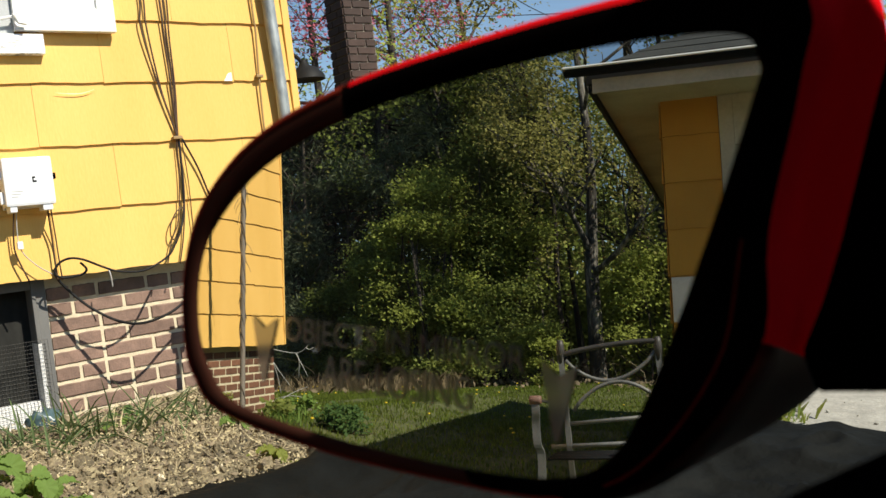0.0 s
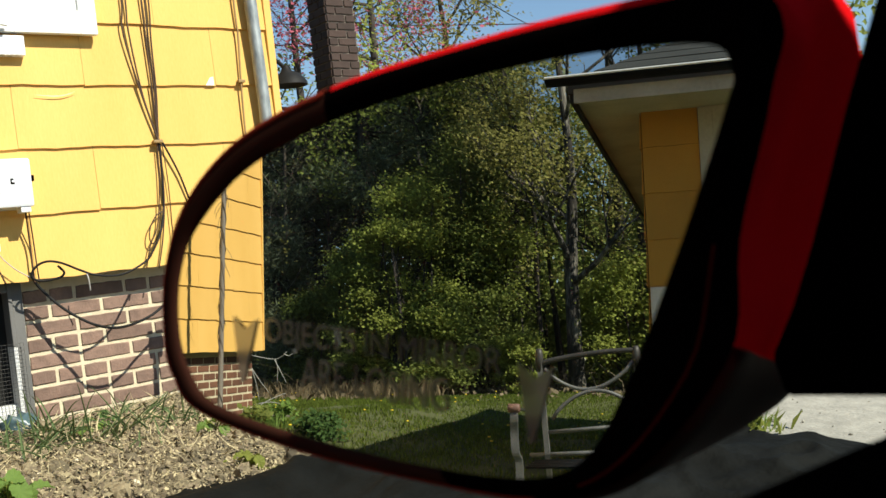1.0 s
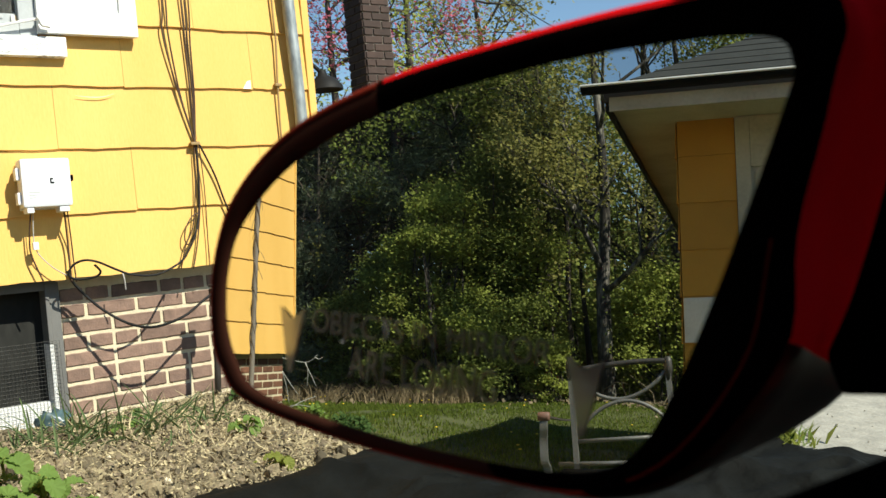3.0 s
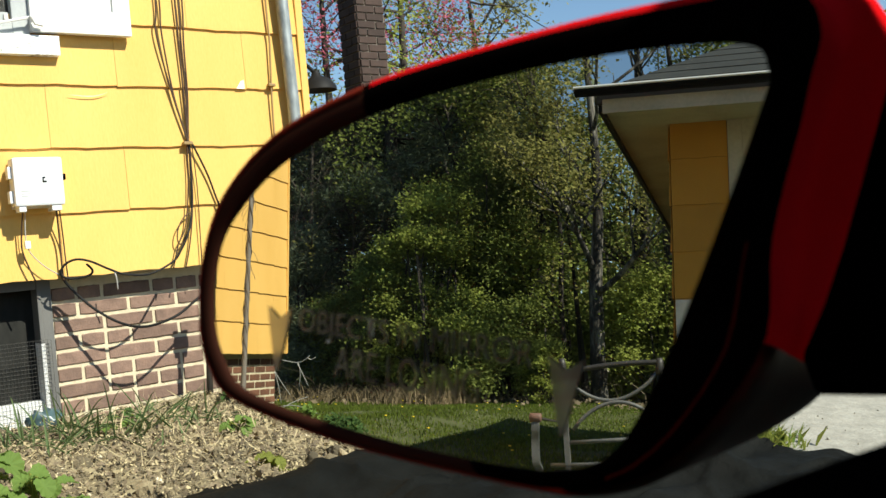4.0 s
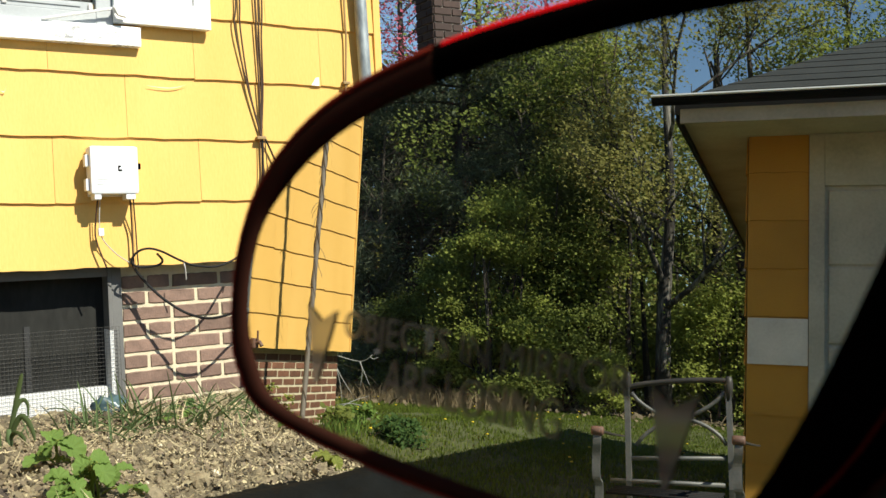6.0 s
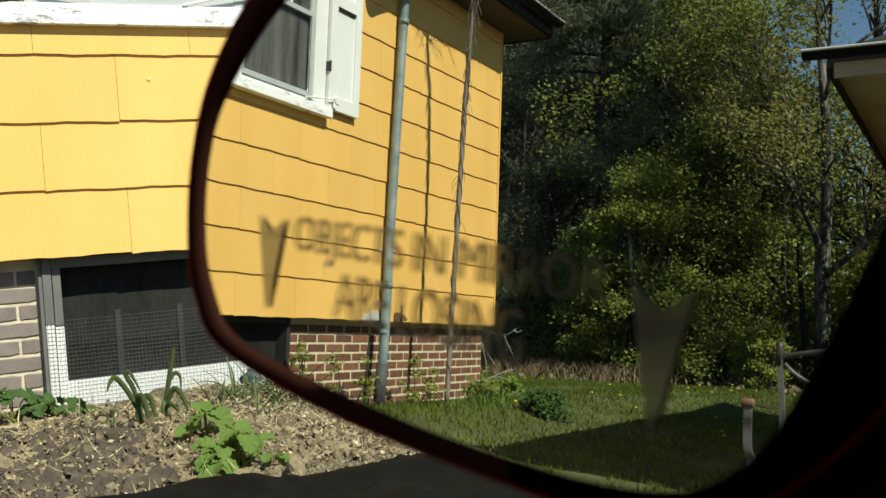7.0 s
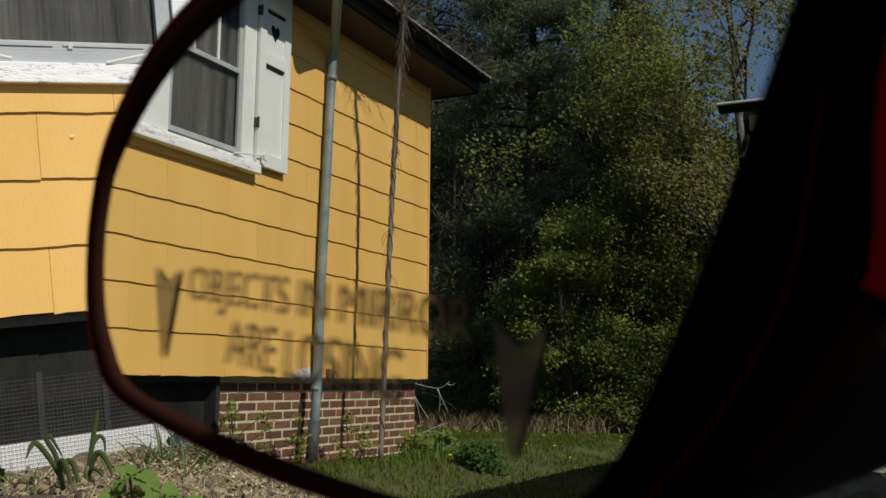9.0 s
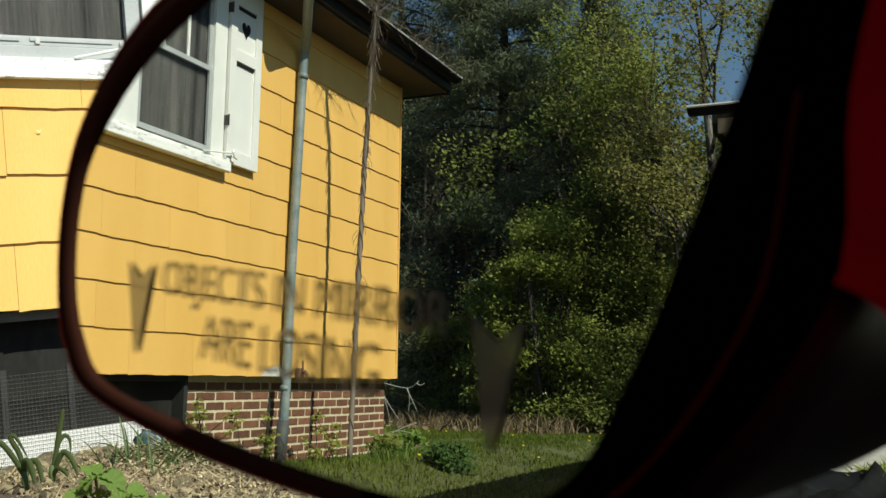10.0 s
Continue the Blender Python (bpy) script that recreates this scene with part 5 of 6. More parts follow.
for a, b, r in (((2.9, 1.0, 3.3), (26, 16.0, 7.6), 0.012), ((2.9, 1.6, 3.1), (28, 22, 6.9), 0.010), ((-2, 12, 4.2), (30, 14.5, 6.2), 0.012)):
    bm = bmesh.new()
    p0, p1 = Vector(a), Vector(b)
    tube(bm, [p0.lerp(p1, k / 16) - Vector((0, 0, 0.5 * math.sin(math.pi * k / 16))) for k in range(17)], r, 5)
    tagged(obj_from("overhead_wire", bm, BLACKCABLE), "black overhead wire against the sky", "wire", group="overhead wires")


# ---------------------------------------------------------------- plants
def leaf_cloud(name, centres, material, parent, size, seed, long=1.6, droop=0.0, spread=None, label="", kind="", face=0.9):
    """Many small pointed leaves: one folded rhombus at every centre."""
    rng = np.random.default_rng(seed)
    c = np.asarray(centres, float)
    n = len(c)
    if spread is not None:
        c = c + rng.normal(0, 1, (n, 3)) * spread
    # leaves turn their faces upwards and outwards to the light, more or less
    up = rng.normal(0, 1, (n, 3)) * (0.45 if face else 1.0) + np.array([0.25, -0.35, 0.8]) * face
    d = np.cross(up, rng.normal(0, 1, (n, 3)))
    d /= np.linalg.norm(d, axis=1)[:, None]
    e = np.cross(d, up)
    e /= np.linalg.norm(e, axis=1)[:, None]
    s = size * rng.uniform(0.55, 1.3, (n, 1))
    f = np.cross(d, e)
    verts = np.stack([c, c + d * s * 0.5 + e * s * 0.5 / long + f * s * 0.08, c + d * s, c + d * s * 0.5 - e * s * 0.5 / long + f * s * 0.08], 1).reshape(-1, 3)
    me = bpy.data.meshes.new(name)
    me.vertices.add(4 * n)
    me.vertices.foreach_set("co", verts.ravel())
    me.loops.add(4 * n)
    me.loops.foreach_set("vertex_index", np.arange(4 * n))
    me.polygons.add(n)
    me.polygons.foreach_set("loop_start", np.arange(n) * 4)
    me.update(calc_edges=True)
    me.materials.append(material)
    ob = new(name, me)
    if parent:
        ob.parent = parent
    return tagged(ob, label, kind=kind)


def limbs(bm, rnd, p, d, length, r, depth, tips, bend=0.25, rise=0.15, split=(2, 3), shrink=0.68, angle=0.75, sides=7):
    """A limb with a few bends that forks into thinner ones; tips collects where leaves grow."""
    pts, rad, q, v = [p], [r], Vector(p), Vector(d)
    steps = 4
    for i in range(steps):
        v = (v + Vector((rnd.gauss(0, bend), rnd.gauss(0, bend), rnd.gauss(0, bend) * 0.6 + rise)) * 0.5).normalized()
        q = q + v * length / steps
        pts.append(q.copy())
        rad.append(r * (1 - 0.45 * (i + 1) / steps))
        if depth <= 1:
            tips.append(q.copy())
    tube(bm, pts, rad, max(3, sides), cap=False)
    if depth <= 0:
        return
    for k in range(rnd.randint(*split)):
        at = rnd.randint(2, steps)
        w = (v + Vector((rnd.gauss(0, angle), rnd.gauss(0, angle), rnd.gauss(0, angle * 0.6)))).normalized()
        limbs(bm, rnd, pts[at], w, length * shrink * rnd.uniform(0.8, 1.2), rad[at] * 0.7, depth - 1, tips, bend, rise, split, shrink, angle, sides - 1)


def tree(x, y, height, trunk_r, leaves, leaf_size, material, bark, label, seed, depth=4, spread=0.17, lean=(0, 0), low=0.35, angle=0.75, name="tree", category="tree", group="trees at the wood's edge"):
    rnd = random.Random(seed)
    z = ground_z(x, y) - 0.05
    t = thing(name, label, category, (0, 0, 0), group)
    bm = bmesh.new()
    tips = []
    pts = smooth_line([(x, y, z), (x + lean[0] * 0.2 + rnd.gauss(0, 0.04), y + lean[1] * 0.2, z + height * 0.25), (x + lean[0] * 0.5, y + lean[1] * 0.5 + rnd.gauss(0, 0.08), z + height * 0.5),
                       (x + lean[0], y + lean[1], z + height * 0.8)], 5)
    tube(bm, pts, [trunk_r * (1.25 - 0.85 * i / (len(pts) - 1)) for i in range(len(pts))], 10, cap=False)
    n = 9
    for k in range(n):
        f = low + (1 - low) * k / (n - 1)
        j = min(len(pts) - 1, int(f * (len(pts) - 1)))
        a = rnd.uniform(0, math.tau)
        d = Vector((math.cos(a), math.sin(a), rnd.uniform(0.15, 0.9))).normalized()
        limbs(bm, rnd, pts[j], d, height * rnd.uniform(0.16, 0.26), trunk_r * (0.62 - 0.35 * f), depth - 1, tips, angle=angle)
    limbs(bm, rnd, pts[-1], Vector((0, 0, 1)), height * 0.22, trunk_r * 0.4, depth - 1, tips, angle=angle)
    part("trunk", bm, bark, t, "trunk with forking limbs", smooth=True)
    tips = np.array([p[:] for p in tips])
    rng = np.random.default_rng(seed)
    part_of = tips[rng.integers(0, len(tips), leaves)]
    part_of = np.concatenate([part_of, part_of[::2], part_of[::4]])
    leaf_size *= 0.86
    leaf_cloud("crown", part_of, material, t, leaf_size, seed, spread=spread, label="open crown of small leaves")
    return t


def bush(x, y, width, height, leaves, leaf_size, material, label, seed, clumps=40, name="bush", category="bush", group="bushes at the wood's edge", stems=14, flat=0.75):
    rnd = random.Random(seed)
    rng = np.random.default_rng(seed)
    z = ground_z(x, y)
    t = thing(name, label, category, (0, 0, 0), group)
    bm = bmesh.new()
    centres = []
    for k in range(clumps):
        a, f = rnd.uniform(0, math.tau), rnd.random() ** 0.6
        h = rnd.uniform(0.08, 1.0)
        wide = width * (0.55 + 0.45 * math.sin(math.pi * min(1, h * 0.9 + 0.15)))
        centres.append((x + math.cos(a) * f * wide / 2 * flat, y + math.sin(a) * f * wide / 2, z + h * height))
    for k in range(stems):
        c = rnd.choice(centres)
        b = (x + rnd.gauss(0, width * 0.12), y + rnd.gauss(0, width * 0.15), z - 0.05)
        m = (b[0] * 0.6 + c[0] * 0.4 + rnd.gauss(0, 0.1), b[1] * 0.6 + c[1] * 0.4 + rnd.gauss(0, 0.1), (b[2] + c[2]) / 2)
        tube(bm, smooth_line([b, m, c], 4), [0.03 * min(1, height * 0.35 + 0.05) * (1 - i / 12) for i in range(9)], 5, cap=False)
    part("stems", bm, DARKBARK, t, "thin dark stems")
    if height > 0.8:
        leaves, leaf_size = int(leaves * 1.7), leaf_size * 0.80
    c = np.array(centres)[rng.integers(0, clumps, leaves)]
    leaf_cloud("foliage", c, material, t, leaf_size, seed, spread=np.array([1, 1, 0.7]) * width * 0.075, label="dense small leaves")
    return t


def pine(x, y, height, seed, needles=26000, base=0.12, label="tall dark blue-green pine", material=LEAF_PINE):
    rnd = random.Random(seed)
    z = ground_z(x, y) - 0.05
    t = thing("pine_tree", label, "pine tree", group="pines at the wood's edge")
    bm = bmesh.new()
    tube(bm, [(x, y, z), (x + 0.05, y, z + height * 0.5), (x, y, z + height)], [0.19, 0.12, 0.02], 10, cap=False)
    tips = []
    k = 0
    h = base * height
    while h < height * 0.98:
        for j in range(5):
            a = rnd.uniform(0, math.tau)
            ln = (1 - h / height) ** 0.75 * height * 0.27 * rnd.uniform(0.7, 1.15) + 0.2
            p0 = Vector((x, y, z + h))
            d = Vector((math.cos(a), math.sin(a), 0))
            pts = [p0 + d * ln * f + Vector((0, 0, ln * (0.10 * f - 0.30 * f * f + 0.12 * f ** 4))) for f in (0, 0.3, 0.6, 0.85, 1)]
            tube(bm, pts, [0.035, 0.026, 0.018, 0.01, 0.004], 5, cap=False)
            for i in range(26):
                f = rnd.uniform(0.25, 1.0)
                q = p0 + d * ln * f + Vector((0, 0, ln * (0.10 * f - 0.30 * f * f + 0.12 * f ** 4)))
                q += Vector((-d.y, d.x, 0)) * rnd.gauss(0, 0.17) * ln * 0.8 + Vector((0, 0, rnd.gauss(0.02, 0.07)))
                tips.append(q)
        h += rnd.uniform(0.28, 0.42)
    part("trunk", bm, DARKBARK, t, "dark trunk with drooping boughs", smooth=True)
    rng = np.random.default_rng(seed)
    tips = np.array([q[:] for q in tips])
    leaf_cloud("needles", tips[rng.integers(0, len(tips), needles)], material, t, 0.15, seed, long=8.0, spread=0.12, face=0.0, label="soft tufts of needles")
    return t


# woods seen behind the lawn, from the house side across to the garage
pine(-18.0, 2.5, 12.0, 3, 130000, base=0.30, label="tall soft-needled pine with a high crown")
pine(-19.0, 5.4, 12.5, 4, 60000, base=0.2)
pine(-16.5, 3.75, 3.3, 5, 26000, base=0.03, label="young blue-green pine with low boughs", material=LEAF_YOUNGPINE)
pine(-19.8, 0.9, 9.5, 12, 40000, base=0.35)
tree(-17.2, 0.9, 6.4, 0.12, 9000, 0.105, LEAF_MID, DARKBARK, "slim dark tree with mid-green leaves", 21, low=0.2)
tree(-17.8, -0.6, 6.6, 0.12, 9000, 0.10, LEAF_BRIGHT, DARKBARK, "tree with yellow-green spring leaves", 22, low=0.2)
tree(-15.6, -1.97, 7.2, 0.115, 6500, 0.095, LEAF_OLIVE, TRUNKBARK, "grey-barked tree with sparse olive young leaves", 23, low=0.38, lean=(0.1, 0.1))
tree(-16.8, -1.25, 6.9, 0.05, 4200, 0.09, LEAF_OLIVE, DARKBARK, "thin tree with sparse olive young leaves", 24, low=0.3, lean=(0.2, 0.5))
tree(-17.4, -3.1, 7.3, 0.13, 6000, 0.095, LEAF_OLIVE, DARKBARK, "tree with sparse olive young leaves", 25, low=0.25)
tree(-18.6, -4.6, 7.6, 0.13, 7000, 0.10, LEAF_BRIGHT, DARKBARK, "tree with yellow-green spring leaves", 26, low=0.25)
tree(-19.6, -2.3, 7.4, 0.14, 7000, 0.10, LEAF_MID, DARKBARK, "slim dark tree with mid-green leaves", 27, low=0.2)
tree(-17.0, -6.2, 7.4, 0.13, 7000, 0.10, LEAF_MID, DARKBARK, "slim dark tree with mid-green leaves", 29, low=0.2)
tree(-18.2, 4.4, 6.5, 0.09, 500, 0.09, LEAF_OLIVE, DARKBARK, "bare thin tree with dark branches", 28, low=0.12, depth=4)
tree(-17.2, 5.8, 6.0, 0.08, 300, 0.09, LEAF_OLIVE, DARKBARK, "bare thin tree with dark branches", 30, low=0.12, depth=4)
for x, y, h, k in ((-17.2, 3.9, 7.6, 31), (-16.8, 4.7, 7.0, 32), (-17.6, 3.2, 6.6, 33)):
    tree(x, y, h, 0.05, 200, 0.07, LEAF_OLIVE, BARETWIG, "bare grey-brown sapling with many fine twigs", k, low=0.25, depth=5, angle=0.9, group="bare saplings by the pines")
bush(-15.3, 0.85, 2.0, 3.7, 17000, 0.08, LEAF_BRIGHT, "tall bush with bright spring leaves", 41, clumps=60)
bush(-16.5, -0.1, 2.4, 4.6, 17000, 0.089, LEAF_MID, "tall bush with mid-green leaves", 42, clumps=60)
bush(-15.4, 0.3, 2.0, 1.7, 10400, 0.079, LEAF_MID, "bush with mid-green leaves", 43, clumps=45)
bush(-15.5, 1.75, 1.5, 2.5, 11000, 0.075, LEAF_MID, "bush with mid-green leaves", 49, clumps=50)
bush(-16.4, 2.7, 2.2, 2.0, 10400, 0.084, LEAF_MID, "bush with mid-green leaves", 44, clumps=50)
bush(-16.0, -2.9, 2.2, 2.2, 10400, 0.084, LEAF_BRIGHT, "bush with bright spring leaves", 45, clumps=50)
bush(-16.5, -4.4, 2.4, 2.6, 11200, 0.084, LEAF_BRIGHT, "bush with bright spring leaves", 46, clumps=55)
bush(-14.9, -1.2, 0.9, 0.9, 4160, 0.063, LEAF_BRIGHT, "small bush with bright yellow-green leaves", 47, clumps=24)
bush(-17.0, 4.6, 1.9, 1.6, 8000, 0.084, LEAF_MID, "bush with mid-green leaves", 48, clumps=45)


def far_woods(name, label, x0, x1, y0, y1, top, leaves, size, material, seed):
    """A deep stand of trees behind: trunks and leaf masses with an uneven top."""
    rng = np.random.default_rng(seed)
    c = np.stack([rng.uniform(x0, x1, 700), rng.uniform(y0, y1, 700), rng.uniform(0, 1, 700)], 1)
    for i in range(700):
        c[i, 2] = ground_z(*c[i, :2]) + (0.2 + c[i, 2] ** 0.8 * top * (0.75 + 0.35 * noise.noise(Vector((c[i, 0] * 0.3, c[i, 1] * 0.35, seed)))))
    o = leaf_cloud(name, c[rng.integers(0, 700, leaves)], material, None, size, seed, spread=np.array([0.5, 0.5, 0.45]), kind="stuff")
    return tagged(o, label, "woods", kind="stuff")


far_woods("far_woods", "dim green woods behind the first trees", -24, -20.5, -10, 3, 6.2, 42000, 0.11, LEAF_MID, 51)
far_woods("far_woods", "dark green woods behind the pines", -26, -21, 1, 14, 12.5, 45000, 0.17, LEAF_PINE, 52)
far_woods("far_woods", "dark mass of woods closing the view", -34, -27, -14, 4, 7.0, 22000, 0.34, LEAF_MID, 55)
far_woods("far_woods", "dark mass of woods closing the view", -36, -28, 1, 22, 15.0, 34000, 0.40, LEAF_PINE, 56)
far_woods("far_woods", "dim low thicket deep in the woods", -27, -24, -13, 7, 3.0, 18000, 0.28, LEAF_MID, 57)
far_woods("far_woods", "distant green woods round the yard", 24, 30, -30, 30, 7, 16000, 0.3, LEAF_MID, 53)
far_woods("far_woods", "distant green woods round the yard", -25, 25, -32, -26, 7, 16000, 0.3, LEAF_MID, 54)
bm = bmesh.new()
rw = random.Random(61)
for k in range(70):
    x, y = rw.uniform(-26, -18.5), rw.uniform(-9, 12)
    z = ground_z(x, y) - 0.1
    h = rw.uniform(4, 9)
    tube(bm, [(x, y, z), (x + rw.gauss(0, 0.15), y + rw.gauss(0, 0.15), z + h * 0.5), (x + rw.gauss(0, 0.3), y + rw.gauss(0, 0.3), z + h)], [rw.uniform(0.04, 0.10), 0.04, 0.012], 6, cap=False)
tagged(obj_from("far_trunks", bm, DARKBARK), "dark thin trunks deep in the woods", "woods", kind="stuff")
bm = bmesh.new()
for k in range(520):
    y = rw.uniform(-5, 7)
    x = rw.uniform(-18.5, -14.8) - 0.12 * max(0, y)
    p = Vector((x, y, ground_z(x, y)))
    d = Vector((rw.gauss(0, 0.7), rw.gauss(0, 0.7), rw.uniform(0.2, 1))).normalized()
    q = [p]
    for i in range(4):
        d = (d + Vector((rw.gauss(0, 0.35), rw.gauss(0, 0.35), rw.gauss(-0.05, 0.2)))).normalized()
        q.append(q[-1] + d * rw.uniform(0.1, 0.34))
    tube(bm, q, [0.009, 0.008, 0.006, 0.004, 0.002], 3, cap=False)
tagged(obj_from("undergrowth", bm, DEADLEAF), "dry brown undergrowth at the wood's edge", "undergrowth", kind="stuff")
bm = bmesh.new()
for k in range(1500):
    y = rw.uniform(2.6, 8.0)
    x = rw.uniform(-18.2, -16.6) - 0.12 * y
    p = Vector((x, y, ground_z(x, y) + 5.6 * rw.random() ** 0.9))
    d = Vector((rw.gauss(0, 0.7), rw.gauss(0, 0.7), rw.gauss(0.25, 0.5))).normalized()
    q = [p]
    for i in range(5):
        d = (d + Vector((rw.gauss(0, 0.35), rw.gauss(0, 0.35), rw.gauss(0.02, 0.28)))).normalized()
        q.append(q[-1] + d * rw.uniform(0.10, 0.26))
    tube(bm, q, [0.005, 0.0045, 0.004, 0.0034, 0.0026, 0.0015], 3, cap=False)
tagged(obj_from("thicket", bm, BARETWIG), "thicket of bare grey-brown twigs beside the pines", "thicket", kind="stuff")
rng = np.random.default_rng(62)
n = 9000
ly = rng.uniform(-5, 8, n)
lx = rng.normal(-16.4, 1.0, n) - 0.12 * np.maximum(0, ly)
lz = np.array([ground_z(a, b) for a, b in zip(lx, ly)]) + rng.uniform(0, 0.05, n)
tagged(leaf_cloud("leaf_litter", np.stack([lx, ly, lz], 1), DEADLEAF, None, 0.10, 63, long=1.5), "dry brown leaves under the trees", "leaf litter", kind="stuff")

# trees past the front of the house
tree(9.5, 9.2, 6.6, 0.10, 3600, 0.085, LEAF_PINK, DARKBARK, "redbud tree in pink flower against the sky", 71, low=0.3, spread=0.16, group="trees in front of the house")
tree(7.6, 8.6, 6.2, 0.08, 4200, 0.095, LEAF_BRIGHT, DARKBARK, "tree with sparse yellow-green young leaves", 72, low=0.3, spread=0.25, group="trees in front of the house")
tree(12.5, 11.0, 6.0, 0.12, 4000, 0.11, LEAF_OLIVE, DARKBARK, "tree with sparse yellow-green young leaves", 73, low=0.3, spread=0.25, group="trees in front of the house")
tree(6.4, 11.5, 6.0, 0.09, 2600, 0.08, LEAF_PINK, DARKBARK, "redbud tree in pink flower against the sky", 74, low=0.3, spread=0.16, group="trees in front of the house")

# ---------------------------------------------------------------- lawn grass
def blades(name, xs, ys, zs, height, width, material, label, category, seed, lean=0.35, parent=None):
    rng = np.random.default_rng(seed)
    n = len(xs)
    a = rng.uniform(0, math.tau, n)
    h = height * rng.uniform(0.45, 1.25, n)
    l = lean * h * rng.uniform(0.2, 1.4, n)
    b = rng.uniform(0, math.tau, n)
    base = np.stack([xs, ys, zs], 1)
    side = np.stack([np.cos(a), np.sin(a), 0 * a], 1) * width / 2
    tip = base + np.stack([np.cos(b) * l, np.sin(b) * l, h], 1)
    mid = base + np.stack([np.cos(b) * l * 0.3, np.sin(b) * l * 0.3, h * 0.6], 1)
    v = np.stack([base - side, base + side, mid + side * 0.8, tip, mid - side * 0.8], 1).reshape(-1, 3)
    me = bpy.data.meshes.new(name)
    me.vertices.add(5 * n)
    me.vertices.foreach_set("co", v.ravel())
    me.loops.add(5 * n)
    me.loops.foreach_set("vertex_index", np.arange(5 * n))
    me.polygons.add(n)
    me.polygons.foreach_set("loop_start", np.arange(n) * 5)
    me.update(calc_edges=True)
    me.materials.append(material)
    ob = new(name, me)
    if parent:
        ob.parent = parent
    return tagged(ob, label, category, kind="stuff")


rng = np.random.default_rng(81)
n = 170000
gx_ = -3.2 - 13.0 * rng.random(n) ** 0.8
gy_ = rng.uniform(-4.6, 5.0, n)
keep = ~((gx_ < GX) & (gy_ < GY0)) & ~((gx_ > HX0) & (gy_ > -0.05))
patch = np.array([noise.noise(Vector((a * 0.9, b * 0.9, 4))) + 0.6 * noise.noise(Vector((a * 2.7, b * 2.7, 8))) for a, b in zip(gx_, gy_)])
keep &= patch > rng.uniform(-0.75, 0.25, n)
gx_, gy_ = gx_[keep], gy_[keep]
gz_ = np.array([ground_z(a, b) for a, b in zip(gx_, gy_)]) - 0.005
blades("grass", gx_, gy_, gz_, 0.044, 0.010, GRASS, "rough green spring lawn", "grass", 82)
# dry weeds between the lawn and the woods
rd = np.random.default_rng(85)
n = 5200
wy = rd.uniform(0.0, 6.0, n)
wx = -14.6 - 0.35 * np.maximum(0, wy) + rd.normal(0, 0.55, n)
wz = np.array([ground_z(a, b) for a, b in zip(wx, wy)]) - 0.01
blades("dry_weeds", wx, wy, wz, 0.30, 0.012, DRYWEED, "dry brown weeds at the edge of the woods", "weeds", 86, lean=0.9)
# dandelion heads
bm = bmesh.new()
rf = random.Random(84)
DANDELION = mat("dandelion_yellow", (0.75, 0.55, 0.03), 0.8)
for k in range(60):
    x, y = rf.uniform(-15, -7), rf.uniform(-3, 4)
    if x > HX0 and y > -0.3:
        continue
    bmesh.ops.create_icosphere(bm, subdivisions=1, radius=0.017, matrix=Matrix.Translation((x, y, ground_z(x, y) + 0.09)) @ Matrix.Diagonal((1, 1, 0.5, 1)))
tagged(obj_from("dandelions", bm, DANDELION), "yellow dandelion heads in the lawn", "flowers", kind="stuff")

# weeds along the wall and on the lawn
bush(-7.32, -0.93, 0.40, 0.20, 900, 0.05, LEAF_STRAWBERRY, "low leafy green clump on the lawn", 91, clumps=30, name="leafy_clump", category="plant", group="clumps on the lawn", stems=6, flat=1)
bush(-7.1, -0.42, 0.30, 0.20, 240, 0.06, LEAF_MID, "leafy weeds at the foot of the house wall", 92, clumps=22, name="weed", category="plant", group="weeds by the wall", stems=6, flat=0.6)
bush(-7.75, -0.35, 0.34, 0.18, 260, 0.055, LEAF_GARDEN, "leafy weeds at the foot of the house wall", 93, clumps=16, name="weed", category="plant", group="weeds by the wall", stems=5, flat=0.6)
for k, (x, y, h) in enumerate(((-5.35, -0.12, 0.5), (-5.75, -0.15, 0.55), (-6.35, -0.2, 0.48), (-5.0, -0.12, 0.6), (-6.5, -0.3, 0.36))):
    bush(x, y, 0.20, h * 0.8, 150, 0.036, LEAF_BRIGHT, "thin yellow-green weed against the brick base", 95 + k, clumps=14, name="weed", category="plant", group="weeds by the wall", stems=6, flat=0.7)
xs = np.r_[rng.normal(-7.3, 0.22, 60), rng.normal(-6.9, 0.16, 50)]
ys = np.r_[rng.normal(-0.42, 0.1, 60), rng.normal(-0.55, 0.1, 50)]
blades("tall_grass", xs, ys, np.full(110, -0.68), 0.14, 0.010, LEAF_GARDEN, "tall grass tuft at the foot of the pole", "grass", 99, lean=0.5)
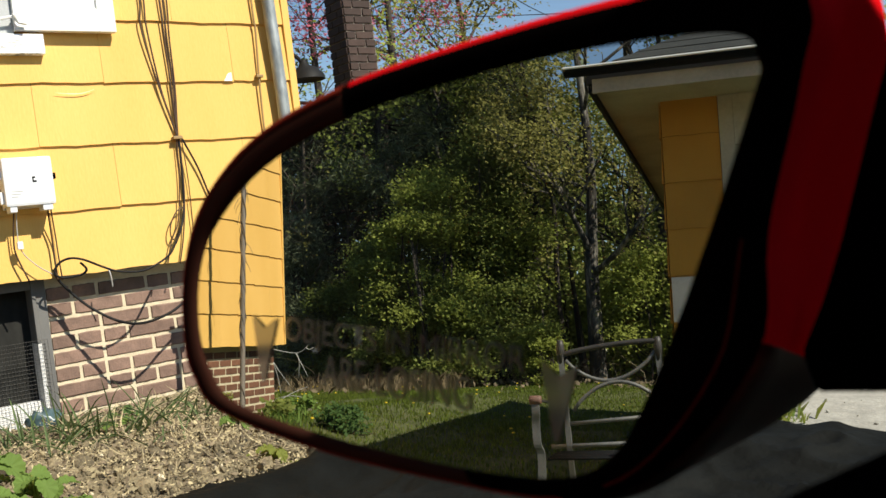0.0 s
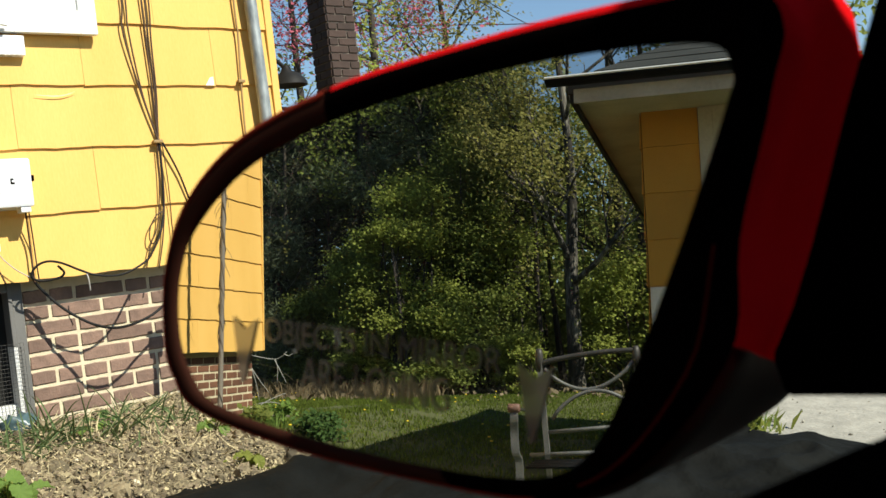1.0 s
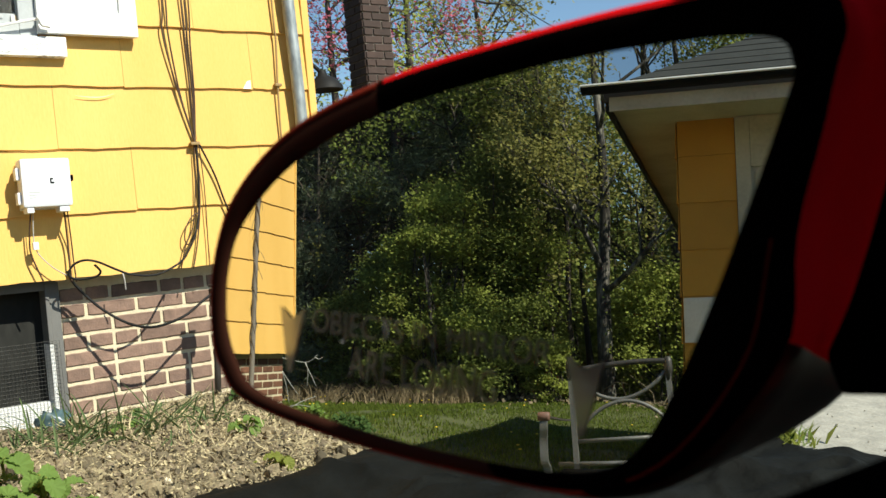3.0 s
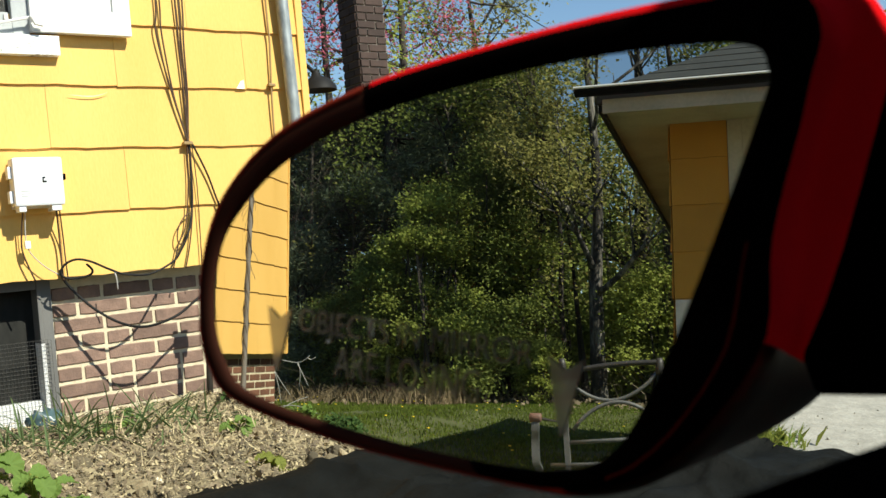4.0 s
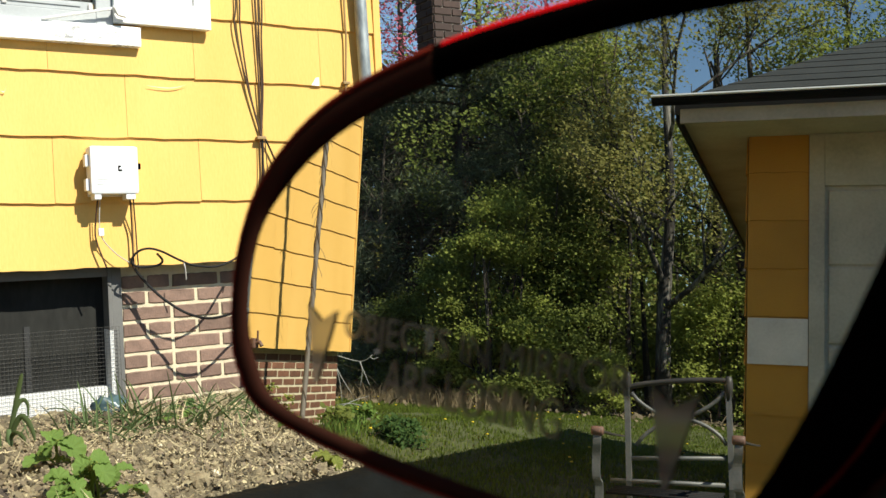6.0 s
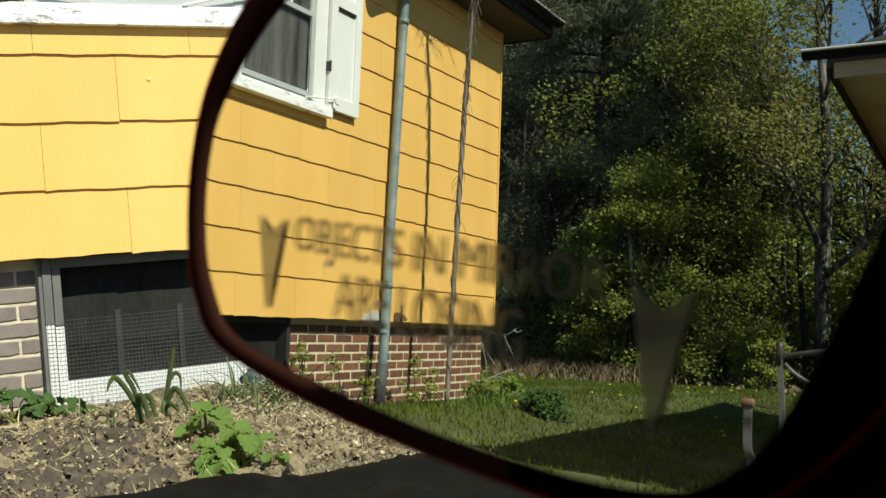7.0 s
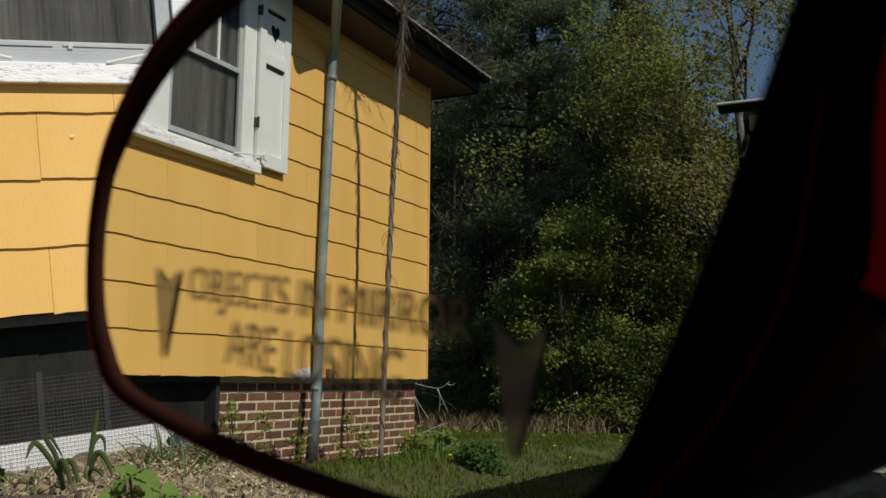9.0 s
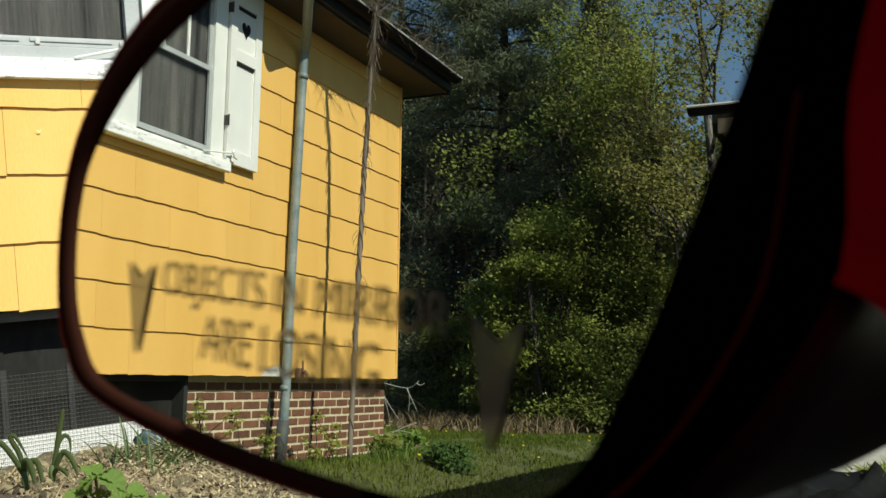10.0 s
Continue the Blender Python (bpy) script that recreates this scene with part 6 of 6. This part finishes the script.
# bleached twigs by the far corner
bm = bmesh.new()
for a, b, c in (((-8.30, 0.22, -0.05), (-8.35, -0.03, -0.10), (-8.36, -0.15, -0.03)), ((-8.35, -0.02, -0.10), (-8.36, -0.07, -0.20), (-8.38, -0.13, -0.33)), ((-8.35, -0.03, -0.10), (-8.38, -0.04, -0.20), (-8.40, -0.02, -0.34)),
                ((-8.30, 0.21, -0.16), (-8.36, 0.16, -0.28), (-8.42, 0.08, -0.42)), ((-8.30, 0.20, -0.18), (-8.36, 0.18, -0.34), (-8.40, 0.17, -0.50)), ((-8.36, -0.12, -0.05), (-8.37, -0.16, -0.07), (-8.38, -0.20, -0.05)),
                ((-8.45, 0.40, -0.58), (-8.50, 0.10, -0.52), (-8.55, -0.15, -0.60)), ((-8.40, 0.30, -0.62), (-8.52, 0.12, -0.50), (-8.60, -0.02, -0.44))):
    tube(bm, smooth_line([a, b, c], 4), [0.0055 - 0.0004 * i for i in range(9)], 5)
tagged(obj_from("bleached_branch", bm, GREYWIRE, smooth=True), "bleached bare branch leaning by the house corner", "branch")
bm = bmesh.new()
box(bm, -8.86, -8.70, 0.06, 0.62, -0.70, -0.665, bevel=0.006)
tagged(obj_from("plank", bm, GREYWOOD), "weathered grey plank lying on the grass", "plank")


# ---------------------------------------------------------------- the garden bed
def lumps(name, count, x0, x1, y0, y1, r0, r1, material, label, category, seed, height=bed_z, fine=1):
    r = random.Random(seed)
    verts, faces = [], []
    base = bmesh.new()
    bmesh.ops.create_icosphere(base, subdivisions=fine, radius=1)
    bv = [w.co.copy() for w in base.verts]
    bf = [[w.index for w in f.verts] for f in base.faces]
    base.free()
    for k in range(count):
        x, y = r.uniform(x0, x1), r.uniform(y0, y1)
        s = r0 + (r1 - r0) * r.random() ** 3
        c = Vector((x, y, height(x, y) + s * 0.25))
        rot = Euler((r.uniform(0, 6), r.uniform(0, 6), r.uniform(0, 6))).to_matrix()
        n = len(verts)
        for q in bv:
            rough = r.uniform(0.75, 1.2) if fine == 1 else 1 + 0.45 * noise.noise(q * 1.7 + Vector((k, 0, 0))) + 0.22 * noise.noise(q * 4.5 + Vector((0, k, 0)))
            verts.append(c + rot @ Vector((q.x * s * 1.25, q.y * s, q.z * s * 0.75)) * rough)
        faces += [[n + i for i in f] for f in bf]
    ob = mesh_obj(name, verts, faces, material)
    return tagged(ob, label, category, kind="stuff")


lumps("soil_clods", 12000, -1.2, 2.35, -1.78, -0.02, 0.002, 0.014, CLOD, "crumbly brown clods on the garden bed", "soil", 5)


def dug_z(x, y):
    """Freshly dug soil: overlapping lumps with cracks between them, sinking into the bed at its edge."""
    lump = 0.0
    for f, h in ((7, 0.040), (15, 0.022), (34, 0.012), (80, 0.006)):
        lump += h * (1 - abs(noise.noise(Vector((x * f, y * f, f)))) * 2.2)
    edge = min(1, (x + 0.85) / 0.2, (0.48 - x) / 0.12, (y + 1.72) / 0.10, (-0.52 - y) / 0.15) + 0.5 * noise.noise(Vector((x * 6, y * 6, 2)))
    return bed_z(x, y) - 0.03 + lump * 0.8 - 0.05 * max(0, 0.8 - edge)


tagged(sheet("dug_soil", span(-0.85, 0.46, 0.0075), span(-1.72, -0.52, 0.0075), dug_z, DARKCLOD), "dark damp lumps of freshly dug soil", "soil", kind="structure")
lumps("wet_clods", 260, -0.6, 0.42, -1.68, -0.60, 0.004, 0.016, DARKCLOD, "dark damp crumbs of dug soil", "soil", 8, height=dug_z)
lumps("large_clods", 420, -1.2, 2.35, -1.78, -0.1, 0.012, 0.034, CLOD, "large dry clods on the garden bed", "soil", 7, fine=2)
lumps("pale_stones", 120, 0.7, 2.35, -1.78, -0.2, 0.004, 0.014, MORTAR, "small pale stones in the soil", "stones", 6)
n = 26000
rs = np.random.default_rng(33)
sx, sy = rs.uniform(-1.2, 2.35, n), rs.uniform(-1.8, -0.02, n)
keep = rs.random(n) < np.clip((sx - 0.35) / 0.9, 0.22, 1)
sx, sy = sx[keep], sy[keep]
sz = np.array([bed_z(a, b) for a, b in zip(sx, sy)]) + rs.uniform(0.004, 0.03, len(sx))
tagged(leaf_cloud("dry_mulch", np.stack([sx, sy, sz], 1), STRAW, None, 0.014, 34, long=2.6), "pale dry leaf bits and mulch on the soil", "mulch", kind="stuff")
tagged(leaf_cloud("pale_flakes", np.stack([sx, sy, sz], 1)[5::11], STRAW, None, 0.021, 37, long=1.9), "pale dry flakes scattered on the soil", "mulch", kind="stuff")
tagged(leaf_cloud("straw", np.stack([sx, sy, sz], 1)[::6], STRAW, None, 0.085, 35, long=24.0), "dry straw lying on the soil", "straw", kind="stuff")


def blade_leaf(bm, p, d, length, width, droop, fold=0.3, n=8):
    """A long tapering leaf, folded along its rib, that bends over."""
    q, v = Vector(p), Vector(d).normalized()
    side = v.cross(Vector((0, 0, 1)))
    side = side.normalized() if side.length > 1e-3 else Vector((1, 0, 0))
    prev = None
    for i in range(n + 1):
        f = i / n
        w = width * (1 - f) ** 0.4 * (0.6 + 0.4 * min(1, f * 5))
        up = side.cross(v)
        row = (bm.verts.new(q - side * w / 2 + up * w * fold), bm.verts.new(q), bm.verts.new(q + side * w / 2 + up * w * fold))
        if prev:
            bm.faces.new((prev[0], row[0], row[1], prev[1]))
            bm.faces.new((prev[1], row[1], row[2], prev[2]))
        prev = row
        v = (v + Vector((0, 0, -droop * (0.3 + f)))).normalized()
        q = q + v * length / n


def tuft(name, x, y, count, length, width, material, label, category, group, seed, spread=0.05, droop=0.16, tilt=0.5, fold=0.3):
    r = random.Random(seed)
    t = thing(name, label, category, group=group)
    for k in range(count):
        bm = bmesh.new()
        a = r.uniform(0, math.tau)
        px, py = x + r.gauss(0, spread), y + r.gauss(0, spread)
        blade_leaf(bm, (px, py, bed_z(px, py) - 0.01), (math.cos(a) * tilt * r.random(), math.sin(a) * tilt * r.random(), 1), length * r.uniform(0.6, 1.15), width * r.uniform(0.7, 1.2), droop * r.uniform(0.2, 1.5), fold)
        part("leaf", bm, material, t, smooth=True)
    return t


def strap_leaf(points, width):
    """A strap leaf along a bent line: a shallow gutter that tapers to its tip."""
    bm = bmesh.new()
    pts = smooth_line(points, 5)
    prev = None
    for i, p in enumerate(pts):
        f = i / (len(pts) - 1)
        d = (Vector(pts[min(i + 1, len(pts) - 1)]) - Vector(pts[max(i - 1, 0)])).normalized()
        side = d.cross(Vector((0.55, 0.83, 0.05))).normalized()
        w = width * (0.75 + 0.5 * f - 1.15 * f ** 3) / 2
        lift = side.cross(d) * w * 0.55
        row = [bm.verts.new(Vector(p) + q) for q in (side * -w + lift, side * -w * 0.5, Vector(), side * w * 0.5, side * w + lift)]
        if prev:
            for k in range(4):
                bm.faces.new((prev[k], prev[k + 1], row[k + 1], row[k]))
        prev = row
    return bm


def leek(x, y, leaves):
    """A leek: a pale shaft with strap leaves that fold over; leaves are rows of (along, towards, up) offsets."""
    t = thing("leek", "broad-leaved leek with strap leaves folded over", "plant", group="leeks in the bed")
    z = bed_z(x, y)
    bm = bmesh.new()
    tube(bm, [(x, y, z - 0.02), (x, y, z + 0.03), (x + 0.002, y, z + 0.06)], [0.013, 0.012, 0.009], 8)
    part("shaft", bm, LEAF_ONION, t, "pale green shaft", smooth=True)
    for w, rows in leaves:
        part("leaf", strap_leaf([(x + a, y + b, z + c) for a, b, c in rows], w * 1.1), LEAF_LEEK, t, smooth=True)


leek(0.43, -0.73, ((0.022, ((0, 0, 0.03), (-0.03, 0.02, 0.10), (-0.065, 0.03, 0.155), (-0.085, 0.03, 0.15), (-0.10, 0.02, 0.115))),
                    (0.020, ((0, 0, 0.03), (-0.012, 0.02, 0.11), (-0.035, 0.03, 0.165), (-0.02, 0.02, 0.17), (0.012, 0.0, 0.10))),
                    (0.026, ((0, 0, 0.04), (-0.005, -0.02, 0.085), (0.006, -0.045, 0.09), (0.016, -0.06, 0.05), (0.02, -0.07, 0.0))),
                    (0.024, ((0, 0, 0.04), (0.018, -0.01, 0.085), (0.035, -0.03, 0.08), (0.042, -0.05, 0.04), (0.045, -0.06, 0.0)))))
leek(0.53, -0.60, ((0.020, ((0, 0, 0.03), (0.015, 0.0, 0.10), (0.03, 0.0, 0.17), (0.045, -0.005, 0.235), (0.05, -0.005, 0.25))),
                   (0.017, ((0, 0, 0.04), (0.02, 0.0, 0.12), (0.045, 0.0, 0.155), (0.062, -0.01, 0.14), (0.06, -0.02, 0.09))),
                   (0.022, ((0, 0, 0.03), (0.03, -0.03, 0.10), (0.05, -0.05, 0.09), (0.065, -0.07, 0.05), (0.07, -0.08, 0.02))),
                   (0.018, ((0, 0, 0.02), (0.01, -0.04, 0.05), (0.03, -0.08, 0.04), (0.045, -0.11, 0.0)))))
ONI = "clump of thin green onion leaves in the soil"
for k, (x, y, c, l) in enumerate(((0.80, -0.52, 13, 0.24), (0.93, -0.62, 14, 0.26), (1.03, -0.55, 14, 0.26), (1.12, -0.70, 12, 0.24), (0.72, -0.42, 9, 0.20), (1.24, -0.62, 12, 0.24), (1.36, -0.75, 10, 0.22),
                                  (1.50, -0.62, 10, 0.2), (0.98, -0.34, 10, 0.22), (1.15, -0.95, 7, 0.2), (1.62, -0.85, 7, 0.18), (0.86, -0.78, 8, 0.2), (1.30, -0.42, 9, 0.2), (0.30, -0.75, 5, 0.16))):
    tuft("onion_clump", x, y, c, l * 0.95, 0.0090, LEAF_ONION, ONI, "plant", "onion clumps in the bed", 40 + k, 0.05, 0.18, 1.7, 0.6)


def round_leaf(seed):
    """A toothed oval leaf lying in the xy plane, cupped along its rib."""
    r = random.Random(seed)
    bm = bmesh.new()
    n = 40
    rows = []
    for f in (0.35, 0.7, 1.0):
        row = []
        for i in range(n):
            a = math.tau * (i + 0.5) / n
            rad = (1 + (0.05 * (i % 2) if f == 1 else 0)) * (0.5 + 0.05 * math.cos(a)) * f
            x, y = 0.5 + rad * math.cos(a), 0.47 * rad / 0.5 * math.sin(a)
            pleat = 0.035 * f * (1 if i % 4 < 2 else -1) * min(1, abs(y) * 5)
            row.append(bm.verts.new((x, y, 0.42 * abs(y) ** 1.3 - 0.35 * (x - 0.45) ** 2 + pleat + r.uniform(-0.008, 0.008))))
        rows.append(row)
    hub = bm.verts.new((0.5, 0, -0.01))
    for i in range(n):
        k = (i + 1) % n
        bm.faces.new((hub, rows[0][i], rows[0][k]))
        for a, b in zip(rows, rows[1:]):
            bm.faces.new((a[i], b[i], b[k], a[k]))
    me = bpy.data.meshes.new("leaf")
    bm.to_mesh(me)
    bm.free()
    me.polygons.foreach_set("use_smooth", [True] * len(me.polygons))
    return me


def leafy_plant(name, x, y, count, size, height, wide, material, label, group, seed):
    r = random.Random(seed)
    t = thing(name, label, "plant", group=group)
    kinds = [round_leaf(seed * 7 + k) for k in range(4)]
    for me in kinds:
        me.materials.append(material)
    z0 = bed_z(x, y)
    for k in range(count):
        a = r.uniform(0, math.tau)
        f = r.random() ** 0.7
        c = Vector((x + math.cos(a) * f * wide, y + math.sin(a) * f * wide, z0 + height * (1 - 0.75 * f * f) * r.uniform(0.65, 1.1)))
        bm = bmesh.new()
        tube(bm, smooth_line([(x + r.gauss(0, 0.01), y + r.gauss(0, 0.01), z0 - 0.01), (x + math.cos(a) * f * wide * 0.4, y + math.sin(a) * f * wide * 0.4, z0 + (c.z - z0) * 0.7), c], 3), 0.0028, 5)
        stem = part("stem", bm, LEAF_BRIGHT, t, smooth=True)
        for j in range(3):
            b = a + (j - 1) * 1.75 + r.gauss(0, 0.15)
            ob = new("leaf", r.choice(kinds))
            ob.parent = stem
            s = size * r.uniform(0.75, 1.2) * (1.1 if j == 1 else 0.9)
            ob.matrix_basis = Matrix.Translation(c) @ Matrix.Rotation(radians(r.uniform(-5, 30)), 4, "X") @ Matrix.Rotation(b, 4, "Z") @ Matrix.Rotation(radians(r.uniform(0, 38)), 4, "Y") @ Matrix.Rotation(radians(r.uniform(-20, 20)), 4, "X") @ Matrix.Scale(s, 4)
    return t


SB = "bright green strawberry plant with toothed leaves"
for x, y, c, size, h, wide, m, k in ((0.59, -1.60, 13, 0.056, 0.10, 0.115, LEAF_GARDEN, 3), (0.58, -1.16, 3, 0.072, 0.10, 0.05, LEAF_GARDEN, 4),
                                     (0.03, -0.20, 10, 0.062, 0.12, 0.15, LEAF_STRAWBERRY, 5), (-0.16, -0.28, 10, 0.064, 0.12, 0.15, LEAF_STRAWBERRY, 6), (0.19, -0.24, 5, 0.06, 0.10, 0.09, LEAF_STRAWBERRY, 12),
                                     (-0.42, -0.35, 8, 0.062, 0.12, 0.15, LEAF_STRAWBERRY, 13)):
    leafy_plant("strawberry_plant", x, y, c, size, h, wide, m, SB if m is LEAF_GARDEN else "strawberry plant with dark green leaves by the wall", "strawberry plants in the bed", k)
leafy_plant("seedling", 1.24, -1.62, 7, 0.034, 0.05, 0.13, LEAF_BRIGHT, "low yellow-green seedlings in the soil", "seedlings in the bed", 8)
leafy_plant("seedling", 1.42, -1.05, 5, 0.034, 0.06, 0.08, LEAF_GARDEN, "low green seedling in the soil", "seedlings in the bed", 9)
leafy_plant("seedling", 1.72, -0.35, 6, 0.036, 0.06, 0.09, LEAF_STRAWBERRY, "low dark green seedling in the soil", "seedlings in the bed", 14)
leafy_plant("seedling", 1.22, -0.40, 5, 0.034, 0.05, 0.07, LEAF_STRAWBERRY, "low dark green seedling in the soil", "seedlings in the bed", 15)
leafy_plant("seedling", 1.15, -0.55, 4, 0.036, 0.06, 0.08, LEAF_GARDEN, "low green seedling in the soil", "seedlings in the bed", 10)
leafy_plant("seedling", 1.68, -1.10, 4, 0.034, 0.05, 0.08, LEAF_GARDEN, "low green seedling in the soil", "seedlings in the bed", 11)
TEAL = mat("teal_plastic_film", (0.06, 0.10, 0.108), 0.35, vary=0.35, scale=20, fine=80)
bm = bmesh.new()
bmesh.ops.create_icosphere(bm, subdivisions=3, radius=1)
for w in bm.verts:
    q = w.co.copy()
    w.co = Vector((0.985 + q.x * 0.075, -0.14 + q.y * 0.06, -0.595 + q.z * 0.05)) + q * 0.03 * noise.noise(q * 3.1) + q * 0.03 * noise.noise(q * 6)
tagged(obj_from("plastic_bag", bm, TEAL, smooth=True), "crumpled teal plastic bag lying by the window", "plastic bag")
bm = bmesh.new()
tube(bm, smooth_line([(-0.25, -0.55, bed_z(-0.25, -0.55) + 0.015), (0.0, -0.42, bed_z(0, -0.42) + 0.02), (0.24, -0.30, bed_z(0.24, -0.3) + 0.018)], 4), 0.009, 6)
tagged(obj_from("stick", bm, STRAW, smooth=True), "pale dry stick lying on the soil", "stick")
xs, ys = rs.normal(2.47, 0.05, 50), rs.normal(-2.50, 0.05, 50)
blades("grass_tuft", xs, ys, np.full(50, -0.73), 0.08, 0.007, LEAF_GARDEN, "green grass tuft at the edge of the gravel", "grass", 36, lean=0.6)
lumps("gravel_stones", 350, 2.5, 4.6, -3.6, -0.6, 0.003, 0.009, GRAVEL, "loose pale gravel stones on the drive", "gravel", 37, height=lambda x, y: ground_z(x, y) + 0.008)

# a sprig of grass at the edge of the gravel
rq = np.random.default_rng(92)
blades("grass_sprig", rq.normal(2.475, 0.03, 320), rq.normal(-2.475, 0.055, 320), np.full(320, -0.715), 0.065, 0.008, LEAF_BRIGHT, "small green grass tuft at the edge of the gravel", "grass", 93, lean=0.9)

lx, ly = rq.uniform(-0.6, 2.3, 5200), rq.uniform(-1.75, -0.1, 5200)
lz = np.array([bed_z(a, b) for a, b in zip(lx, ly)]) + rq.uniform(0.004, 0.025, 5200)
tagged(leaf_cloud("dead_leaves", np.stack([lx, ly, lz], 1), DEADLEAF, None, 0.024, 94, long=1.8), "crumbled brown dead leaves on the soil", "leaf litter", kind="stuff")
